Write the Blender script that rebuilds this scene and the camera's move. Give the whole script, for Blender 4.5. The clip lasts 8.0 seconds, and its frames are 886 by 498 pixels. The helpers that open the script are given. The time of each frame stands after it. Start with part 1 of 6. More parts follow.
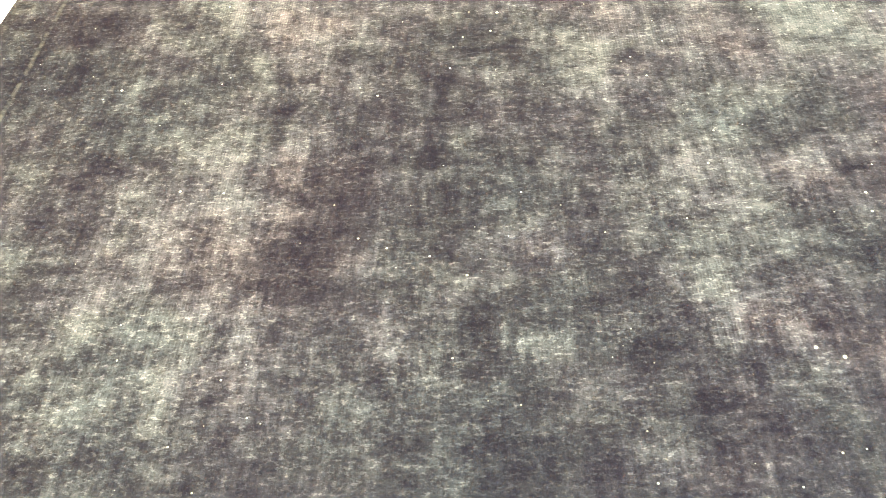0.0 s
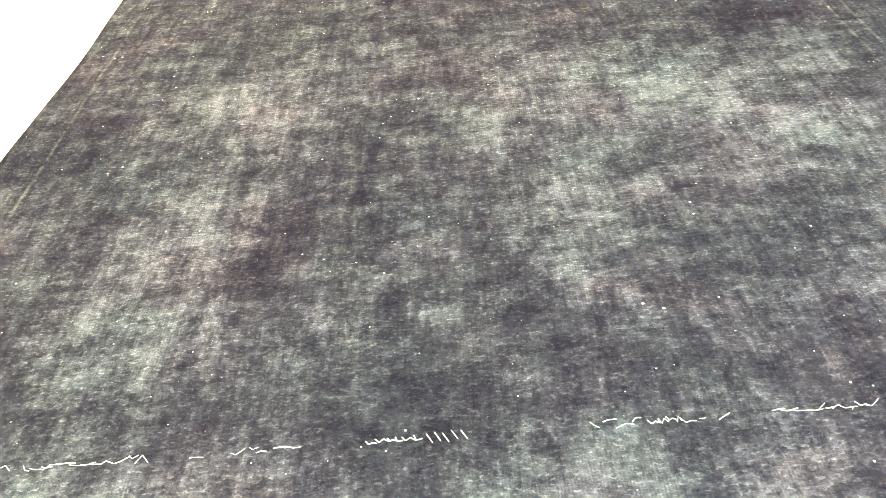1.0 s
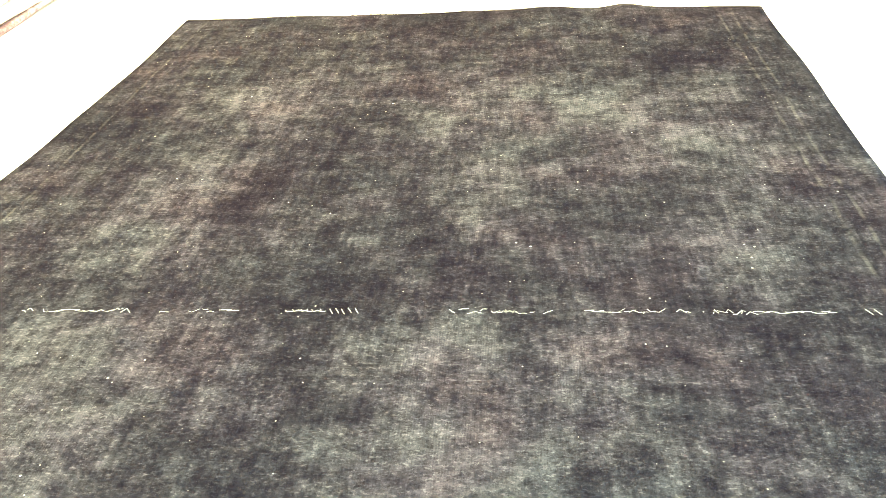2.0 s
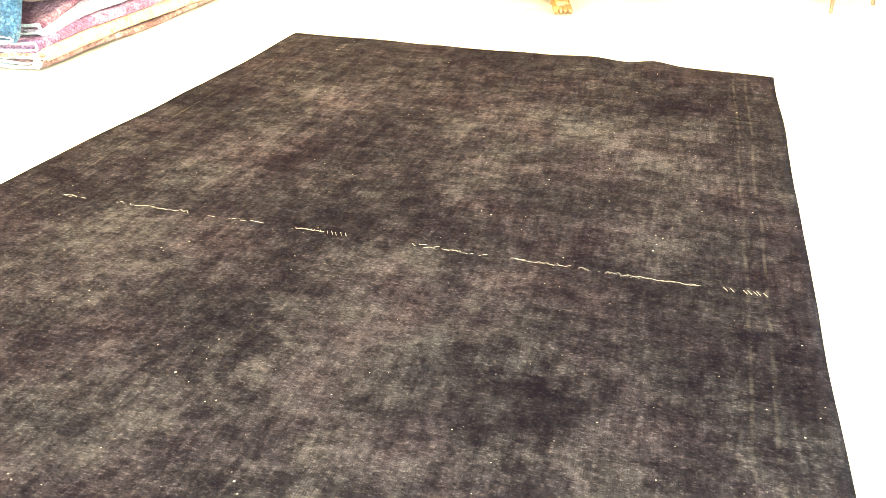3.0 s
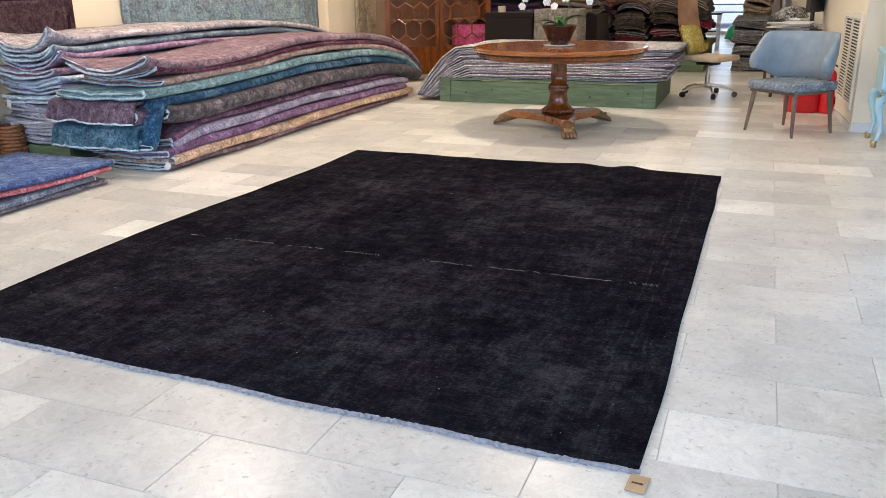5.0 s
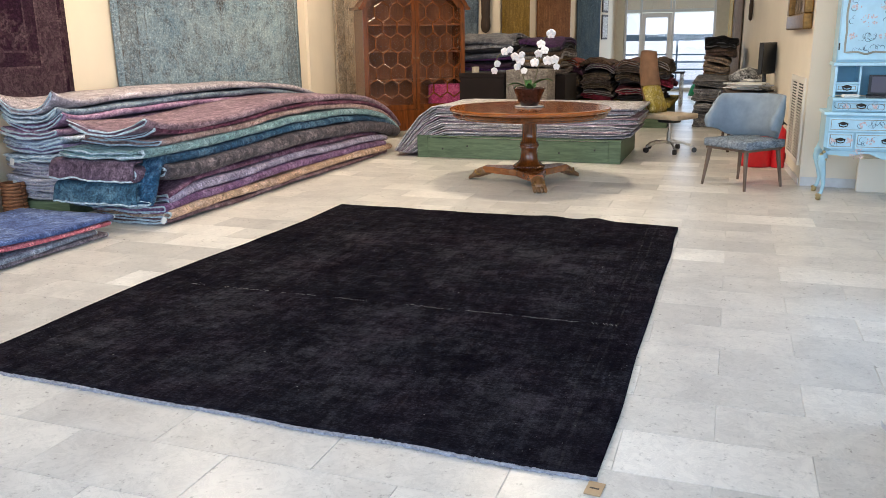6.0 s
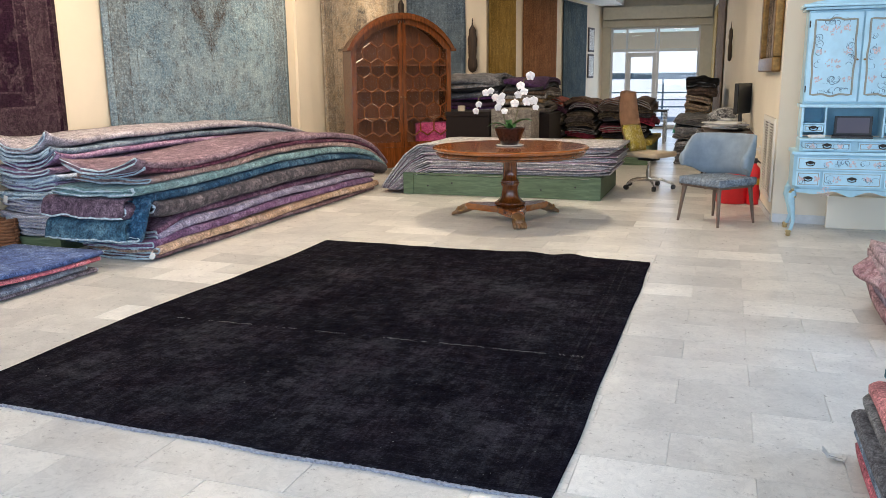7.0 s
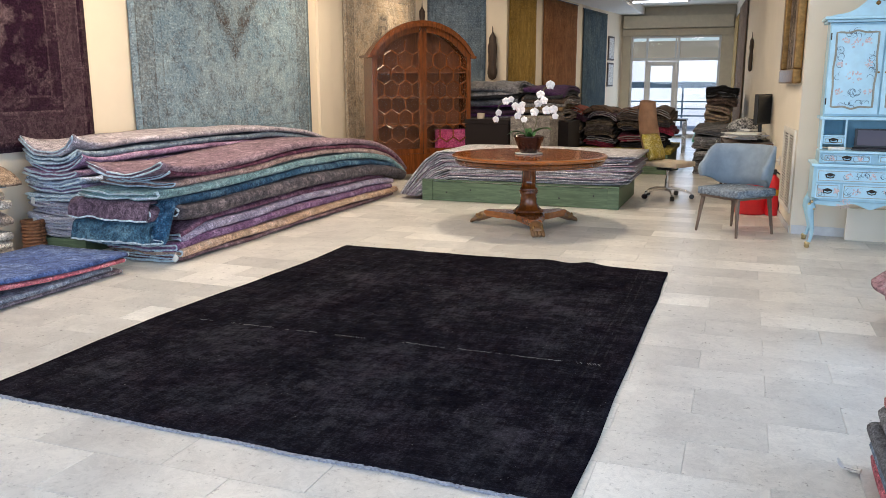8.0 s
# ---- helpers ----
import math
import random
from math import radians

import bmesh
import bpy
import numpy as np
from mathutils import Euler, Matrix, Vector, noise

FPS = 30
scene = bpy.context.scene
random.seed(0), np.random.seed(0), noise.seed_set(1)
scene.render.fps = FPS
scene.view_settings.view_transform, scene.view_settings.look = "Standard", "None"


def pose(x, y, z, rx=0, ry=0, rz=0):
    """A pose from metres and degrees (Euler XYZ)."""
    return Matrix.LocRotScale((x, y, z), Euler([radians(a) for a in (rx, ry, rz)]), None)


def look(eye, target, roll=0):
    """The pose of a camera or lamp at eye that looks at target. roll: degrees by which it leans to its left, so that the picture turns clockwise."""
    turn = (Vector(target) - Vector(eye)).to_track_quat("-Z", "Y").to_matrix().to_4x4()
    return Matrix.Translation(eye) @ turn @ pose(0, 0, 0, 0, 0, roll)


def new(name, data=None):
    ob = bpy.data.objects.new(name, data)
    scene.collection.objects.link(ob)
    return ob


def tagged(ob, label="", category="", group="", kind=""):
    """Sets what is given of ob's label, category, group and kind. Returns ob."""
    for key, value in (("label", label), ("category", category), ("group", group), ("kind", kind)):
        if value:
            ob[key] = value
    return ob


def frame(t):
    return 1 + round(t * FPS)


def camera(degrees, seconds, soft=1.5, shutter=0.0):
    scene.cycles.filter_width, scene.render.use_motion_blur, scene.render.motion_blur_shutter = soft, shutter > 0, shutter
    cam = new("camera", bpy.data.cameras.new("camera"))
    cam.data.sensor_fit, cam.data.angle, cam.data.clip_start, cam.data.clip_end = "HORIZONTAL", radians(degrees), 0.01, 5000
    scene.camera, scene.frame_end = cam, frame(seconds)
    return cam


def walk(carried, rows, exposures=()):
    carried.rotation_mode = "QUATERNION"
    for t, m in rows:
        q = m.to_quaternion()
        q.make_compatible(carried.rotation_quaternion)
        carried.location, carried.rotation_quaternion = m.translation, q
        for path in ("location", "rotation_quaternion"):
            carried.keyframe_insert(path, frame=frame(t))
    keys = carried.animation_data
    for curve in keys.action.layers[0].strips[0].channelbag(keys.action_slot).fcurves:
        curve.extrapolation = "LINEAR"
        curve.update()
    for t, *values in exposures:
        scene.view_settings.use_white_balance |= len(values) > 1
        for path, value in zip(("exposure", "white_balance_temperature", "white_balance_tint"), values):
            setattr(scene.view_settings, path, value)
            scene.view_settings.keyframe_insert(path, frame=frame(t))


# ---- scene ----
cam = camera(57.5, 8.0, soft=0.8)
PATH = [
    (0, (-0.097, -0.033, 1.205), (-0.202, 1.253, -0.323), -5.0),
    (0.5, (0.022, -0.299, 1.245), (-0.06, 1.129, -0.154), -5.6),
    (1, (0.099, -0.58, 1.303), (0.014, 0.96, 0.029), -6.6),
    (1.5, (0.202, -0.936, 1.36), (0.093, 0.696, 0.208), -6.3),
    (2, (0.514, -1.248, 1.324), (0.288, 0.4, 0.215), -4.5),
    (2.2, (0.649, -1.382, 1.339), (0.377, 0.258, 0.228), -3.0),
    (3.3, (1.247, -2.113, 1.375), (0.658, -0.418, 0.493), -0.4),
    (3.5, (1.357, -2.235, 1.358), (0.706, -0.529, 0.541), -1.3),
    (4, (1.581, -2.622, 1.314), (0.845, -0.902, 0.606), -2.2),
    (4.2, (1.66, -2.776, 1.324), (0.905, -1.056, 0.638), -2.3),
    (5.3, (1.871, -3.313, 1.366), (1.194, -1.525, 0.777), -0.5),
    (5.5, (1.918, -3.402, 1.397), (1.233, -1.609, 0.834), -0.8),
    (6, (1.936, -3.599, 1.453), (1.288, -1.774, 0.953), -0.7),
    (6.5, (2.014, -3.688, 1.483), (1.386, -1.843, 1.034), -0.6),
    (7, (2.103, -3.751, 1.505), (1.465, -1.902, 1.088), -0.6),
    (7.5, (2.12, -3.797, 1.526), (1.461, -1.952, 1.123), -0.5),
    (8, (2.104, -3.816, 1.526), (1.427, -1.977, 1.123), -0.0),
]
EXPOSURES = [(0, 4.05, 6400, -20), (1.0, 3.95, 5920, -22), (1.5, 3.80, 6700, -23), (2.2, 3.52, 6950, -18), (3.3, 2.62, 8900, 3), (3.6, 1.98, 8500, 7), (4.0, 0.76, 6050, 13), (5.3, -0.02, 5480, 12), (6.5, -0.11, 5460, 11), (8.0, -0.14, 5440, 12)]
walk(cam, [(t, look(eye, target, roll)) for t, eye, target, roll in PATH], EXPOSURES)

# ---- light ----
world = bpy.data.worlds.new("sky")
scene.world = world
world.use_nodes = True
wn = world.node_tree
sky = wn.nodes.new("ShaderNodeTexSky")
sky.sky_type, sky.sun_disc = "NISHITA", False
sky.sun_elevation, sky.sun_rotation = radians(58), radians(180)
wn.nodes["Background"].inputs["Strength"].default_value = 0.12
wn.links.new(sky.outputs[0], wn.nodes["Background"].inputs["Color"])


sun = new("sun", bpy.data.lights.new("sun", "SUN"))
sun.data.energy, sun.data.angle, sun.data.color = 4.0, radians(0.6), (1.0, 0.95, 0.88)
sun.matrix_world = look((0, -10 * math.cos(radians(58)), 10 * math.sin(radians(58))), (0, 0, 0))


def area(name, where, target, sx, sy, watts, colour):
    data = bpy.data.lights.new(name, "AREA")
    data.shape, data.size, data.size_y, data.energy, data.color = "RECTANGLE", sx, sy, watts, colour
    ob = new(name, data)
    ob.matrix_world = look(where, target)
    return ob


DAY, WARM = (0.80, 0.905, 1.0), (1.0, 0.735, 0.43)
area("window_light_front", (0.4, -6.4, 1.75), (0.4, 0, 1.2), 7.6, 2.5, 235, DAY)
area("window_light_side", (5.9, -1.6, 1.7), (0, -1.6, 0.6), 5.6, 2.4, 175, DAY)
area("door_light_back", (0.15, 20.1, 1.5), (0.15, 10, 1.0), 2.3, 2.6, 42, DAY)
# last two light the beige carpet and the hall's left: added fill, unseen
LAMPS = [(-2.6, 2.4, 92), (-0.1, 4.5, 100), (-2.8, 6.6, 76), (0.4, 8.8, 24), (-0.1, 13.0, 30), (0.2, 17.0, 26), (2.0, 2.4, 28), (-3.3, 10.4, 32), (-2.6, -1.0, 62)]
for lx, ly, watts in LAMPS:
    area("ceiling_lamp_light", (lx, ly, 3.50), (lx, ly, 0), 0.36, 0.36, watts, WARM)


# ---- materials ----
def shader(name):
    m = bpy.data.materials.new(name)
    m.use_nodes = True
    nt = m.node_tree
    return m, nt, nt.nodes["Principled BSDF"]


def node(nt, kind, **values):
    n = nt.nodes.new(kind)
    for key, value in values.items():
        n.inputs[key.replace("_", " ")].default_value = value
    return n


def ramp(nt, source, stops):
    n = nt.nodes.new("ShaderNodeValToRGB")
    while len(n.color_ramp.elements) < len(stops):
        n.color_ramp.elements.new(0.5)
    for e, (p, c) in zip(n.color_ramp.elements, stops):
        e.position, e.color = p, (*c, 1) if len(c) == 3 else c
    nt.links.new(source, n.inputs[0])
    return n


def mix(nt, fac, a, b, how="MIX"):
    n = nt.nodes.new("ShaderNodeMix")
    n.data_type, n.blend_type = "RGBA", how
    for k, v in ((0, fac), (6, a), (7, b)):
        if isinstance(v, bpy.types.NodeSocket):
            nt.links.new(v, n.inputs[k])
        else:
            n.inputs[k].default_value = (*v, 1) if k else v
    return n.outputs[2]


def maths(nt, op, a, b=0.0, c=None):
    n = nt.nodes.new("ShaderNodeMath")
    n.operation = op
    for i, v in enumerate((a, b) if c is None else (a, b, c)):
        if isinstance(v, bpy.types.NodeSocket):
            nt.links.new(v, n.inputs[i])
        else:
            n.inputs[i].default_value = v
    return n.outputs[0]


def coords(nt, scale=(1, 1, 1), kind="Object", loc=(0, 0, 0)):
    tc = nt.nodes.new("ShaderNodeTexCoord")
    mp = nt.nodes.new("ShaderNodeMapping")
    mp.inputs["Scale"].default_value, mp.inputs["Location"].default_value = scale, loc
    nt.links.new(tc.outputs[kind], mp.inputs[0])
    return mp.outputs[0]


def noise_tex(nt, vec, scale, detail=4.0, rough=0.6, distort=0.0):
    n = node(nt, "ShaderNodeTexNoise", Scale=scale, Detail=detail, Roughness=rough, Distortion=distort)
    nt.links.new(vec, n.inputs["Vector"])
    return n.outputs["Fac"]


def bump(nt, bsdf, height, strength=0.2, distance=0.01):
    n = node(nt, "ShaderNodeBump", Strength=strength, Distance=distance)
    nt.links.new(height, n.inputs["Height"])
    nt.links.new(n.outputs[0], bsdf.inputs["Normal"])


def plain(name, colour, rough=0.5, metal=0.0, vary=0.12, scale=9.0, grain=0.06, coat=0.0):
    """A painted, moulded or metal surface with slight mottling and a fine grain."""
    m, nt, b = shader(name)
    v = coords(nt)
    big, fine = noise_tex(nt, v, scale), noise_tex(nt, v, scale * 22)
    dark = tuple(c * (1 - vary) for c in colour)
    light = tuple(min(1, c * (1 + vary)) for c in colour)
    r = ramp(nt, big, [(0.3, dark), (0.7, light)])
    nt.links.new(r.outputs[0], b.inputs["Base Color"])
    nt.links.new(maths(nt, "MULTIPLY_ADD", fine, 0.18, rough - 0.09), b.inputs["Roughness"])
    b.inputs["Metallic"].default_value = metal
    b.inputs["Coat Weight"].default_value = coat
    bump(nt, b, fine, grain, 0.004)
    return m


def wood(name, dark, light, rough=0.3, along="Z", scale=3.0, coat=0.3):
    m, nt, b = shader(name)
    k = {"X": (1, 9, 9), "Y": (9, 1, 9), "Z": (9, 9, 1)}[along]
    v = coords(nt, tuple(a * scale for a in k))
    g = noise_tex(nt, v, 1.0, 6, 0.62, 1.2)
    big = noise_tex(nt, coords(nt), 2.2)
    r = ramp(nt, g, [(0.28, dark), (0.52, tuple((a + c) / 2 for a, c in zip(dark, light))), (0.74, light)])
    c = mix(nt, maths(nt, "MULTIPLY", big, 0.5), r.outputs[0], dark, "MULTIPLY")
    nt.links.new(c, b.inputs["Base Color"])
    nt.links.new(maths(nt, "MULTIPLY_ADD", g, 0.2, rough - 0.1), b.inputs["Roughness"])
    b.inputs["Coat Weight"].default_value, b.inputs["Coat Roughness"].default_value = coat, 0.12
    bump(nt, b, g, 0.12, 0.003)
    return m


def carpet(name, base, worn, accent, seed=0, scale=1.0, amount=0.5, sheen=0.04):
    """Knotted wool with faded, worn patches, accents of an old pattern and a fine weave."""
    m, nt, b = shader(name)
    v = coords(nt, (scale,) * 3, loc=(seed * 3.7, seed * 1.9, seed * 2.3))
    big = noise_tex(nt, v, 3.5, 6, 0.68)
    vo = node(nt, "ShaderNodeTexVoronoi", Scale=24.0)
    nt.links.new(v, vo.inputs["Vector"])
    knots = noise_tex(nt, v, 75.0, 4, 0.8)
    mid = noise_tex(nt, v, 15.0, 8, 0.8, 0.2)
    wear = ramp(nt, maths(nt, "ADD", maths(nt, "MULTIPLY", big, 0.5), maths(nt, "MULTIPLY", mid, 0.5)), [(0.62 - amount * 0.3, (0, 0, 0)), (0.68 - amount * 0.2, (1, 1, 1))])
    c = mix(nt, maths(nt, "MULTIPLY", wear.outputs[0], 0.8), base, worn)
    pat = ramp(nt, maths(nt, "ADD", vo.outputs["Distance"], maths(nt, "MULTIPLY", mid, 0.6)), [(0.44, (1, 1, 1)), (0.50, (0, 0, 0)), (0.74, (0, 0, 0)), (0.79, (0.8, 0.8, 0.8)), (0.85, (0, 0, 0))])
    c = mix(nt, maths(nt, "MULTIPLY", pat.outputs[0], 0.28), c, accent)
    weft = ramp(nt, noise_tex(nt, coords(nt, (scale * 5, scale * 0.7, scale * 5), loc=(seed, 0, 0)), 4.0, 6, 0.75), [(0.40, (0.5, 0.49, 0.52)), (0.60, (1.25, 1.25, 1.25))])
    c = mix(nt, 0.5, c, weft.outputs[0], "MULTIPLY")
    speck = ramp(nt, knots, [(0.36, (0.34, 0.34, 0.36)), (0.64, (1.85, 1.85, 1.85))])
    c = mix(nt, 0.9, c, speck.outputs[0], "MULTIPLY")
    soil = ramp(nt, mid, [(0.38, (0.50, 0.48, 0.50)), (0.55, (1.18, 1.18, 1.18))])
    c = mix(nt, 0.8, c, soil.outputs[0], "MULTIPLY")
    nt.links.new(c, b.inputs["Base Color"])
    b.inputs["Roughness"].default_value = 0.95
    b.inputs["Specular IOR Level"].default_value = 0.15
    b.inputs["Sheen Weight"].default_value, b.inputs["Sheen Roughness"].default_value = sheen, 0.5
    bump(nt, b, knots, 0.6, 0.008)
    return m


def marble():
    m, nt, b = shader("marble_tile")
    oi = nt.nodes.new("ShaderNodeObjectInfo")
    ge = nt.nodes.new("ShaderNodeNewGeometry")
    rnd = maths(nt, "FRACT", maths(nt, "ADD", oi.outputs["Random"], ge.outputs["Random Per Island"]))
    tc = nt.nodes.new("ShaderNodeNewGeometry")
    off = nt.nodes.new("ShaderNodeVectorMath")
    off.operation = "ADD"
    cx = nt.nodes.new("ShaderNodeCombineXYZ")
    nt.links.new(maths(nt, "MULTIPLY", rnd, 37.0), cx.inputs[2])
    nt.links.new(tc.outputs["Position"], off.inputs[0])
    nt.links.new(cx.outputs[0], off.inputs[1])
    v = off.outputs[0]
    cloud = noise_tex(nt, v, 2.6, 6, 0.62, 0.6)
    vein = noise_tex(nt, v, 9.0, 9, 0.8, 0.7)
    speck = noise_tex(nt, v, 34.0, 4, 0.7)
    tone = ramp(nt, rnd, [(0.0, (0.53, 0.52, 0.50)), (0.25, (0.585, 0.575, 0.55)), (0.6, (0.635, 0.62, 0.59)), (0.82, (0.68, 0.665, 0.63)), (0.86, (0.76, 0.745, 0.71)), (1.0, (0.80, 0.785, 0.75))])
    c = mix(nt, 0.6, tone.outputs[0], ramp(nt, cloud, [(0.32, (0.70, 0.70, 0.71)), (0.6, (1.06, 1.06, 1.05))]).outputs[0], "MULTIPLY")
    vr = ramp(nt, vein, [(0.45, (1, 1, 1)), (0.5, (0.60, 0.61, 0.63)), (0.55, (1, 1, 1))])
    c = mix(nt, 0.3, c, vr.outputs[0], "MULTIPLY")
    sp = ramp(nt, speck, [(0.32, (0.58, 0.58, 0.58)), (0.43, (1, 1, 1))])
    c = mix(nt, 0.55, c, sp.outputs[0], "MULTIPLY")
    nt.links.new(c, b.inputs["Base Color"])
    nt.links.new(maths(nt, "MULTIPLY_ADD", speck, 0.22, 0.2), b.inputs["Roughness"])
    b.inputs["Specular IOR Level"].default_value = 0.4
    bump(nt, b, speck, 0.05, 0.002)
    return m


WORN = ((-0.62, 1.15, 0.26), (-0.66, 0.86, 0.26), (-0.84, 0.74, 0.13), (-0.60, 1.76, 0.30), (0.31, 1.16, 0.30), (0.36, 0.88, 0.22), (-0.19, 0.72, 0.11), (0.29, 1.60, 0.30), (-0.72, 0.17, 0.38), (0.27, 0.20, 0.31), (0.60, 0.18, 0.20), (0.36, -0.05, 0.31), (1.10, 1.36, 0.34), (0.78, 1.68, 0.34), (1.22, 1.80, 0.28), (1.00, -0.40, 0.20), (-0.98, -0.52, 0.36), (-0.65, -0.14, 0.34), (0.28, -0.36, 0.33), (1.05, 0.70, 0.20), (1.18, -0.66, 0.30), (0.52, -0.70, 0.32), (-0.20, -0.70, 0.38), (0.40, 1.88, 0.24))
KEPT = ((-0.32, 1.22, 0.26), (0.13, 1.28, 0.14), (0.16, 0.79, 0.18), (-0.05, 0.50, 0.26), (0.35, 0.52, 0.20), (-0.55, 0.45, 0.18), (-0.43, 0.98, 0.13), (1.20, 2.25, 0.50), (0.84, -0.30, 0.20), (1.46, 0.00, 0.26), (0.05, -0.25, 0.18), (-1.00, 0.46, 0.24), (-1.20, 1.65, 0.34), (0.0, 2.7, 0.40))


def main_rug():
    """Dark overdyed wool, worn to the knots in patches, crossed by weft and warp streaks, with pale bare knots."""
    m, nt, b = shader("overdyed_wool")
    v = coords(nt)
    # patch borders wander with a coarse noise
    wander = node(nt, "ShaderNodeTexNoise", Scale=3.6, Detail=8.0, Roughness=0.8)
    nt.links.new(v, wander.inputs["Vector"])
    off = nt.nodes.new("ShaderNodeVectorMath")
    off.operation = "MULTIPLY_ADD"
    nt.links.new(wander.outputs["Color"], off.inputs[0])
    off.inputs[1].default_value, off.inputs[2].default_value = (1.1, 1.0, 0), (-0.55, -0.5, 0)
    vw = nt.nodes.new("ShaderNodeVectorMath")
    vw.operation = "ADD"
    nt.links.new(v, vw.inputs[0])
    nt.links.new(off.outputs[0], vw.inputs[1])

    def spots(places):
        total = None
        for x, y, r in places:
            d = nt.nodes.new("ShaderNodeVectorMath")
            d.operation = "DISTANCE"
            nt.links.new(vw.outputs[0], d.inputs[0])
            d.inputs[1].default_value = (x, y, 0.013)
            f = nt.nodes.new("ShaderNodeMapRange")
            f.interpolation_type = "SMOOTHSTEP"
            nt.links.new(d.outputs["Value"], f.inputs["Value"])
            f.inputs["From Min"].default_value, f.inputs["From Max"].default_value = 0.0, r * 1.25
            f.inputs["To Min"].default_value, f.inputs["To Max"].default_value = 1.0, 0.0
            total = f.outputs[0] if total is None else maths(nt, "MAXIMUM", total, f.outputs[0])
        return total

    worn, kept = spots(WORN), spots(KEPT)

    def spread(value, gain):
        return maths(nt, "MULTIPLY_ADD", value, gain, -0.5 * gain)

    big = noise_tex(nt, v, 1.9, 4, 0.6, 0.3)
    weft = noise_tex(nt, coords(nt, (1, 2.1, 1)), 5.0, 10, 0.76)
    warp = noise_tex(nt, coords(nt, (3.0, 0.8, 1), loc=(4, 2, 0)), 4.5, 10, 0.76)
    flake = noise_tex(nt, coords(nt, (1, 1.5, 1), loc=(1, 7, 0)), 24, 6, 0.78)
    thread = noise_tex(nt, coords(nt, (5.0, 0.8, 1), loc=(3, 1, 0)), 11, 6, 0.75)
    fleck = noise_tex(nt, coords(nt, (0.8, 1.7, 1)), 100, 2, 0.6)
    knots = noise_tex(nt, v, 240, 2, 0.6)
    sep = nt.nodes.new("ShaderNodeSeparateXYZ")
    nt.links.new(v, sep.inputs[0])
    rib = maths(nt, "SINE", maths(nt, "MULTIPLY", sep.outputs[0], 2 * math.pi / 0.0066))
    bare = ramp(nt, maths(nt, "ADD", maths(nt, "MULTIPLY", warp, 0.5), maths(nt, "MULTIPLY", worn, 0.20)), [(0.36, (0, 0, 0)), (0.48, (1, 1, 1))])
    s = maths(nt, "ADD", spread(big, 0.25), spread(weft, 0.85))
    s = maths(nt, "ADD", s, spread(warp, 0.75))
    s = maths(nt, "ADD", s, maths(nt, "MULTIPLY", worn, 0.15))
    s = maths(nt, "ADD", s, maths(nt, "MULTIPLY", kept, -0.10))
    s = maths(nt, "ADD", s, spread(flake, 0.62))
    s = maths(nt, "ADD", s, spread(thread, 0.40))
    s = maths(nt, "ADD", s, spread(fleck, 0.30))
    s = maths(nt, "ADD", s, maths(nt, "MULTIPLY", maths(nt, "MULTIPLY", rib, bare.outputs[0]), 0.03))
    wear = ramp(nt, maths(nt, "ADD", s, 0.5), [(0.30, (0.04, 0.04, 0.04)), (0.50, (0.15, 0.15, 0.15)), (0.62, (0.33, 0.33, 0.33)), (0.78, (0.66, 0.66, 0.66)), (0.98, (1, 1, 1))])
    spark = ramp(nt, noise_tex(nt, coords(nt, (0.9, 1.6, 1), loc=(6, 3, 0)), 70, 3, 0.7), [(0.55, (0, 0, 0)), (0.64, (1, 1, 1))])
    hue = noise_tex(nt, coords(nt, loc=(9, 5, 0)), 2.4, 4, 0.6)
    pale = ramp(nt, hue, [(0.36, (0.0455, 0.0460, 0.0555)), (0.47, (0.0485, 0.0464, 0.0545)), (0.54, (0.0497, 0.0456, 0.0575)), (0.64, (0.0540, 0.0453, 0.0555))])
    c = mix(nt, wear.outputs[0], (0.0028, 0.0022, 0.0047), pale.outputs[0])
    c = mix(nt, maths(nt, "MULTIPLY", spark.outputs[0], maths(nt, "MULTIPLY_ADD", wear.outputs[0], 0.75, 0.03)), c, (0.088, 0.084, 0.096))
    # faded border lines along the sides
    for at in (-1.225, 1.40, 1.46):
        d = maths(nt, "ABSOLUTE", maths(nt, "SUBTRACT", maths(nt, "ADD", sep.outputs[0], maths(nt, "MULTIPLY", spread(big, 1.0), 0.05)), at))
        ln = ramp(nt, d, [(0.003, (1, 1, 1)), (0.007, (0, 0, 0))])
        c = mix(nt, maths(nt, "MULTIPLY", maths(nt, "MULTIPLY", ln.outputs[0], 0.28), ramp(nt, weft, [(0.44, (0, 0, 0)), (0.6, (1, 1, 1))]).outputs[0]), c, (0.075, 0.072, 0.068))
    sp = node(nt, "ShaderNodeTexVoronoi", Scale=24.0)
    nt.links.new(v, sp.inputs["Vector"])
    dots = ramp(nt, maths(nt, "ADD", sp.outputs["Distance"], maths(nt, "MULTIPLY", noise_tex(nt, v, 5.0), 0.30)), [(0.155, (1, 1, 1)), (0.20, (0, 0, 0))])
    c = mix(nt, dots.outputs[0], c, (0.22, 0.215, 0.20))
    c = mix(nt, 0.4, c, ramp(nt, knots, [(0.3, (0.5, 0.5, 0.5)), (0.7, (1.5, 1.5, 1.5))]).outputs[0], "MULTIPLY")
    nt.links.new(c, b.inputs["Base Color"])
    b.inputs["Roughness"].default_value = 0.92
    b.inputs["Specular IOR Level"].default_value = 0.0
    bump(nt, b, maths(nt, "ADD", knots, fleck), 0.45, 0.006)
    return m


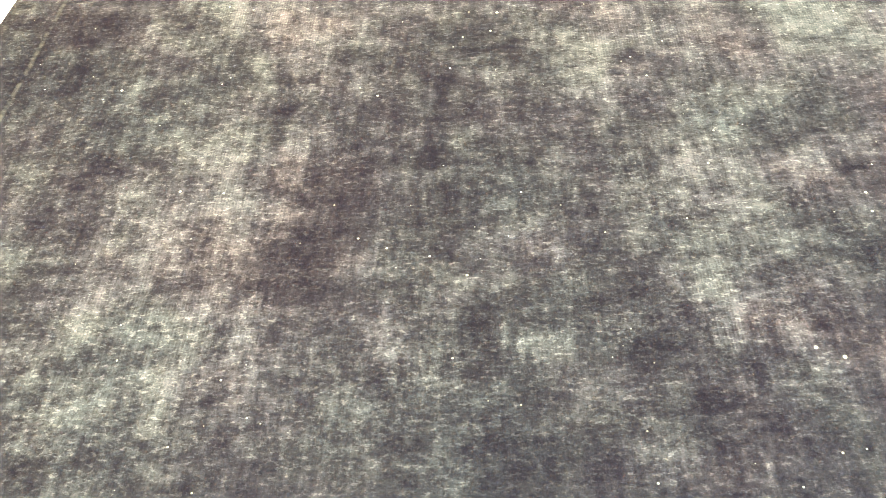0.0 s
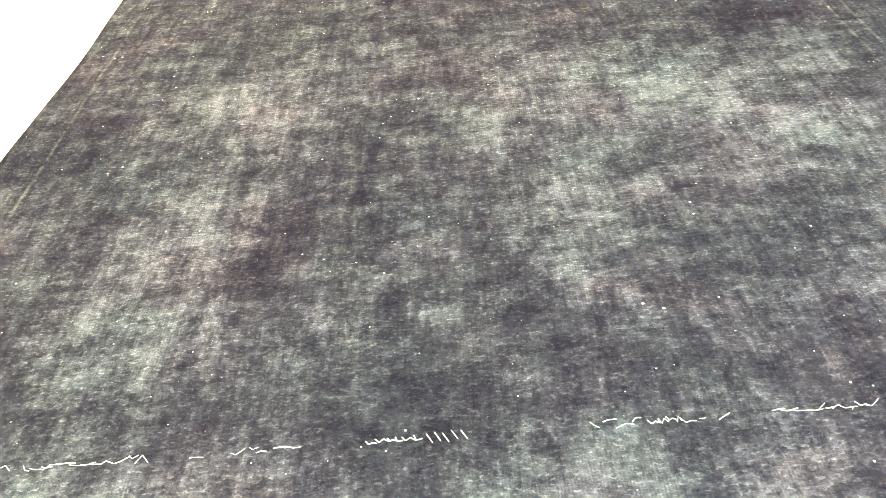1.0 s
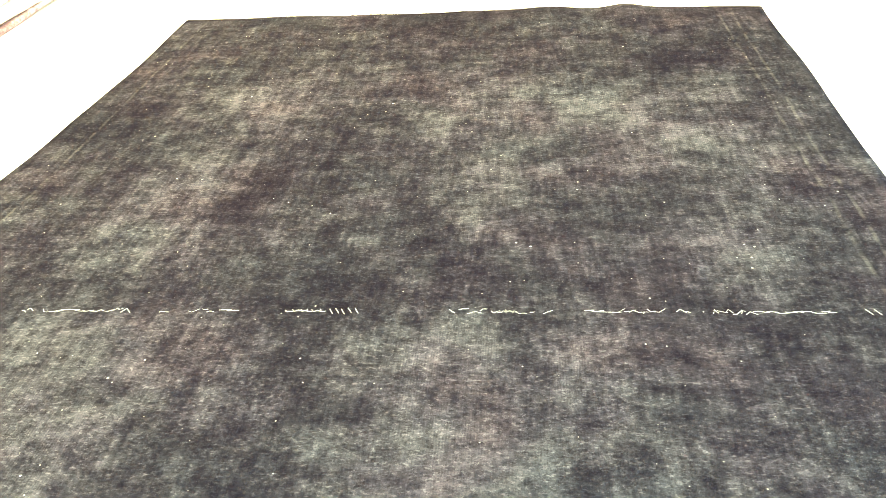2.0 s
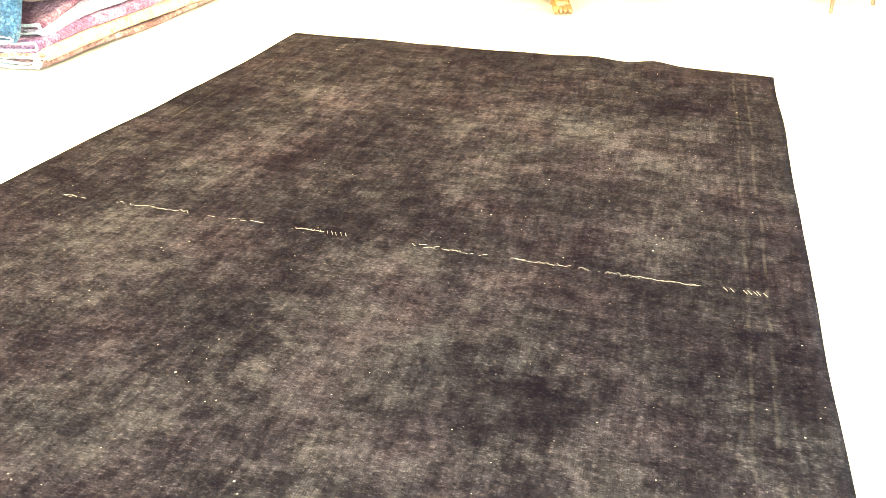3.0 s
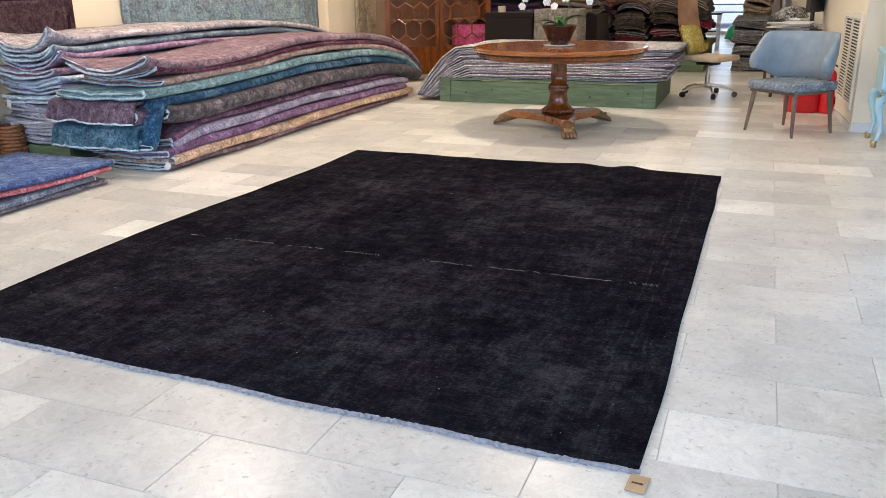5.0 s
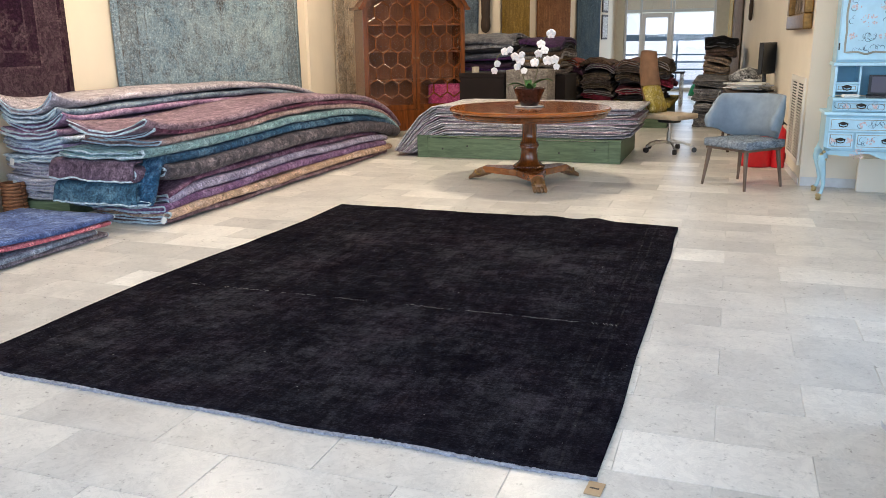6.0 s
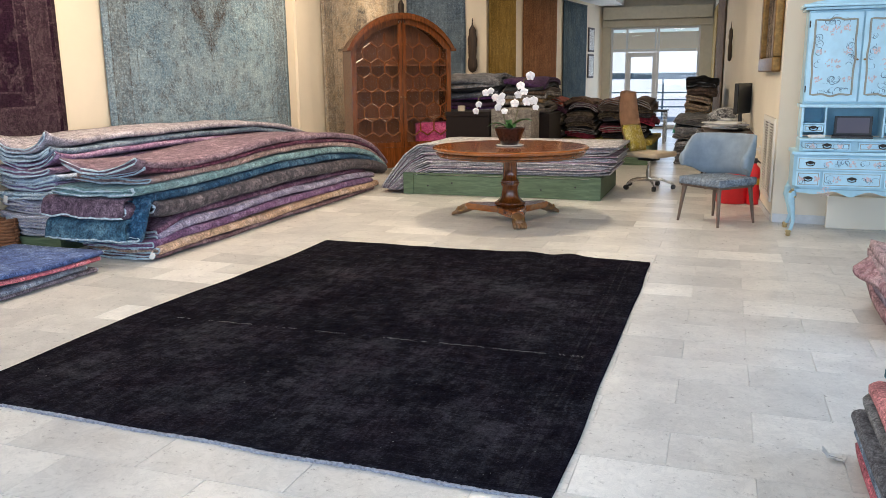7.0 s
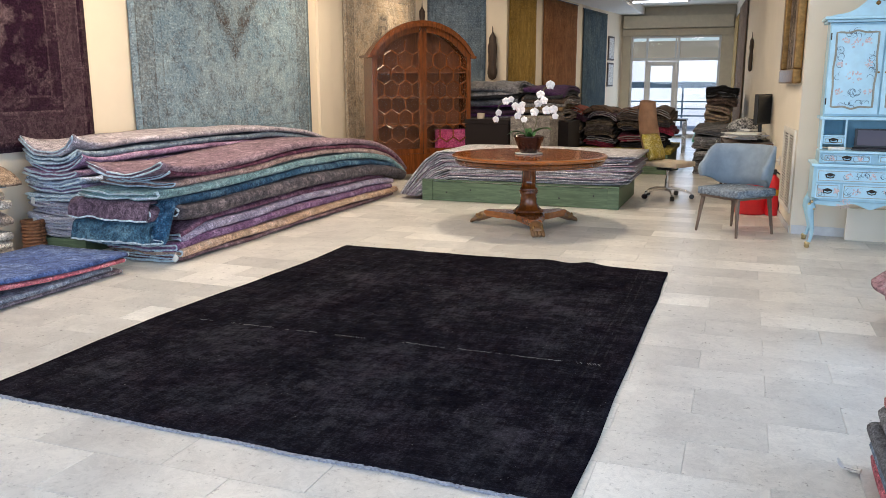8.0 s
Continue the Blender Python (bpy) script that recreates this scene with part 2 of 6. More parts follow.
def plaster(name, colour):
    m, nt, b = shader(name)
    v = coords(nt, kind="Object")
    big, fine = noise_tex(nt, v, 1.3, 5), noise_tex(nt, v, 60, 4)
    r = ramp(nt, big, [(0.3, tuple(c * 0.93 for c in colour)), (0.7, colour)])
    nt.links.new(r.outputs[0], b.inputs["Base Color"])
    b.inputs["Roughness"].default_value = 0.82
    bump(nt, b, fine, 0.08, 0.003)
    return m


def glass(name, tint=(1, 1, 1), rough=0.0, ior=1.45):
    m, nt, b = shader(name)
    b.inputs["Base Color"].default_value = (*tint, 1)
    b.inputs["Transmission Weight"].default_value, b.inputs["Roughness"].default_value, b.inputs["IOR"].default_value = 1.0, rough, ior
    return m


def glow(name, colour, strength):
    m, nt, b = shader(name)
    b.inputs["Base Color"].default_value = (0.05, 0.05, 0.05, 1)
    b.inputs["Emission Color"].default_value, b.inputs["Emission Strength"].default_value = (*colour, 1), strength
    return m


MARBLE, GROUT = marble(), plain("grout", (0.62, 0.61, 0.585), 0.9)
RUG = main_rug()
CREAM = plaster("cream_plaster", (0.80, 0.70, 0.54))
PIER = plaster("ivory_plaster", (0.80, 0.74, 0.62))
GREY_WALL = plaster("greige_plaster", (0.66, 0.63, 0.56))
WHITE_CEIL = plaster("white_ceiling_paint", (0.80, 0.78, 0.74))
SKIRT = plain("pale_marble_skirting", (0.62, 0.64, 0.66), 0.35, vary=0.1)
WALNUT = wood("polished_walnut", (0.062, 0.016, 0.003), (0.28, 0.082, 0.012), 0.22, coat=0.4)
WALNUT_X = wood("polished_walnut_flat", (0.20, 0.062, 0.010), (0.45, 0.15, 0.023), 0.14, along="X", coat=0.7)
CLAW = wood("carved_gilt_walnut", (0.025, 0.009, 0.004), (0.46, 0.25, 0.10), 0.35, scale=14)
GREEN_WOOD = wood("green_stained_pine", (0.062, 0.105, 0.062), (0.19, 0.27, 0.16), 0.6, along="X", coat=0.0)
BLUE_PAINT = plain("powder_blue_lacquer", (0.34, 0.55, 0.68), 0.35, vary=0.08, coat=0.25)
BLUE_LIGHT = plain("pale_blue_lacquer", (0.44, 0.68, 0.83), 0.35, vary=0.08, coat=0.25)
BLUE_LINE = plain("grey_gilt_lining", (0.30, 0.29, 0.24), 0.45)
CHROME = plain("brushed_steel", (0.62, 0.62, 0.62), 0.28, 1.0)
BLACK = plain("black_plastic", (0.018, 0.018, 0.02), 0.45)
GOLD = plain("aged_gilt", (0.23, 0.135, 0.042), 0.42, 0.7, vary=0.4, scale=22)
BRASS = plain("worn_brass", (0.48, 0.40, 0.22), 0.35, 0.9, vary=0.25, scale=30)
GLASS = glass("clear_glass")
SELVAGE = plain("pale_blue_cotton_binding", (0.55, 0.66, 0.88), 0.9, vary=0.45, scale=55, grain=0.8)
SELVAGE_GREY = plain("grey_cotton_binding", (0.40, 0.41, 0.47), 0.9, vary=0.25, scale=30, grain=0.4)
WHITE_COTTON = plain("white_cotton", (0.75, 0.74, 0.70), 0.9, vary=0.1, scale=40, grain=0.4)


# ---- building helpers ----
def mesh_of(name, verts, faces, smooth=False):
    me = bpy.data.meshes.new(name)
    me.from_pydata([tuple(v) for v in verts], [], faces)
    if smooth:
        me.polygons.foreach_set("use_smooth", [True] * len(me.polygons))
    me.update()
    return me


def part(name, bm, material, parent=None, label="", smooth=False):
    """Link a bmesh (or a mesh) as one object, under its thing when one is given."""
    if isinstance(bm, bmesh.types.BMesh):
        me = bpy.data.meshes.new(name)
        bmesh.ops.recalc_face_normals(bm, faces=bm.faces)
        bm.to_mesh(me)
        bm.free()
        if smooth:
            me.polygons.foreach_set("use_smooth", [True] * len(me.polygons))
    else:
        me = bm
    me.materials.append(material)
    ob = new(name, me)
    if parent:
        ob.parent = parent
    if label:
        tagged(ob, label)
    return ob


def thing(name, label, category, at=(0, 0, 0), turn=0.0, group="", kind=""):
    ob = new(name)
    ob.empty_display_size = 0.1
    ob.matrix_basis = pose(*at, 0, 0, turn)
    return tagged(ob, label, category, group, kind)


def box(x0, x1, y0, y1, z0, z1, bevel=0.0, seg=2, bm=None):
    bm = bm or bmesh.new()
    vs = [bm.verts.new((x, y, z)) for x in (x0, x1) for y in (y0, y1) for z in (z0, z1)]
    fs = [bm.faces.new([vs[i] for i in q]) for q in ((0, 1, 3, 2), (4, 6, 7, 5), (0, 4, 5, 1), (2, 3, 7, 6), (0, 2, 6, 4), (1, 5, 7, 3))]
    if bevel:
        bmesh.ops.bevel(bm, geom=list({e for f in fs for e in f.edges}), offset=bevel, segments=seg, affect="EDGES", profile=0.7)
    return bm


def lathe(profile, seg=32, bm=None, at=(0, 0, 0)):
    """Turn a profile of (radius, z) round the upright axis."""
    bm = bm or bmesh.new()
    rings = []
    for r, z in profile:
        rings.append([bm.verts.new((at[0] + max(r, 1e-4) * math.cos(2 * math.pi * i / seg), at[1] + max(r, 1e-4) * math.sin(2 * math.pi * i / seg), at[2] + z)) for i in range(seg)])
    for a, b in zip(rings, rings[1:]):
        for i in range(seg):
            bm.faces.new((a[i], a[(i + 1) % seg], b[(i + 1) % seg], b[i]))
    bm.faces.new(rings[0][::-1]), bm.faces.new(rings[-1])
    return bm


def tube(points, radii, seg=10, bm=None, flat=1.0):
    """A tapered round bar along a line of points."""
    bm = bm or bmesh.new()
    pts = [Vector(p) for p in points]
    radii = radii if isinstance(radii, (list, tuple)) else [radii] * len(pts)
    rings, up = [], Vector((0, 0, 1))
    for i, p in enumerate(pts):
        d = (pts[min(i + 1, len(pts) - 1)] - pts[max(i - 1, 0)]).normalized()
        if abs(d.dot(up)) > 0.95:
            up = Vector((0, 1, 0)) if abs(d.y) < 0.9 else Vector((1, 0, 0))
        s = d.cross(up).normalized()
        t = s.cross(d).normalized()
        rings.append([bm.verts.new(p + radii[i] * (math.cos(2 * math.pi * k / seg) * s + flat * math.sin(2 * math.pi * k / seg) * t)) for k in range(seg)])
    for a, b in zip(rings, rings[1:]):
        for k in range(seg):
            bm.faces.new((a[k], a[(k + 1) % seg], b[(k + 1) % seg], b[k]))
    bm.faces.new(rings[0][::-1]), bm.faces.new(rings[-1])
    return bm


def prism(outline, y0, y1, bm=None):
    """An upright outline of (x, z) points, given depth along y."""
    bm = bm or bmesh.new()
    a = [bm.verts.new((x, y0, z)) for x, z in outline]
    b = [bm.verts.new((x, y1, z)) for x, z in outline]
    n = len(outline)
    for i in range(n):
        bm.faces.new((a[i], a[(i + 1) % n], b[(i + 1) % n], b[i]))
    bm.faces.new(a[::-1]), bm.faces.new(b)
    return bm


def wall(name, p, q, z0, z1, thick, material, holes=(), label="", outward=1):
    """An upright wall from p to q on plan; its seen face lies on the line pq. holes: (s0, s1, z0, z1) along it."""
    p, q = Vector((*p, 0)), Vector((*q, 0))
    length = (q - p).length
    ss = sorted({0.0, length, *[h[0] for h in holes], *[h[1] for h in holes]})
    zs = sorted({z0, z1, *[h[2] for h in holes], *[h[3] for h in holes]})
    bm = bmesh.new()
    for s0, s1 in zip(ss, ss[1:]):
        for a, b in zip(zs, zs[1:]):
            if not any(h[0] <= s0 and s1 <= h[1] and h[2] <= a and b <= h[3] for h in holes):
                box(s0, s1, 0, thick * outward, a, b, bm=bm)
    bmesh.ops.remove_doubles(bm, verts=bm.verts, dist=1e-5)
    inner = [f for f in bm.faces if len([g for g in bm.faces if g is not f and set(g.verts) == set(f.verts)])]
    bmesh.ops.delete(bm, geom=inner, context="FACES")
    ob = part(name, bm, material)
    d = (q - p).normalized()
    ob.matrix_basis = Matrix.Translation(p) @ Matrix.Rotation(math.atan2(d.y, d.x), 4, "Z")
    return tagged(ob, label, "wall", kind="structure")


def wave(a, b, seed, k=1.0):
    return noise.noise(Vector((a * k + seed * 7.31, b * k - seed * 3.17, seed * 1.73)))


def smooth(a, b, x):
    t = min(1, max(0, (x - a) / (b - a)))
    return t * t * (3 - 2 * t)


def folded_rug(label, material, binding, path, width, layers, height, seed, curl=0.0, group="", turn=0.0, origin=(0, 0, 0), wob=0.01, ends=(True, False), roll=0.0, bend=()):
    """A rug folded to and fro across its width, lying along its local y; path gives (y, z) of its underside."""
    n, gap = layers, height / layers
    th = gap * 0.86
    line = []
    rnd = random.Random(seed)
    half = [width / 2 - rnd.uniform(0, 0.03) for _ in range(n + 1)]
    for i in range(n):
        xs = np.linspace(-half[i], half[i + 1], 9) if i % 2 == 0 else np.linspace(half[i], -half[i + 1], 9)
        line += [(x, (i + 0.5) * gap) for x in xs]
        if i < n - 1:
            side = 1 if i % 2 == 0 else -1
            for k in range(1, 5):
                a = math.pi * k / 5
                line.append((side * (half[i + 1] + math.sin(a) * gap * 0.62), (i + 0.5) * gap + gap * (1 - math.cos(a)) / 2))
    pts = [Vector((x, 0, z)) for x, z in line]

    def loop(t):
        a, b = [], []
        for i, p in enumerate(pts):
            d = (pts[min(i + 1, len(pts) - 1)] - pts[max(i - 1, 0)]).normalized()
            nrm = Vector((-d.z, 0, d.x)) * t / 2
            a.append(p + nrm), b.append(p - nrm)
        return a + b[::-1]

    py = [a for a, _ in path]
    pz = [b for _, b in path]
    y0, y1 = py[0], py[-1]

    def sweep(ys, t):
        section = loop(t)
        verts, m = [], len(section)
        for y in ys:
            z = float(np.interp(y, py, pz))
            slope = (float(np.interp(y + 0.04, py, pz)) - float(np.interp(y - 0.04, py, pz))) / 0.08
            for p in section:
                sag = wob * (wave(p.x * 1.6, y * 1.3, seed) + 0.5 * wave(p.x * 5, y * 3.1, seed + 3))
                side = 0.016 * wave(p.z * 9, y * 1.1, seed + 5)
                lift = curl * abs(2 * p.x / width) ** 2.6 * math.exp(-abs(y - y0) / 0.24) + roll * (2 * p.x / width) ** 2
                k = 1 / math.sqrt(1 + min(slope * slope, 4.0))
                end = math.exp(-(y - y0) / 0.07) if y > y0 else 1.0
                fray = end * (0.022 * wave(p.x * 17, p.z * 40, seed + 7) + 0.03 * wave(p.x * 3.1, p.z * 60, seed + 9))
                sag += end * min(gap, 0.05) * (0.40 * wave(p.x * 12, p.z * 25, seed + 8) + 0.45 * wave(p.x * 4.3, p.z * 8, seed + 10))
                verts.append((p.x + side, y - slope * k * p.z * 0.9 + fray, z + p.z * max(k, 0.75) + sag + lift))
        faces = []
        for j in range(len(ys) - 1):
            for i in range(m):
                faces.append((j * m + i, j * m + (i + 1) % m, (j + 1) * m + (i + 1) % m, (j + 1) * m + i))
        h = m // 2
        last = (len(ys) - 1) * m
        for i in range(h - 1):
            faces.append((i, m - 1 - i, m - 2 - i, i + 1))
            faces.append((last + i, last + i + 1, last + m - 2 - i, last + m - 1 - i))
        return mesh_of("body", verts, faces, True)

    count = max(6, int((y1 - y0) / 0.16))
    ob = thing("folded_rug", label, "rug", origin, turn, group)
    part("body", sweep(sorted(list(np.linspace(y0, y1, count)) + [y0 + 0.04, y0 + 0.09] + list(bend)), th), material, ob)
    if ends[0]:
        part("binding", sweep([y0 - 0.012, y0 - 0.004, y0 + 0.012], min(th * 0.72, 0.014)), binding, ob, "pale stitched end binding")
    if ends[1]:
        part("binding", sweep([y1 - 0.012, y1 + 0.004, y1 + 0.012], min(th * 0.72, 0.014)), binding, ob, "pale stitched end binding")
    return ob


# ---- the hall ----
XL, CEIL = -4.15, 3.62
LEFT_BACK = ((-2.36, 11.9), (-1.3, 20.3))
RIGHT_WALL = ((2.63, 5.15), (1.72, 20.3))
wall("wall_west", (XL, -6.6), (XL, 11.9), 0, CEIL, 0.2, CREAM, label="cream plastered wall hung with carpets", outward=1)
wall("wall_west_return", (XL, 11.9), LEFT_BACK[0], 0, CEIL, 0.2, CREAM, label="cream plastered return wall")
wall("wall_west_back", *LEFT_BACK, 0, CEIL, 0.2, CREAM, label="cream plastered wall of the long back room")
wall("wall_east_back", RIGHT_WALL[1], RIGHT_WALL[0], 0, CEIL, 0.2, PIER, label="ivory wall along the passage with an air grille")
wall("wall_east_front", (RIGHT_WALL[0][0] + 0.003, 5.15), (6.2, 4.92), 0, CEIL, 0.2, PIER, label="ivory wall behind the secretary desk")
wall("wall_east", (6.0, 5.0), (6.0, -6.6), 0, CEIL, 0.2, PIER, holes=[(3.6, 9.6, 0.4, 3.0)], label="ivory side wall with a shop window")
wall("wall_south", (6.2, -6.5), (-4.3, -6.5), 0, CEIL, 0.2, PIER, holes=[(1.8, 9.8, 0.3, 3.1)], label="shop front wall with a wide window")
bm = box(-4.6, 6.4, -6.9, 20.6, CEIL, CEIL + 0.2)
tagged(part("ceiling", bm, WHITE_CEIL), "white painted plaster ceiling", "ceiling", kind="structure")

floor = tagged(part("floor", box(-4.6, 6.4, -6.9, 20.9, -0.12, -0.004), GROUT), "pale grey marble tile floor with thin joints", "floor", kind="structure")

# ---- the dark carpet on the floor ----
CARPET = ((-1.42, -1.02), (1.598, -1.105), (1.612, 2.79), (-1.345, 2.905))


def carpet_point(u, v):
    a, b, c, d = [Vector((*p, 0)) for p in CARPET]
    p = (a * (1 - u) + b * u) * (1 - v) + (d * (1 - u) + c * u) * v
    edge_l, edge_r = (1 - u) ** 6, u ** 6
    p.x += 0.016 * edge_l * wave(v * 6, 0, 11) + 0.012 * edge_r * wave(v * 6, 1, 12) + (0.055 * edge_l * math.exp(-((v - 0.36) / 0.2) ** 2) * -1) + 0.006 * edge_r * math.exp(-((v - 0.62) / 0.33) ** 2)
    p.y += 0.02 * ((1 - v) ** 8 * wave(u * 7, 3, 13) + v ** 8 * wave(u * 9, 4, 14))
    p.y += (0.03 * v ** 8 - 0.015 * (1 - v) ** 8) * math.sin(math.pi * u) ** 0.5
    back = v ** 10
    z = 0.013 + back * (0.022 * math.exp(-((u - 0.78) / 0.035) ** 2) + 0.014 * math.exp(-((u - 0.66) / 0.05) ** 2) + 0.008 * (1 + wave(u * 12, 0, 15)))
    z += 0.012 * edge_l * max(0, wave(v * 9, 2, 16)) + 0.006 * edge_r * max(0, wave(v * 11, 2, 17)) + 0.002 * (1 + wave(u * 8, v * 9, 18))
    return Vector((p.x, p.y, z))


def sheet(fn, nu, nv, thick=None):
    """A grid over fn(u, v), closed below at the floor."""
    top = [fn(i / nu, j / nv) for j in range(nv + 1) for i in range(nu + 1)]
    low = [Vector((p.x, p.y, 0.001 if thick is None else p.z - thick)) for p in top]
    w, n = nu + 1, len(top)
    faces = [(j * w + i, j * w + i + 1, (j + 1) * w + i + 1, (j + 1) * w + i) for j in range(nv) for i in range(nu)]
    faces += [tuple(n + k for k in f[::-1]) for f in faces]
    rim = [i for i in range(w)] + [j * w + nu for j in range(1, nv + 1)] + [nv * w + i for i in range(nu - 1, -1, -1)] + [j * w for j in range(nv - 1, 0, -1)]
    faces += [(rim[k], n + rim[k], n + rim[(k + 1) % len(rim)], rim[(k + 1) % len(rim)]) for k in range(len(rim))]
    return mesh_of("sheet", top + low, faces, True)


dark_carpet = thing("area_rug", "large worn charcoal overdyed wool rug lying on marble tiles", "rug")
part("body", sheet(carpet_point, 90, 110), RUG, dark_carpet)


# ---- rug stacks along the west wall ----
def shade(c, k):
    return tuple(min(1, x * k) for x in c)


def word_of(label):
    return label.split()[0]


def stack_path(h, y0, y1, fn, n=26):
    return [(y, fn(y, h)) for y in np.linspace(y0, y1, n)]


# tall stack beside the carpet: (thickness at its middle, colours, folds, start, end, label)
A_TOP = [(1.6, 0.80), (2.0, 0.80), (2.9, 0.83), (3.9, 0.90), (4.5, 0.90), (5.2, 0.87), (5.8, 0.80), (6.3, 0.68), (6.6, 0.54), (6.85, 0.36), (7.05, 0.14)]


def a_height(y, h):
    top = float(np.interp(y, [a for a, _ in A_TOP], [b for _, b in A_TOP]))
    full = h * top / 0.90
    slump = smooth(2.30, 1.80, y)
    low = min(h, 0.375)
    return full - slump * 0.46 * low * top / 0.90 * (1.0 if h < 0.376 else 0.0)


A_RUGS = [
    (0.055, (0.15, 0.09, 0.085), (0.30, 0.22, 0.20), (0.08, 0.05, 0.06), 2, 1.76, 6.35, "faded brown wool rug folded at the bottom of a stack"),
    (0.085, (0.52, 0.36, 0.21), (0.62, 0.50, 0.36), (0.40, 0.25, 0.18), 2, 1.80, 6.45, "sand yellow wool rug folded low in a stack"),
    (0.085, (0.18, 0.10, 0.17), (0.33, 0.23, 0.31), (0.14, 0.05, 0.12), 2, 1.78, 6.3, "plum purple overdyed rug folded in a stack"),
    (0.085, (0.30, 0.27, 0.33), (0.46, 0.42, 0.46), (0.20, 0.14, 0.22), 2, 1.86, 6.4, "lilac grey overdyed rug folded in a stack"),
    (0.065, (0.13, 0.06, 0.09), (0.27, 0.17, 0.20), (0.08, 0.03, 0.06), 2, 1.90, 6.2, "dark mauve rug folded in a stack"),
    (0.155, (0.075, 0.070, 0.072), (0.20, 0.17, 0.16), (0.04, 0.04, 0.045), 2, 1.83, 6.75, "thick charcoal brown rug folded in a stack"),
    (0.085, (0.022, 0.07, 0.12), (0.14, 0.24, 0.29), (0.085, 0.028, 0.055), 2, 1.64, 6.55, "deep blue patterned rug folded in a stack"),
    (0.085, (0.19, 0.31, 0.29), (0.34, 0.46, 0.42), (0.14, 0.24, 0.22), 2, 1.63, 6.9, "pale sea green rug folded in a stack"),
    (0.07, (0.34, 0.24, 0.19), (0.47, 0.37, 0.30), (0.26, 0.13, 0.12), 2, 1.86, 6.85, "salmon patterned rug folded in a stack"),
    (0.045, (0.10, 0.03, 0.05), (0.24, 0.11, 0.13), (0.05, 0.02, 0.03), 2, 1.80, 6.7, "dark maroon rug folded in a stack"),
    (0.075, (0.20, 0.135, 0.145), (0.32, 0.235, 0.235), (0.16, 0.08, 0.10), 2, 1.68, 6.9, "dusky rose rug folded on top of a stack"),
]
h = 0.004
for i, (t, c1, c2, c3, folds, y0, y1, label) in enumerate(A_RUGS):
    c1, c2 = [(r * 0.98, g * 0.98, b * 1.14) for r, g, b in (c1, c2)]
    m = carpet("wool_" + label.split()[0] + "_a", c1, c2, c3, i + 1, amount=0.45)
    w = (0.72, 0.74, 0.74, 0.76, 0.78, 0.84, 0.89, 0.85, 0.80, 0.78, 0.78)[i]
    cx = (-2.385 if i < 3 else -2.42) - w / 2 + 0.012 * wave(i, 0, 31)
    path, bend = stack_path(h, y0, y1, a_height), ()
    if word_of(label) == "deep":
        bend = (1.66, 1.70, 1.74, 1.78, 1.83, 1.88, 1.94)
        path = [(y, z - 0.33 * smooth(1.86, 1.66, y)) for y, z in sorted(path + [(y, a_height(y, h)) for y in bend])]
    folded_rug(label, m, SELVAGE, path, w, folds, t * 0.95, 100 + i, curl=0.10 if i > 8 else 0.02, group="rug stack beside the carpet", origin=(cx, 0, 0), wob=0.02, bend=bend)
    h += t



def draped_end(label, m, x0, x1, front, back, top, foot, thick, seed):
    """The end of a rug that lies on the stack and hangs over its front, with a bound lower edge."""
    line = [(back, top), ((back + front) / 2, top + 0.004), (front + 0.05, top), (front + 0.018, top - 0.012), (front + 0.003, top - 0.035)]
    line += [(front - 0.004 * k, top - 0.035 + (foot - top + 0.035) * k / 6) for k in range(1, 7)]
    nx = 30

    def grid(rows, grow):
        over, under = [], []
        for k in range(nx + 1):
            u = k / nx
            x = x0 + (x1 - x0) * u
            for q, (y, z) in enumerate(rows):
                a, b = rows[max(q - 1, 0)], rows[min(q + 1, len(rows) - 1)]
                d = Vector((0, b[0] - a[0], b[1] - a[1])).normalized()
                nrm = Vector((0, d.z, -d.y)) * -1
                hang = smooth(top - 0.01, foot, z)
                base = Vector((x + 0.01 * wave(z * 9, u, seed), y + 0.022 * wave(u * 4.2, z * 5, seed + 1) * (0.4 + hang), z + 0.012 * wave(u * 5.3, y * 3, seed + 2) + hang * 0.014 * wave(u * 13, 0, seed + 3)))
                over.append(base + nrm * (thick / 2 + grow)), under.append(base - nrm * (thick / 2 + grow))
        w, count = len(rows), len(over)
        faces = [(k * w + q, k * w + q + 1, (k + 1) * w + q + 1, (k + 1) * w + q) for k in range(nx) for q in range(w - 1)]
        faces += [tuple(count + e for e in f[::-1]) for f in faces]
        rim = list(range(w)) + [k * w + w - 1 for k in range(1, nx + 1)] + [nx * w + q for q in range(w - 2, -1, -1)] + [k * w for k in range(nx - 1, 0, -1)]
        faces += [(rim[k], count + rim[k], count + rim[(k + 1) % len(rim)], rim[(k + 1) % len(rim)]) for k in range(len(rim))]
        return mesh_of("drape", over + under, faces, True)

    ob = thing("folded_rug", label, "rug", (0, 0, 0), 0, "rug stack beside the carpet")
    part("body", grid(line, 0.0), m, ob)
    yb, zb = line[-1]
    part("binding", grid([(yb + 0.001, zb + 0.008), (yb, zb), (yb - 0.001, zb - 0.006)], 0.0015), SELVAGE, ob, "pale frayed end binding")
    return ob


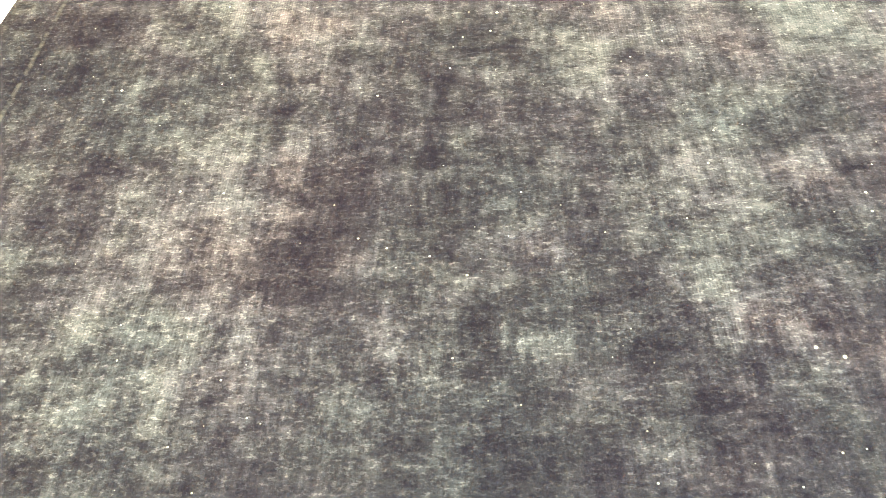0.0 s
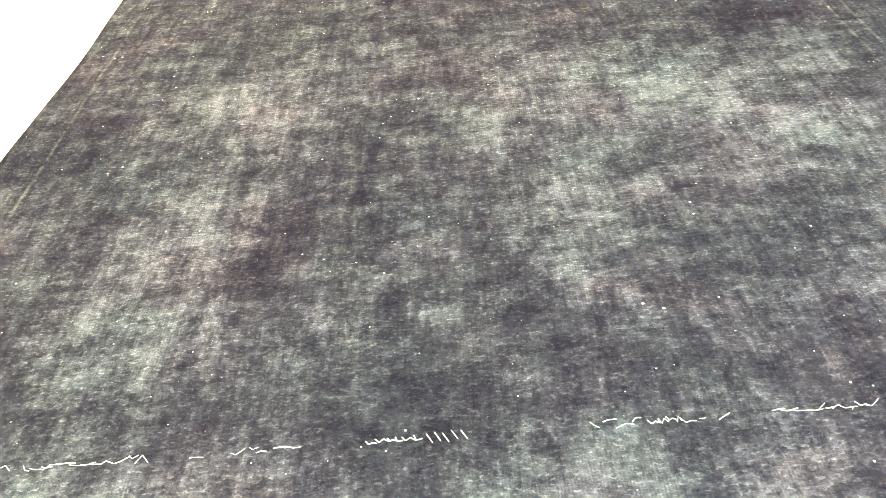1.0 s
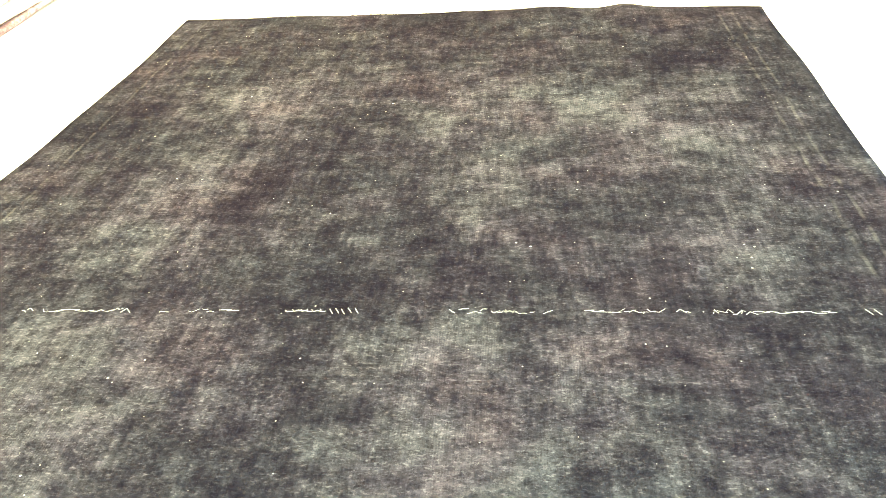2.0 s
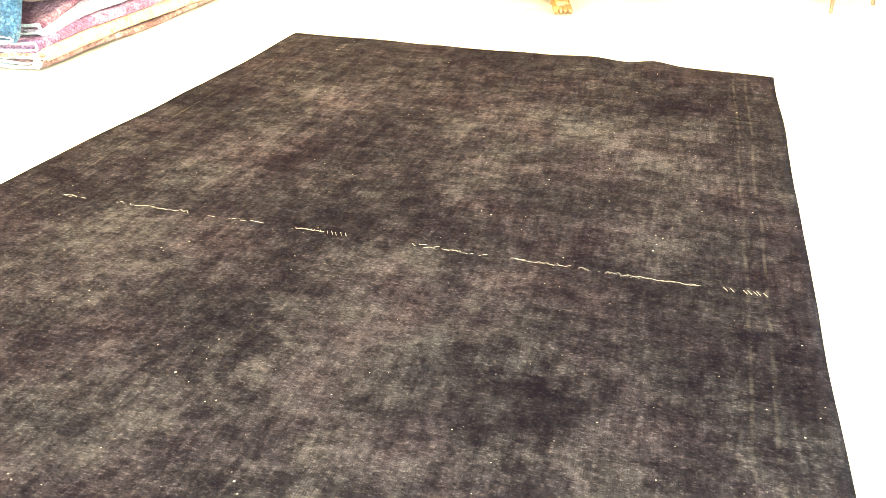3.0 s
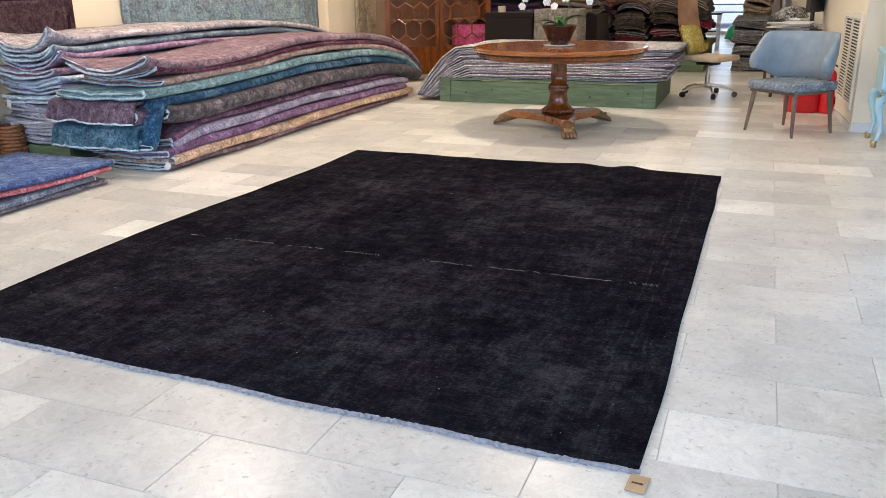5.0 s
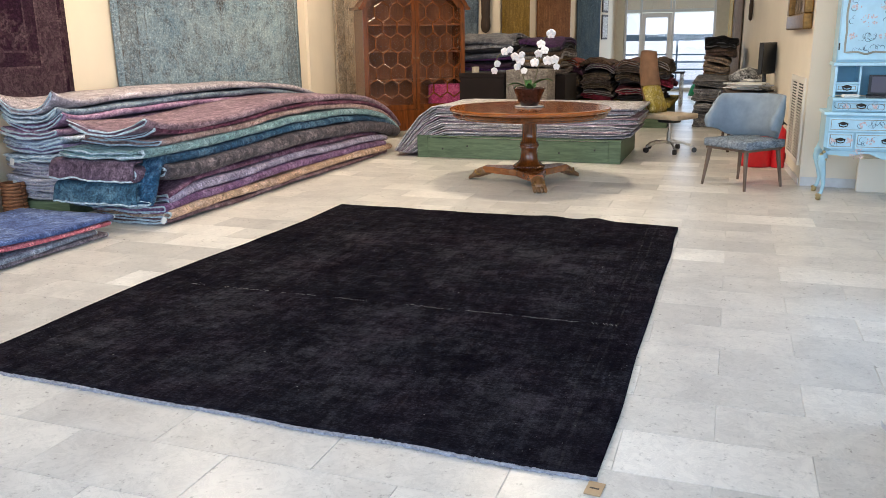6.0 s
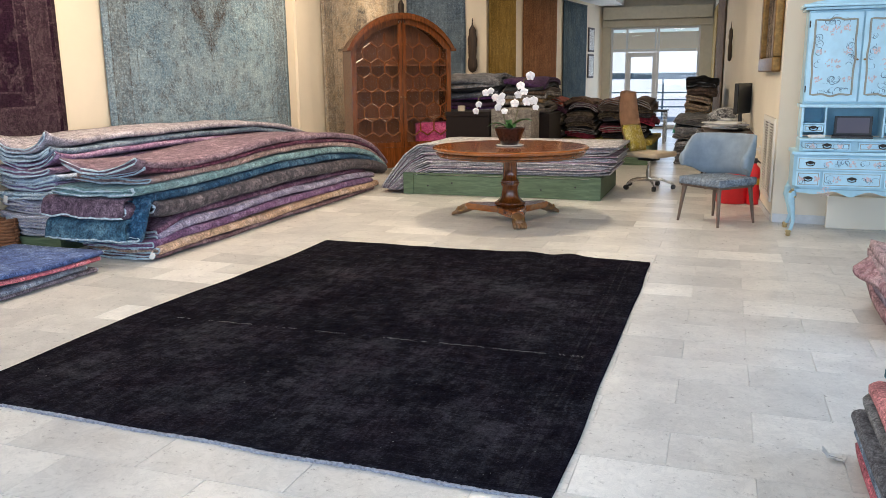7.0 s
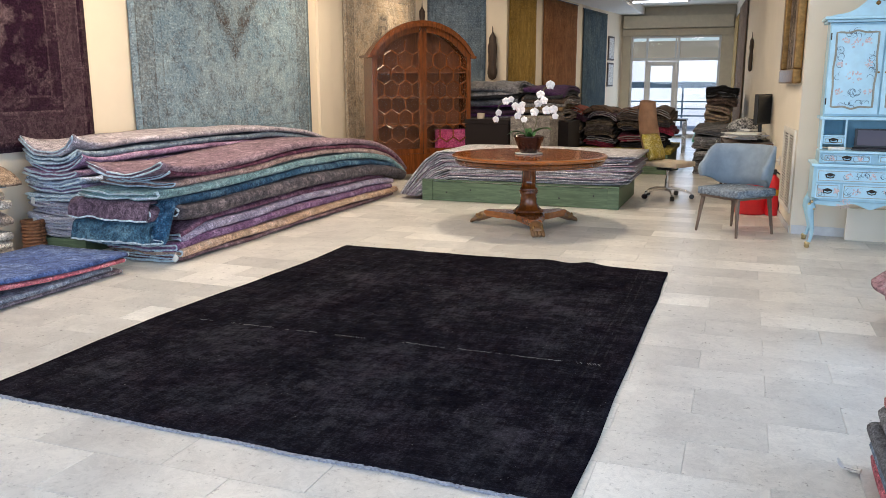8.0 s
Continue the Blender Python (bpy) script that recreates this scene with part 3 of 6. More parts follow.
TEAL = carpet("wool_bundle_blue", (0.040, 0.095, 0.15), (0.12, 0.21, 0.27), (0.04, 0.03, 0.05), 18, amount=0.5)
MAUVE = carpet("wool_bundle_mauve", (0.095, 0.065, 0.095), (0.19, 0.14, 0.18), (0.04, 0.028, 0.045), 36, amount=0.5)
draped_end("dark teal blue patterned rug hanging over the end of a stack", TEAL, -3.34, -2.52, 1.60, 1.70, 0.350, 0.195, 0.022, 61)
folded_rug("dark teal blue rug folded under the hanging end of a stack", TEAL, SELVAGE, [(y, 0.185) for y in np.linspace(1.63, 1.72, 6)], 0.78, 3, 0.135, 185, group="rug stack beside the carpet", origin=(-2.93, 0, 0), wob=0.01, ends=(False, False))
draped_end("dark mauve rug hanging over the end of a stack", MAUVE, -3.36, -2.54, 1.61, 1.74, 0.530, 0.385, 0.022, 62)
folded_rug("dark mauve rug folded under the hanging end of a stack", MAUVE, SELVAGE, [(y, 0.368) for y in np.linspace(1.64, 1.74, 6)], 0.78, 2, 0.145, 362, group="rug stack beside the carpet", origin=(-2.95, 0, 0), wob=0.01, ends=(True, False))

B_TOP = [(1.5, 0.93), (1.85, 0.94), (2.6, 1.02), (3.5, 1.04), (4.6, 1.02), (5.3, 0.99), (5.8, 0.92), (6.3, 0.80), (6.5, 0.74)]
B_COL = [((0.50, 0.49, 0.48), (0.64, 0.62, 0.60)), ((0.42, 0.41, 0.43), (0.58, 0.56, 0.56)), ((0.55, 0.53, 0.52), (0.66, 0.64, 0.62)), ((0.36, 0.34, 0.38), (0.5, 0.48, 0.5)), ((0.48, 0.44, 0.46), (0.6, 0.57, 0.57)), ((0.36, 0.46, 0.48), (0.5, 0.58, 0.6)), ((0.27, 0.22, 0.32), (0.42, 0.36, 0.46)), ((0.38, 0.46, 0.52), (0.5, 0.56, 0.6)), ((0.24, 0.15, 0.21), (0.37, 0.27, 0.32)), ((0.28, 0.16, 0.24), (0.42, 0.30, 0.36)), ((0.19, 0.24, 0.26), (0.34, 0.38, 0.38)), ((0.42, 0.37, 0.35), (0.54, 0.49, 0.46))]
B_LABEL = ["off-white", "silver grey", "ivory", "stone grey", "pale taupe", "pale aqua", "lavender", "ice blue", "wine red", "mauve", "slate grey", "beige"]


def b_height(y, h):
    top = float(np.interp(y, [a for a, _ in B_TOP], [b for _, b in B_TOP]))
    return 0.13 + h * (top - 0.13)


for i, ((c1, c2), word) in enumerate(zip(B_COL, B_LABEL)):
    n = len(B_COL)
    c1, c2 = [(r * 0.96, g * 0.98, b * 1.12) for r, g, b in (c1, c2)]
    m = carpet("wool_" + word.replace("-", "_").replace(" ", "_"), c1, c2, shade(c1, 0.7), i + 20, amount=0.5)
    folded_rug(word + " wool rug folded in the stack against the wall", m, SELVAGE if i > 4 else SELVAGE_GREY, stack_path(i / n, 1.84 - 0.03 * (i % 3), 6.2 + 0.03 * i, b_height), 0.62 + 0.02 * (i % 2), 2, 0.80 / n * 0.95, 140 + i, curl=(0.17 if i == len(B_COL) - 1 else 0.10 if i > 8 else 0.045), group="rug stack against the wall", origin=(-3.74, 0, 0), wob=0.02)

pallet = thing("platform", "low green stained wooden platform under a rug stack", "platform", (-3.74, 0, 0))
part("front_board", box(-0.33, 0.33, 1.80, 1.84, 0.002, 0.125, 0.004), GREEN_WOOD, pallet)
part("top_board", box(-0.33, 0.33, 1.84, 6.3, 0.09, 0.125, 0.004), GREEN_WOOD, pallet)
for k in (-0.31, 0.29):
    part("side_board", box(k, k + 0.02, 1.845, 6.3, 0.002, 0.088, 0.003), GREEN_WOOD, pallet)

# low pile in front of it
D_RUGS = [((0.22, 0.19, 0.22), (0.36, 0.33, 0.35), "dark grey", 0.042, 1.31), ((0.17, 0.20, 0.27), (0.32, 0.36, 0.42), "blue grey", 0.042, 1.16), ((0.55, 0.16, 0.20), (0.66, 0.32, 0.34), "coral red", 0.042, 1.32), ((0.075, 0.115, 0.28), (0.18, 0.24, 0.42), "cobalt blue", 0.046, 1.35)]
h = 0.004
for i, (c1, c2, word, t, y1) in enumerate(D_RUGS):
    m = carpet("wool_" + word.replace(" ", "_") + "_low", c1, c2, shade(c1, 0.6), i + 50, amount=0.45)
    folded_rug(word + " rug folded in a low pile on the floor", m, SELVAGE, [(y, h + 0.10 * smooth(1.0, -0.8, y) * (i > 1)) for y in np.linspace(-0.9, y1, 14)], 0.95, 2, t * 0.95, 170 + i, group="low rug pile", origin=(-3.04 + 0.02 * (i % 2), 0, 0), ends=(False, True))
    h += t


# ---- rugs hung on the walls ----
def pattern_carpet(name, base, worn, accent, w, h, seed, medallion=True, contrast=0.6, rise=0.0, streak=0.0):
    """An old knotted carpet: faded field, borders and a central medallion, worn to the knots."""
    m, nt, b = shader(name)
    v = coords(nt)
    sep = nt.nodes.new("ShaderNodeSeparateXYZ")
    nt.links.new(v, sep.inputs[0])
    ax = maths(nt, "ABSOLUTE", sep.outputs[0])
    az = maths(nt, "ABSOLUTE", sep.outputs[2])
    mz = maths(nt, "ABSOLUTE", maths(nt, "SUBTRACT", sep.outputs[2], rise))
    edge = maths(nt, "MINIMUM", maths(nt, "SUBTRACT", w / 2, ax), maths(nt, "SUBTRACT", h / 2, az))
    vv = coords(nt, (1, 1, 1), loc=(seed * 2.1, 0, seed * 1.3))
    sym = nt.nodes.new("ShaderNodeCombineXYZ")
    nt.links.new(ax, sym.inputs[0])
    nt.links.new(az, sym.inputs[2])
    vo = node(nt, "ShaderNodeTexVoronoi", Scale=5.5)
    warp = noise_tex(nt, sym.outputs[0], 5.0, 3, 0.6)
    wv = nt.nodes.new("ShaderNodeVectorMath")
    wv.operation = "ADD"
    cx = nt.nodes.new("ShaderNodeCombineXYZ")
    nt.links.new(maths(nt, "MULTIPLY", warp, 0.5), cx.inputs[0])
    nt.links.new(maths(nt, "MULTIPLY", warp, -0.4), cx.inputs[2])
    nt.links.new(sym.outputs[0], wv.inputs[0])
    nt.links.new(cx.outputs[0], wv.inputs[1])
    nt.links.new(wv.outputs[0], vo.inputs["Vector"])
    vines = ramp(nt, vo.outputs["Distance"], [(0.10, (0, 0, 0)), (0.20, (1, 1, 1)), (0.30, (0.15, 0.15, 0.15)), (0.42, (0.6, 0.6, 0.6)), (0.55, (0, 0, 0))])
    band = ramp(nt, maths(nt, "DIVIDE", edge, 1.0), [(0.0, (0.5, 0.5, 0.5)), (0.05, (0, 0, 0)), (0.09, (1, 1, 1)), (0.11, (0.6, 0.6, 0.6)), (0.34, (0.6, 0.6, 0.6)), (0.35, (1, 1, 1)), (0.37, (0.1, 0.1, 0.1)), (0.48, (0.1, 0.1, 0.1)), (0.49, (0.6, 0.6, 0.6)), (0.51, (0, 0, 0))])
    band.color_ramp.interpolation = "CONSTANT"
    med = maths(nt, "ADD", maths(nt, "MULTIPLY", ax, 1.0), maths(nt, "MULTIPLY", mz, 0.75))
    med = maths(nt, "ADD", med, maths(nt, "MULTIPLY", warp, 0.4))
    mring = ramp(nt, med, [(0.0, (0.5, 0.5, 0.5)), (0.35, (0.15, 0.15, 0.15)), (0.70, (0.2, 0.2, 0.2)), (0.76, (0.95, 0.95, 0.95)), (0.93, (1, 1, 1)), (0.98, (0, 0, 0))])
    big = noise_tex(nt, vv, 1.8, 6, 0.65)
    rows = noise_tex(nt, coords(nt, (1, 1, 9), loc=(seed, 0, seed)), 7, 6, 0.72)
    cols = noise_tex(nt, coords(nt, (9, 1, 1), loc=(seed, 3, seed)), 7, 6, 0.72)
    mid = noise_tex(nt, vv, 20, 6, 0.8)
    knots = noise_tex(nt, vv, 60, 4, 0.8)
    blot = ramp(nt, noise_tex(nt, sym.outputs[0], 7.0, 9, 0.85, 1.5), [(0.48, (0, 0, 0)), (0.53, (1, 1, 1))])
    ink = maths(nt, "MAXIMUM", maths(nt, "MULTIPLY", band.outputs[0], 0.8), maths(nt, "MULTIPLY", vines.outputs[0], 0.75))
    if medallion:
        ink = maths(nt, "MAXIMUM", ink, mring.outputs[0])
    ink = maths(nt, "MULTIPLY", ink, maths(nt, "MULTIPLY_ADD", blot.outputs[0], 0.65, 0.35))
    fade = ramp(nt, maths(nt, "ADD", maths(nt, "MULTIPLY", big, 0.5), maths(nt, "MULTIPLY", mid, 0.5)), [(0.40, (0, 0, 0)), (0.60, (1, 1, 1))])
    c = mix(nt, fade.outputs[0], base, worn)
    c = mix(nt, maths(nt, "MULTIPLY", maths(nt, "MULTIPLY", ink, contrast), ramp(nt, mid, [(0.36, (0.35, 0.35, 0.35)), (0.5, (1, 1, 1))]).outputs[0]), c, accent)
    st = ramp(nt, maths(nt, "MULTIPLY", maths(nt, "ADD", rows, cols), 0.5), [(0.40, (0.66, 0.66, 0.66)), (0.60, (1.25, 1.25, 1.25))])
    pile = ramp(nt, noise_tex(nt, coords(nt, (1, 1, 1.8), loc=(seed, 1, seed)), 24, 7, 0.85), [(0.52, (0, 0, 0)), (0.57, (1, 1, 1))])
    c = mix(nt, maths(nt, "MULTIPLY", pile.outputs[0], 0.5), c, tuple(min(0.8, x * 1.7) for x in worn))
    c = mix(nt, maths(nt, "MULTIPLY", ink, contrast * 0.55), c, accent)
    c = mix(nt, 0.65, c, st.outputs[0], "MULTIPLY")
    if streak:
        run = ramp(nt, noise_tex(nt, coords(nt, (3.5, 1, 1.0), loc=(seed, 5, seed)), 2.6, 8, 0.75), [(0.36, (0.30, 0.28, 0.26)), (0.48, (0.85, 0.85, 0.85)), (0.66, (1.45, 1.45, 1.45))])
        c = mix(nt, streak, c, run.outputs[0], "MULTIPLY")
    c = mix(nt, 0.75, c, ramp(nt, knots, [(0.34, (0.42, 0.42, 0.42)), (0.66, (1.5, 1.5, 1.5))]).outputs[0], "MULTIPLY")
    nt.links.new(c, b.inputs["Base Color"])
    b.inputs["Roughness"].default_value, b.inputs["Specular IOR Level"].default_value = 0.95, 0.1
    bump(nt, b, knots, 0.5, 0.006)
    return m


def hung_rug(label, p, q, z0, z1, base, worn, accent, seed, medallion=True, contrast=0.6, gap=0.02, ripple=0.008, rise=0.0, streak=0.0):
    """A rug hanging flat along the plan line pq, which runs so that the wall is on its left."""
    p, q = Vector((*p, 0)), Vector((*q, 0))
    w, h, d = (q - p).length, z1 - z0, (q - p).normalized()
    nu, nv = max(8, int(w * 12)), 26
    front, back = [], []
    for j in range(nv + 1):
        for i in range(nu + 1):
            u, v = i / nu, j / nv
            x, z = (u - 0.5) * w, (v - 0.5) * h
            edge = max(abs(u - 0.5), 0.0) * 2
            x += 0.015 * edge ** 4 * wave(v * 4, u, seed)
            y = -gap - ripple * (1 + wave(u * w * 1.5, v * 0.6, seed + 2)) * (1.3 - v) - 0.012
            z += 0.012 * (1 - v) ** 8 * wave(u * 6, 0, seed + 4)
            front.append((x, y, z)), back.append((x, y + 0.012, z))
    W, n = nu + 1, len(front)
    faces = [(j * W + i, j * W + i + 1, (j + 1) * W + i + 1, (j + 1) * W + i) for j in range(nv) for i in range(nu)]
    faces += [tuple(n + k for k in f[::-1]) for f in faces]
    rim = list(range(W)) + [j * W + nu for j in range(1, nv + 1)] + [nv * W + i for i in range(nu - 1, -1, -1)] + [j * W for j in range(nv - 1, 0, -1)]
    faces += [(rim[k], n + rim[k], n + rim[(k + 1) % len(rim)], rim[(k + 1) % len(rim)]) for k in range(len(rim))]
    m = pattern_carpet("hung_" + label.split()[0], base, worn, accent, w, h, seed, medallion, contrast, rise, streak)
    ob = part("hanging_rug", mesh_of("hanging_rug", front + back, faces, True), m)
    ob.matrix_basis = Matrix.Translation(((p + q) / 2) + Vector((0, 0, (z0 + z1) / 2))) @ Matrix.Rotation(math.atan2(d.y, d.x), 4, "Z")
    tagged(ob, label, "rug", "rugs hung on the walls")
    rail = part("hanging_rail", tube([(-w / 2 - 0.05, -0.02, h / 2 + 0.01), (w / 2 + 0.05, -0.02, h / 2 + 0.01)], 0.012, 8), BLACK)
    rail.matrix_basis = ob.matrix_basis.copy()
    tagged(rail, "thin dark rail that carries a hung rug", "rail", "hanging rails")
    return ob


hung_rug("aubergine purple patterned carpet hung on the cream wall", (XL, -0.4), (XL, 2.76), 0.90, 3.35, (0.014, 0.004, 0.012), (0.026, 0.010, 0.020), (0.15, 0.105, 0.11), 61, contrast=0.7)
hung_rug("faded light blue patterned carpet hung on the cream wall", (XL, 3.39), (XL, 7.24), 0.45, 3.35, (0.15, 0.23, 0.30), (0.31, 0.38, 0.41), (0.085, 0.072, 0.065), 62, contrast=1.0, rise=0.95)
hung_rug("beige gold distressed carpet hung behind the glazed cabinet", (XL, 8.40), (XL, 11.5), 0.25, 3.35, (0.50, 0.37, 0.23), (0.64, 0.53, 0.40), (0.10, 0.09, 0.085), 63, contrast=1.0)
hung_rug("dusty blue carpet hung on the return wall", (-4.0, 11.9), (-2.78, 11.9), 0.3, 3.4, (0.085, 0.12, 0.17), (0.17, 0.21, 0.25), (0.05, 0.07, 0.09), 64, False, streak=0.4)


def on_west_back(y):
    (xa, ya), (xb, yb) = LEFT_BACK
    return (xa + (xb - xa) * (y - ya) / (yb - ya), y)


hung_rug("ochre yellow runner hung in the back room", on_west_back(11.96), on_west_back(13.4), 0.3, 3.36, (0.27, 0.16, 0.022), (0.36, 0.24, 0.06), (0.10, 0.06, 0.015), 65, False, 0.4, streak=0.4)
hung_rug("rust brown carpet hung in the back room", on_west_back(13.86), on_west_back(16.1), 0.3, 3.33, (0.21, 0.085, 0.028), (0.31, 0.15, 0.06), (0.08, 0.04, 0.02), 66, False, 0.5, streak=0.4)
hung_rug("blue grey carpet hung in the back room", on_west_back(16.6), on_west_back(18.6), 0.3, 3.30, (0.030, 0.055, 0.085), (0.10, 0.13, 0.14), (0.03, 0.045, 0.06), 67, False, 0.4, streak=0.4)

# pilaster strips between the hung rugs
for ya, yb in ((7.52, 7.94),):
    tagged(part("trim", box(XL - 0.01, XL + 0.045, ya, yb, 0.0, CEIL - 0.004, 0.01), CREAM), "cream plastered pilaster strip", "wall trim", kind="structure")
tagged(part("wall_bulkhead", box(-2.2, -0.72, 11.92, 20.3, 3.40, CEIL - 0.003, 0.01), WHITE_CEIL), "white boxed bulkhead under the ceiling", "bulkhead", kind="structure")

# ---- pedestal table ----
table = thing("pedestal_table", "round polished walnut pedestal table with carved paw feet", "table", (-0.016, 4.613, 0))
part("tabletop", lathe([(0.0, 0.742), (0.80, 0.742), (0.815, 0.748), (0.825, 0.762), (0.825, 0.772), (0.815, 0.782), (0.79, 0.785), (0.0, 0.785)], 72), WALNUT_X, table, smooth=False)
part("apron", lathe([(0.0, 0.682), (0.755, 0.682), (0.772, 0.686), (0.776, 0.700), (0.790, 0.708), (0.796, 0.73), (0.786, 0.744), (0.0, 0.744)], 72), WALNUT, table)
col = [(0.085, 0.70), (0.092, 0.69), (0.092, 0.675), (0.074, 0.665), (0.076, 0.50), (0.079, 0.43), (0.092, 0.425), (0.098, 0.41), (0.090, 0.395), (0.098, 0.385), (0.098, 0.365), (0.088, 0.355), (0.089, 0.30), (0.094, 0.255), (0.108, 0.225), (0.142, 0.195), (0.155, 0.185), (0.155, 0.172), (0.145, 0.165), (0.142, 0.15), (0.0, 0.15)]
part("column", lathe(col[::-1], 36), WALNUT, table, smooth=True)
bm = bmesh.new()
for k in range(28):
    a = 2 * math.pi * k / 28
    bmesh.ops.create_icosphere(bm, subdivisions=1, radius=0.014, matrix=Matrix.Translation((0.153 * math.cos(a), 0.153 * math.sin(a), 0.172)))
    bmesh.ops.create_icosphere(bm, subdivisions=1, radius=0.008, matrix=Matrix.Translation((0.095 * math.cos(a), 0.095 * math.sin(a), 0.39)))
tagged(part("carved_beading", bm, WALNUT, table, smooth=True), kind="stuff")
FEET = [radians(a) for a in (-66.5, 53.5, 173.5)]
outline = []
for k, a in enumerate(FEET):
    b = FEET[(k + 1) % 3] + (0 if k < 2 else 2 * math.pi)
    for r, d in ((0.50, -0.12), (0.50, 0.12)):
        outline.append((r * math.cos(a + d), r * math.sin(a + d)))
    for s in (0.2, 0.35, 0.5, 0.65, 0.8):
        ang = a + (b - a) * s
        outline.append(((0.17 + 0.22 * abs(s - 0.5) * 1.6) * math.cos(ang), (0.17 + 0.22 * abs(s - 0.5) * 1.6) * math.sin(ang)))
bm = bmesh.new()
lo, hi = [bm.verts.new((x, y, 0.085)) for x, y in outline], [bm.verts.new((x, y, 0.152)) for x, y in outline]
for i in range(len(outline)):
    bm.faces.new((lo[i], lo[(i + 1) % len(lo)], hi[(i + 1) % len(lo)], hi[i]))
bm.faces.new(lo[::-1]), bm.faces.new(hi)
bmesh.ops.bevel(bm, geom=[e for e in bm.edges if abs(e.verts[0].co.z - e.verts[1].co.z) < 1e-4], offset=0.008, segments=2, affect="EDGES")
part("plinth", bm, WALNUT_X, table)
for a in FEET:
    ca, sa = math.cos(a), math.sin(a)
    bm = tube([(r * ca, r * sa, z) for r, z in ((0.42, 0.11), (0.48, 0.10), (0.54, 0.080), (0.59, 0.056), (0.62, 0.048))], [0.052, 0.068, 0.068, 0.058, 0.046], 14, flat=0.75)
    for k in (-1.5, -0.5, 0.5, 1.5):
        ox, oy = -sa * k * 0.026, ca * k * 0.026
        tube([(0.55 * ca + ox, 0.55 * sa + oy, 0.06), (0.60 * ca + ox * 1.25, 0.60 * sa + oy * 1.25, 0.05), (0.645 * ca + ox * 1.35, 0.645 * sa + oy * 1.35, 0.026), (0.66 * ca + ox * 1.35, 0.66 * sa + oy * 1.35, 0.010)], [0.019, 0.024, 0.021, 0.010], 8, bm=bm)
    foot = part("paw_foot", bm, CLAW, table, "carved lion paw foot with gilt wear", smooth=True)
    for side in (-1, 1):
        curl = [((0.50 + 0.055 * q + 0.028 * math.cos(q * 5.5)) * ca - side * sa * (0.050 + 0.010 * math.sin(q * 9)), (0.50 + 0.055 * q + 0.028 * math.cos(q * 5.5)) * sa + side * ca * (0.050 + 0.010 * math.sin(q * 9)), 0.085 + 0.022 * math.sin(q * 5.5)) for q in np.linspace(0, 1.4, 12)]
        part("gilt_scroll", tube(curl, [0.005] + [0.013] * 10 + [0.005], 6), GOLD, foot, "gilt carved scroll", smooth=True)

# ---- orchid ----
PETAL = plain("white_petal", (0.82, 0.80, 0.80), 0.6, vary=0.05)
LEAF = plain("orchid_leaf", (0.05, 0.16, 0.035), 0.4, vary=0.3)
STEM = plain("green_brown_stem", (0.10, 0.09, 0.04), 0.6)
BOWL = plain("dark_copper_bowl", (0.040, 0.018, 0.014), 0.18, 0.3, vary=0.5, scale=40)
MOSS = carpet("moss", (0.10, 0.10, 0.03), (0.2, 0.2, 0.08), (0.05, 0.04, 0.02), 9, 3)
orchid = thing("orchid", "white orchid in a dark copper bowl on a saucer", "plant", (-0.02, 4.60, 0.786))
part("saucer", lathe([(0.0, 0.0), (0.13, 0.0), (0.15, 0.008), (0.148, 0.012), (0.0, 0.010)], 28), WHITE_COTTON, orchid, "white saucer")
part("bowl", lathe([(0.0, 0.012), (0.085, 0.012), (0.108, 0.05), (0.138, 0.12), (0.163, 0.178), (0.170, 0.19), (0.161, 0.19), (0.13, 0.12), (0.095, 0.06), (0.0, 0.05)], 32), BOWL, orchid, "dark faceted bowl", smooth=True)
part("moss", lathe([(0.0, 0.10), (0.118, 0.105), (0.143, 0.148), (0.09, 0.175), (0.0, 0.18)], 20), MOSS, orchid, smooth=True)


def blade(bm, root, tip, width, droop, up=Vector((0, 0, 1))):
    root, tip = Vector(root), Vector(tip)
    d = tip - root
    s = d.cross(up).normalized()
    rows = []
    for k in range(8):
        t = k / 7
        c = root + d * t + up * droop * (t - t * t) * 4
        wd = width * math.sin(math.pi * (0.08 + 0.9 * t)) ** 0.6
        rows.append([bm.verts.new(c - s * wd + up * wd * 0.3), bm.verts.new(c), bm.verts.new(c + s * wd + up * wd * 0.3)])
    for a, b in zip(rows, rows[1:]):
        bm.faces.new((a[0], a[1], b[1], b[0])), bm.faces.new((a[1], a[2], b[2], b[1]))


for tip, wd in (((0.25, -0.06, 0.26), 0.052), ((-0.22, -0.08, 0.20), 0.045), ((0.10, -0.20, 0.20), 0.04), ((-0.08, 0.18, 0.24), 0.04), ((-0.19, 0.04, 0.16), 0.035)):
    bm = bmesh.new()
    blade(bm, (0, 0, 0.16), tip, wd, 0.05)
    bmesh.ops.solidify(bm, geom=bm.faces[:], thickness=0.003)
    part("leaf", bm, LEAF, orchid, smooth=True)
rnd = random.Random(8)


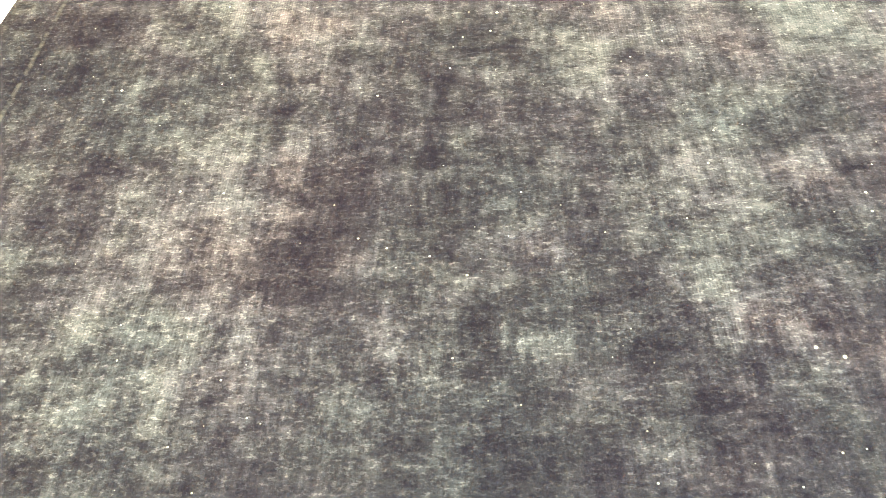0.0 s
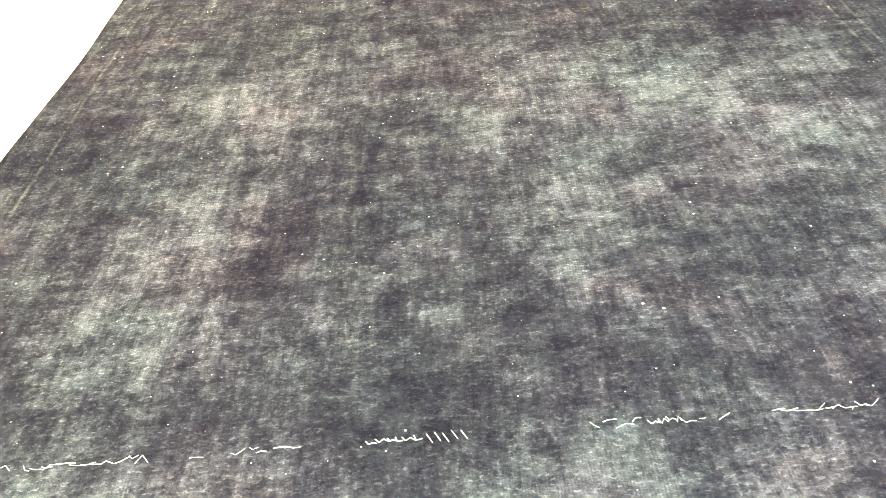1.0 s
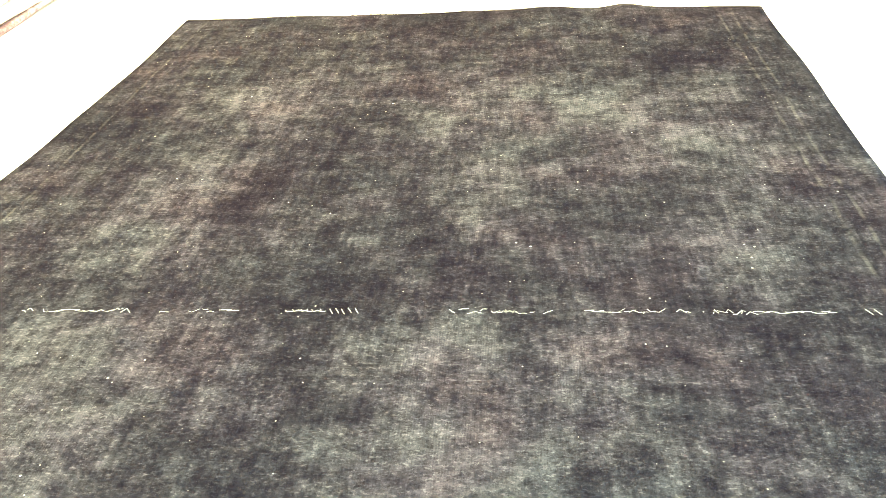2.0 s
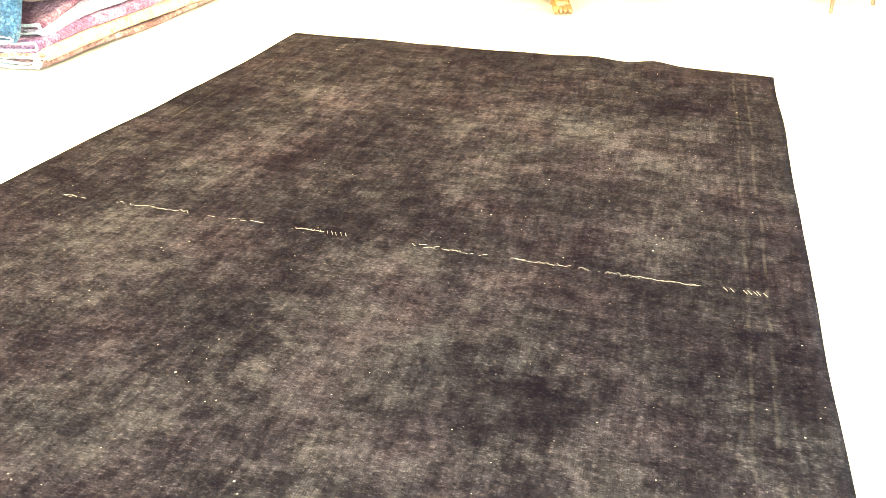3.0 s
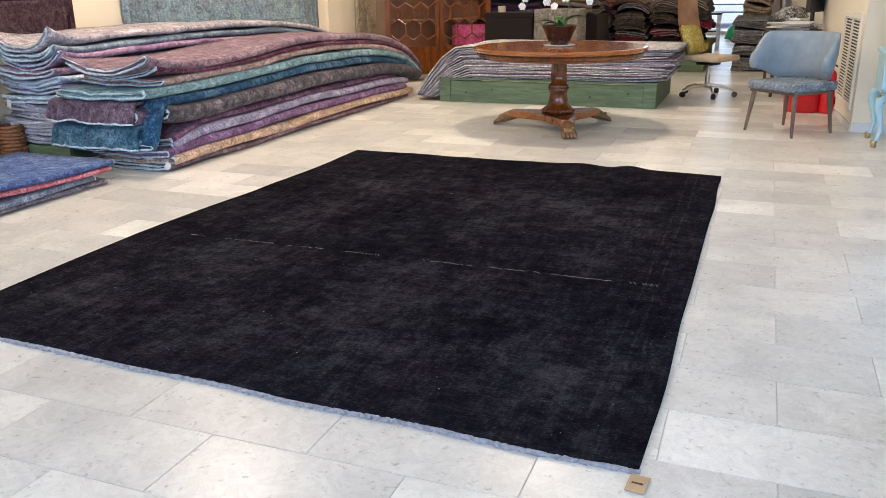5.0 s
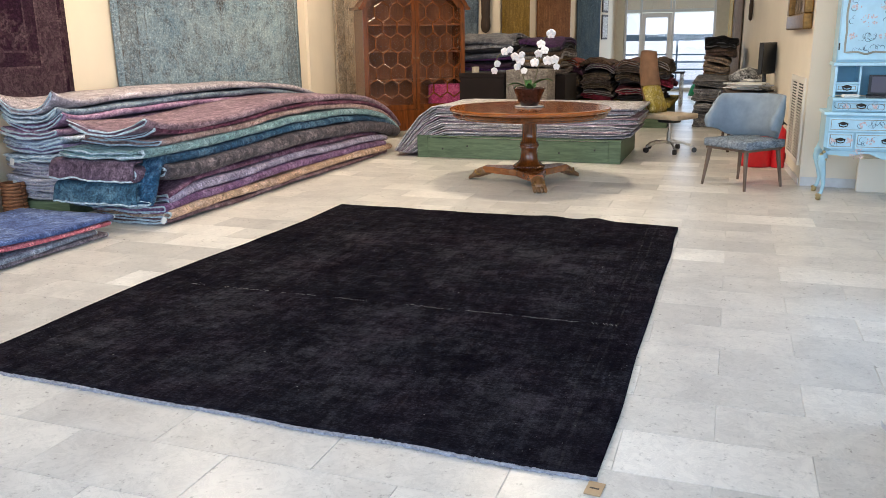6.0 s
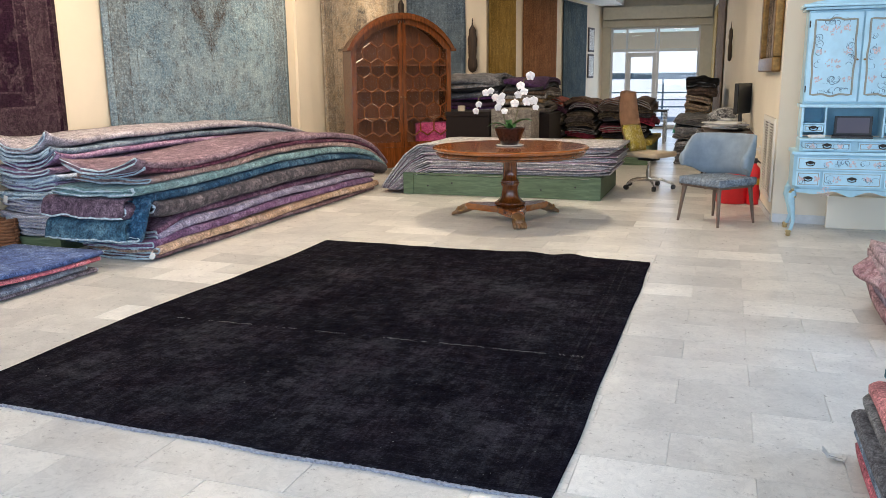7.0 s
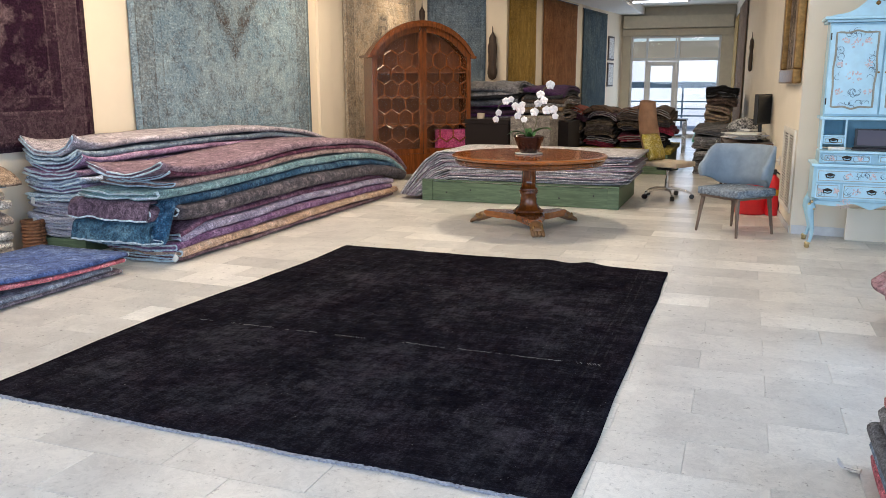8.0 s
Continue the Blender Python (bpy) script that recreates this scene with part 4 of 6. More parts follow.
def bloom(bm, at, size, facing):
    f = Vector(facing).normalized()
    s = f.cross(Vector((0, 0, 1))).normalized()
    u = s.cross(f)
    for k in range(5):
        a = math.pi / 2 + 2 * math.pi * k / 5
        d = s * math.cos(a) + u * math.sin(a)
        e = f.cross(d)
        w = size * (0.72 if k in (1, 4) else 0.46)
        rows = [[at + d * size * t + e * w * q * math.sin(math.pi * min(0.97, 0.12 + 0.8 * t)) + f * size * 0.22 * (t * t - abs(q) * 0.3) for q in (-1, 0, 1)] for t in (0.05, 0.35, 0.7, 1.0)]
        vs = [[bm.verts.new(p) for p in r] for r in rows]
        for a2, b2 in zip(vs, vs[1:]):
            bm.faces.new((a2[0], a2[1], b2[1], b2[0])), bm.faces.new((a2[1], a2[2], b2[2], b2[1]))
    bmesh.ops.create_icosphere(bm, subdivisions=1, radius=size * 0.16, matrix=Matrix.Translation(at + f * size * 0.15))


for pts, spots in ((((-0.03, 0, 0.17), (-0.08, 0, 0.36), (-0.16, -0.01, 0.52), (-0.24, -0.02, 0.58), (-0.33, -0.03, 0.50), (-0.36, -0.03, 0.40)), [(-0.20, -0.03, 0.57), (-0.14, -0.05, 0.50), (-0.09, -0.03, 0.46), (-0.25, -0.04, 0.55), (-0.33, -0.04, 0.43), (-0.36, -0.03, 0.36), (-0.12, -0.04, 0.40), (-0.05, -0.03, 0.36), (-0.07, -0.05, 0.52)]), (((0.03, 0, 0.17), (0.08, 0.01, 0.36), (0.11, 0, 0.55), (0.15, -0.01, 0.68), (0.22, -0.02, 0.73)), [(0.12, -0.03, 0.62), (0.16, -0.04, 0.56), (0.10, -0.04, 0.53), (0.22, -0.03, 0.72), (0.19, -0.04, 0.46), (0.26, -0.03, 0.47), (0.06, -0.03, 0.44), (0.28, -0.03, 0.40)])):
    part("stem", tube(pts, 0.0055, 7), STEM, orchid)
    for p in spots:
        bm = bmesh.new()
        bloom(bm, Vector(p), rnd.uniform(0.034, 0.050), (0.35 + rnd.uniform(-0.5, 0.5), -1, rnd.uniform(-0.3, 0.3)))
        bmesh.ops.solidify(bm, geom=bm.faces[:], thickness=0.002)
        part("bloom", bm, PETAL, orchid, smooth=True)

# ---- platform with flat rugs ----
stand = thing("platform", "low green stained pine platform carrying a pile of flat rugs", "platform", (-0.55, 6.10, 0))
for x0, x1 in ((-1.29, -1.15), (0.10, 0.16), (1.15, 1.29)):
    part("post", box(x0, x1, 0.0, 0.06, 0.002, 0.262, 0.004), GREEN_WOOD, stand)
for x0, x1 in ((-1.148, 0.098), (0.162, 1.148)):
    part("front_board", box(x0, x1, 0.012, 0.045, 0.004, 0.255, 0.004), GREEN_WOOD, stand)
for x0 in (-1.288, 1.25):
    part("side_board", box(x0, x0 + 0.038, 0.063, 1.50, 0.004, 0.255, 0.004), GREEN_WOOD, stand)
part("top_board", box(-1.29, 1.29, 0.0, 1.50, 0.264, 0.282, 0.003), GREEN_WOOD, stand)
for x in (-0.95, -0.62, 0.55, 0.98):
    part("bolt", tube([(x, 0.006, 0.14 + 0.03 * math.sin(x * 9)), (x, 0.02, 0.14 + 0.03 * math.sin(x * 9))], 0.012, 10), BLACK, stand)
C_COL = [(min(0.8, r * k), min(0.8, g * k), min(0.8, b * k)) for (r, g, b), k in zip([(0.33, 0.32, 0.35), (0.25, 0.23, 0.27), (0.40, 0.39, 0.40), (0.30, 0.24, 0.31), (0.44, 0.43, 0.44), (0.24, 0.25, 0.29), (0.36, 0.30, 0.35), (0.30, 0.30, 0.32), (0.42, 0.40, 0.42), (0.27, 0.21, 0.27), (0.38, 0.38, 0.41), (0.33, 0.33, 0.37), (0.41, 0.39, 0.41), (0.34, 0.34, 0.38)], (1.25, 1.05, 1.3, 1.1, 1.2, 0.95, 1.3, 1.05, 1.3, 1.1, 1.2, 1.05, 1.3, 1.15))]
WORDS = ["silver grey", "plum grey", "pale grey", "lilac", "off-white", "slate", "mauve grey"]
r5 = random.Random(21)
for i in range(21):
    c = shade(C_COL[(i * 5) % 14], 0.84)
    z = 0.284 + 0.0178 * i
    end = -2.12 + 0.009 * (20 - i) - 0.02 * (i % 3)
    drop = [(x, max(0.010 + 0.012 * (i % 3), z * smooth(end - 0.06, end + 0.58, x) ** 0.62)) for x in np.linspace(end, -1.3, 14)]
    reach, lift = 0.74 + r5.uniform(0, 0.13) + 0.004 * i, r5.uniform(-0.008, 0.035)
    flat = [(x, z + lift * smooth(0.45, 0.9, x) + 0.004 * wave(x * 5, i, 44)) for x in np.linspace(-1.2, reach, 16)]
    m = carpet("flatweave_%s" % chr(97 + i), c, shade(c, 1.4), shade(c, 0.55), i + 80, 1.0, 0.5)
    folded_rug(WORDS[i % 7] + " flat rug in a pile on the green platform", m, SELVAGE_GREY, drop + flat, 1.30, 2, 0.0170, 200 + i, group="flat rugs on the green platform", turn=-90, origin=(0, 6.80 - 0.015 * (i % 3), 0), wob=0.006, ends=(False, True))

# ---- upholstered chair ----
SEAT_BLUE = carpet("blue_grey_weave", (0.16, 0.20, 0.25), (0.30, 0.34, 0.38), (0.10, 0.13, 0.17), 71, 2.5, 0.5)
BACK_BLUE = plain("blue_grey_felt", (0.24, 0.295, 0.36), 0.9, vary=0.14, grain=0.5)
LEG = wood("grey_walnut", (0.11, 0.075, 0.055), (0.23, 0.165, 0.125), 0.45, coat=0.1)
chair = thing("armchair", "blue grey upholstered armchair with curved back and tapered wooden legs", "chair", (2.09, 5.02, 0), -41.3)
part("seat", box(-0.275, 0.275, -0.285, 0.265, 0.395, 0.475, 0.028, 3), SEAT_BLUE, chair, "woven blue grey seat cushion", smooth=True)
part("seat_frame", box(-0.255, 0.255, -0.265, 0.245, 0.372, 0.394, 0.004), LEG, chair)
for sx in (-1, 1):
    for sy, ys in ((-1, -0.245), (1, 0.225)):
        part("leg", tube([(sx * 0.268, ys + 0.025 * sy, 0.0), (sx * 0.225, ys - 0.01 * sy, 0.385)], [0.013, 0.024], 8), LEG, chair)
rows = []
N = 30
for k in range(N + 1):
    s = -1 + 2 * k / N
    a = s * radians(72 if s > 0 else 112)
    rx, ry = 0.305, 0.315
    cx, cy = rx * math.sin(a), -0.03 + ry * math.cos(a)
    if abs(s) > 0.8:
        cy -= (abs(s) - 0.8) * 0.35
    n2 = Vector((math.sin(a), math.cos(a), 0))
    top = 0.90 - 0.20 * smooth(0.70, 1.0, abs(s)) ** 1.6
    bot = 0.475 + 0.10 * smooth(0.55, 1.0, abs(s))
    ring = []
    for j in range(14):
        b = 2 * math.pi * j / 14
        zz = (top + bot) / 2 + (top - bot) / 2 * max(-1, min(1, 1.25 * math.sin(b)))
        off = 0.034 * math.cos(b) * (1 - 0.3 * abs(math.sin(b)))
        lean = 0.09 * (zz - 0.47)
        ring.append(Vector((cx, cy, zz)) + n2 * (off + lean))
    rows.append(ring)
vv = [p for r in rows for p in r]
ff = [(k * 14 + j, k * 14 + (j + 1) % 14, (k + 1) * 14 + (j + 1) % 14, (k + 1) * 14 + j) for k in range(N) for j in range(14)] + [tuple(range(13, -1, -1)), tuple(N * 14 + j for j in range(14))]
part("backrest", mesh_of("backrest", vv, ff, True), BACK_BLUE, chair, "curved blue grey felt backrest")

# ---- office chair ----
TAN = plain("tan_leather", (0.52, 0.34, 0.22), 0.5, vary=0.15)
BEIGE = plain("beige_cloth", (0.50, 0.42, 0.31), 0.85, vary=0.12, grain=0.4)
YELLOW = carpet("yellow_cushion_cloth", (0.42, 0.34, 0.05), (0.55, 0.50, 0.28), (0.22, 0.18, 0.04), 72, 3.0)
office = thing("office_chair", "high-backed tan office chair on a chrome wheeled base", "chair", (1.19, 7.42, 0), 62)
for k in range(5):
    a = radians(72 * k + 10)
    ca, sa = math.cos(a), math.sin(a)
    arm = part("base_arm", tube([(0.03 * ca, 0.03 * sa, 0.13), (0.18 * ca, 0.18 * sa, 0.125), (0.30 * ca, 0.30 * sa, 0.085), (0.33 * ca, 0.33 * sa, 0.07)], [0.022, 0.02, 0.016, 0.012], 8), CHROME, office)
    bm = tube([(0.33 * ca - 0.022 * sa, 0.33 * sa + 0.022 * ca, 0.032), (0.33 * ca + 0.022 * sa, 0.33 * sa - 0.022 * ca, 0.032)], 0.032, 14)
    part("castor", bm, BLACK, arm)
part("gas_lift", tube([(0, 0, 0.10), (0, 0, 0.26), (0, 0, 0.261), (0, 0, 0.40)], [0.03, 0.03, 0.017, 0.017], 14), CHROME, office)
part("tilt_box", box(-0.09, 0.09, -0.11, 0.12, 0.38, 0.425, 0.012), BLACK, office)
part("seat", box(-0.25, 0.25, -0.27, 0.24, 0.43, 0.50, 0.03, 3), BEIGE, office, "beige padded seat", smooth=True)
bm = bmesh.new()
g = []
for j in range(16):
    t = j / 15
    z = 0.50 + 0.80 * t
    y = 0.24 + 0.05 * math.sin(t * 3.0) + 0.17 * t
    w = 0.22 + 0.03 * math.sin(math.pi * t) - 0.035 * t
    g.append([bm.verts.new((w * q, y + 0.05 * q * q * -1, z - 0.02 * q * q * (j == 15))) for q in (-1, -0.6, -0.2, 0.2, 0.6, 1)])
for a, b in zip(g, g[1:]):
    for k in range(5):
        bm.faces.new((a[k], a[k + 1], b[k + 1], b[k]))
bmesh.ops.solidify(bm, geom=bm.faces[:], thickness=0.045)
part("backrest", bm, TAN, office, "tall tan leather backrest", smooth=True)
cushion = thing("cushion", "yellow and white patterned cushion resting on the office chair", "cushion", (1.10, 7.46, 0.505), 62)
bm = bmesh.new()
bmesh.ops.create_grid(bm, x_segments=10, y_segments=10, size=0.19)
for v in bm.verts:
    e = (1 - (v.co.x / 0.19) ** 4) * (1 - (v.co.y / 0.19) ** 4)
    v.co.z = 0.065 * math.sqrt(max(0, e))
ret = bmesh.ops.duplicate(bm, geom=bm.faces[:])
for v in [g2 for g2 in ret["geom"] if isinstance(g2, bmesh.types.BMVert)]:
    v.co.z *= -1
bmesh.ops.remove_doubles(bm, verts=bm.verts, dist=0.0005)
bmesh.ops.transform(bm, matrix=Matrix.Translation((0.0, 0.14, 0.17)) @ Matrix.Rotation(radians(66), 4, "X"), verts=bm.verts)
part("cover", bm, YELLOW, cushion, smooth=True)


# ---- glazed cabinet ----
CAB_GLASS = glass("old_cabinet_glass", (0.97, 0.95, 0.92), ior=1.14)
BOOK = wood("cabinet_interior", (0.13, 0.042, 0.010), (0.30, 0.105, 0.028), 0.6, coat=0.0)
PINK = carpet("magenta_cloth", (0.28, 0.03, 0.10), (0.40, 0.10, 0.18), (0.16, 0.02, 0.06), 73, 2.0)
CW, CD, SPRING, APEX = 1.66, 0.42, 1.94, 2.40
cabinet = thing("display_cabinet", "arched walnut display cabinet with lattice glazed double doors", "cabinet", (-2.68, 8.255, 0), 43)


def arch(w, spring, apex, n=24):
    """Points of an arch over the width w, left to right."""
    rise = apex - spring
    r = (w * w / 4 + rise * rise) / (2 * rise)
    a0 = math.asin(min(1, w / 2 / r))
    return [(r * math.sin(-a0 + 2 * a0 * k / n), apex - r + r * math.cos(-a0 + 2 * a0 * k / n)) for k in range(n + 1)]


half = CW / 2
for sx in (-1, 1):
    part("side_panel", box(sx * half - (0.03 if sx > 0 else 0), sx * half + (0.03 if sx < 0 else 0), 0.0, CD, 0.10, SPRING, 0.004), WALNUT, cabinet)
part("back_panel", box(-half + 0.03, half - 0.03, CD - 0.02, CD, 0.10, SPRING, 0.0), BOOK, cabinet)
part("back_arch", prism([(-half + 0.02, SPRING - 0.01)] + arch(CW - 0.04, SPRING, APEX - 0.04) + [(half - 0.02, SPRING - 0.01)], CD - 0.02, CD), BOOK, cabinet)
outer, inner = arch(CW, SPRING, APEX), arch(CW - 0.06, SPRING, APEX - 0.03)
part("roof", prism(outer + inner[::-1], 0.0, CD), WALNUT, cabinet)
o2, i2 = arch(CW + 0.11, SPRING, APEX + 0.075), arch(CW, SPRING, APEX + 0.012)
part("cornice", prism(o2 + i2[::-1], -0.055, 0.05), WALNUT, cabinet, "moulded arched cornice")
o3, i3 = arch(CW + 0.05, SPRING, APEX + 0.035), arch(CW - 0.03, SPRING, APEX - 0.015)
part("cornice_bead", prism(o3 + i3[::-1], -0.075, -0.056), WALNUT, cabinet)
for sx in (-1, 1):
    a, b = sorted((sx * (half - 0.02), sx * (half + 0.075)))
    part("cornice_return", box(a, b, -0.06, CD, SPRING - 0.035, SPRING + 0.006, 0.008), WALNUT, cabinet)
part("base_case", box(-half - 0.01, half + 0.01, -0.015, CD, 0.10, 0.42, 0.006), WALNUT, cabinet)
for sx in (-1, 1):
    for y in (0.03, CD - 0.06):
        part("foot", lathe([(0.03, 0.0), (0.05, 0.03), (0.055, 0.07), (0.04, 0.10)], 16, at=(sx * (half - 0.07), y, 0.002)), WALNUT, cabinet)
for z in (0.86, 1.28, 1.68):
    part("shelf", box(-half + 0.032, half - 0.032, 0.08, CD - 0.022, z, z + 0.018, 0.002), BOOK, cabinet)


def top_at(x, w, spring, apex):
    rise = apex - spring
    r = (w * w / 4 + rise * rise) / (2 * rise)
    return apex - r + math.sqrt(max(0, r * r - x * x))


ST = 0.075
for sx in (-1, 1):
    door = part("door", prism([(sx * q, z) for q, z in [(0.006, 0.425), (half - 0.004, 0.425), (half - 0.004, 0.50), (0.006, 0.50)]], -0.012, 0.016), WALNUT, cabinet, "walnut glazed door with hexagonal glazing bars")
    part("stile", prism([(sx * q, z) for q, z in [(0.006, 0.501), (ST * 0.8, 0.501), (ST * 0.8, top_at(ST * 0.8, CW, SPRING, APEX) - 0.10), (0.006, top_at(0, CW, SPRING, APEX) - 0.02)]], -0.012, 0.016), WALNUT, door)
    part("stile", prism([(sx * q, z) for q, z in [(half - ST, 0.501), (half - 0.004, 0.501), (half - 0.004, SPRING - 0.01), (half - ST, SPRING - 0.01)]], -0.012, 0.016), WALNUT, door)
    xs = np.linspace(ST * 0.8, half - 0.004, 14)
    o4 = [(sx * x, top_at(x, CW, SPRING, APEX) - 0.004) for x in xs]
    i4 = [(sx * x, top_at(min(x, half - ST), CW - 0.16, SPRING - 0.06, APEX - 0.10) if x < half - ST else SPRING - 0.011) for x in xs]
    part("arched_rail", prism(o4 + i4[::-1], -0.0125, 0.0155), WALNUT, door)
    xs = np.linspace(ST * 0.8, half - ST, 12)
    pane = part("pane", prism([(sx * ST * 0.8, 0.50), (sx * (half - ST), 0.50)] + [(sx * x, top_at(x, CW - 0.16, SPRING - 0.06, APEX - 0.10)) for x in xs[::-1]], 0.004, 0.008), CAB_GLASS, door)
    pane.visible_shadow = False
    # hexagonal glazing bars
    bm = bmesh.new()
    x0, x1 = ST * 0.8, half - ST
    pw, ph = (x1 - x0) / 3, 0.30
    for row in range(8):
        zc = 0.52 + row * ph * 0.75
        for colm in range(-1, 5):
            xc = x0 + (colm + (0.5 if row % 2 else 0.0)) * pw
            for (ax, az), (bx, bz) in (((xc, zc - ph / 2), (xc + pw / 2, zc - ph / 4)), ((xc + pw / 2, zc - ph / 4), (xc + pw / 2, zc + ph / 4)), ((xc, zc - ph / 2), (xc - pw / 2, zc - ph / 4))):
                mx, mz = (ax + bx) / 2, (az + bz) / 2
                if min(ax, bx) < x0 - 0.01 or max(ax, bx) > x1 + 0.01 or min(az, bz) < 0.49:
                    continue
                if max(az, bz) > top_at(max(ax, bx), CW - 0.16, SPRING - 0.06, APEX - 0.10) + 0.02:
                    continue
                tube([(sx * ax, -0.008, az), (sx * bx, -0.008, bz)], 0.013, 6, bm=bm)
    part("glazing_bar", bm, WALNUT, door)
    part("knob", tube([(sx * 0.035, -0.012, 1.20), (sx * 0.035, -0.035, 1.20)], 0.011, 12), GOLD, door)
bundle = thing("cloth_bundle", "folded magenta cloth lying on the cabinet's lower shelf", "cloth", (-2.36, 8.72, 0.43), 43)
part("cloth", box(-0.27, 0.27, -0.09, 0.10, 0.0, 0.36, 0.05, 3), PINK, bundle, smooth=True)

# ---- secretary desk ----
FLOWER = plain("pink_flower_paint", (0.60, 0.49, 0.50), 0.5, vary=0.3, scale=60)
SCROLL = plain("slate_scroll_paint", (0.09, 0.14, 0.22), 0.5, vary=0.3, scale=60)
IRON = plain("dark_bronze", (0.035, 0.03, 0.025), 0.4, 0.8)
INNER = plain("teal_blue_interior_paint", (0.22, 0.42, 0.54), 0.5, vary=0.1)
sec = thing("secretary_desk", "pale blue painted secretary desk with floral decoration and gilt cabriole legs", "desk", (3.245, 4.40, 0), 0)
SW = 0.50
part("case", box(-SW, SW, 0.02, 0.47, 0.45, 0.765, 0.006), BLUE_PAINT, sec)
part("case_top", box(-SW - 0.02, SW + 0.02, -0.005, 0.475, 0.767, 0.795, 0.008), BLUE_LIGHT, sec)
ap = [(-SW + 0.02, 0.449), (SW - 0.02, 0.449)]
for k in range(25):
    s = 1 - 2 * k / 24
    ap.append((s * (SW - 0.02), 0.425 - 0.03 * math.cos(s * math.pi * 3) * (1 - abs(s)) - 0.012))
part("apron", prism(ap, 0.012, 0.035), BLUE_PAINT, sec, "scalloped apron")


def drawer(x0, x1, z0, z1, y, depth=0.016, pulls=1):
    d = part("drawer", box(x0, x1, y - depth, y, z0, z1, 0.004), BLUE_LIGHT, sec)
    e, t = 0.014, 0.005
    bm = bmesh.new()
    for a, b2, c, f in ((x0 + e, x1 - e, z0 + e, z0 + e + t), (x0 + e, x1 - e, z1 - e - t, z1 - e), (x0 + e, x0 + e + t, z0 + e, z1 - e), (x1 - e - t, x1 - e, z0 + e, z1 - e)):
        box(a, b2, y - depth - 0.002, y - depth + 0.002, c, f, bm=bm)
    part("lining", bm, BLUE_LINE, d)
    for k in range(pulls):
        cx = (x0 + x1) / 2 if pulls == 1 else x0 + (x1 - x0) * (0.12 + 0.76 * k / (pulls - 1))
        zc = (z0 + z1) / 2
        bm = tube([(cx - 0.035, y - depth - 0.004, zc + 0.008), (cx - 0.03, y - depth - 0.02, zc - 0.010), (cx, y - depth - 0.024, zc - 0.018), (cx + 0.03, y - depth - 0.02, zc - 0.010), (cx + 0.035, y - depth - 0.004, zc + 0.008)], 0.0045, 8)
        prism([(cx - 0.045, zc + 0.01), (cx - 0.02, zc + 0.022), (cx, zc + 0.028), (cx + 0.02, zc + 0.022), (cx + 0.045, zc + 0.01), (cx + 0.02, zc + 0.002), (cx, zc - 0.006), (cx - 0.02, zc + 0.002)], y - depth - 0.006, y - depth - 0.001, bm=bm)
        part("pull", bm, IRON, d, "dark bronze drop handle")
    return d


def petals(bm, cx, cz, y, r, rnd, n=14):
    for _ in range(n):
        a, q = rnd.uniform(0, 6.28), r * math.sqrt(rnd.random())
        px, pz, s = cx + q * math.cos(a) * 1.2, cz + q * math.sin(a), rnd.uniform(0.005, 0.0105)
        vs = [bm.verts.new((px + s * math.cos(t) * rnd.uniform(0.6, 1), y - 0.0015 - 0.001 * rnd.random(), pz + s * math.sin(t))) for t in np.linspace(0, 5.24, 6)]
        bm.faces.new(vs)


def curls(bm, cx, cz, y, w, h, rnd, n=6):
    for _ in range(n):
        a0, r = rnd.uniform(0, 6.28), rnd.uniform(0.02, 0.045)
        x, z = cx + rnd.uniform(-w, w), cz + rnd.uniform(-h, h)
        pts = [(x + r * (1 - t * 0.55) * math.cos(a0 + t * 3.6), y - 0.001, z + r * (1 - t * 0.55) * math.sin(a0 + t * 3.6)) for t in np.linspace(0, 1, 7)]
        tube(pts, [0.0012, 0.0022, 0.0028, 0.0028, 0.0024, 0.002, 0.0012], 5, bm=bm, flat=0.4)


def decorate(parent, y, flowers, scrolls, seed):
    r2 = random.Random(seed)
    bm = bmesh.new()
    for cx, cz, r in flowers:
        petals(bm, cx, cz, y, r, r2, int(8 + r * 320))
    tagged(part("painted_spray", bm, FLOWER, parent, "pink painted flower sprays"), kind="stuff")
    bm = bmesh.new()
    for cx, cz, w, h, n in scrolls:
        curls(bm, cx, cz, y, w, h, r2, n)
    tagged(part("painted_scrollwork", bm, SCROLL, parent, "slate blue painted scrolls"), kind="stuff")


d1 = drawer(-SW + 0.03, SW - 0.03, 0.625, 0.745, 0.02, pulls=2)
decorate(d1, 0.003, [(-0.20, 0.685, 0.028), (0.20, 0.685, 0.028), (0, 0.685, 0.03)], [(-0.1, 0.685, 0.14, 0.02, 9), (0.14, 0.685, 0.14, 0.02, 9)], 3)
d2 = drawer(-SW + 0.03, -SW + 0.235, 0.475, 0.612, 0.02)
decorate(d2, 0.003, [(-SW + 0.07, 0.545, 0.022), (-SW + 0.20, 0.545, 0.022)], [(-SW + 0.075, 0.55, 0.02, 0.04, 4)], 4)
d3 = drawer(-SW + 0.255, SW - 0.255, 0.475, 0.612, 0.02)
decorate(d3, 0.003, [(-0.13, 0.545, 0.03), (0.13, 0.545, 0.03)], [(-0.15, 0.545, 0.06, 0.03, 5), (0.15, 0.545, 0.06, 0.03, 5)], 5)
d4 = drawer(SW - 0.235, SW - 0.03, 0.475, 0.612, 0.02)
decorate(d4, 0.003, [(SW - 0.07, 0.545, 0.022), (SW - 0.20, 0.545, 0.022)], [(SW - 0.08, 0.55, 0.02, 0.04, 4)], 6)
bm = bmesh.new()
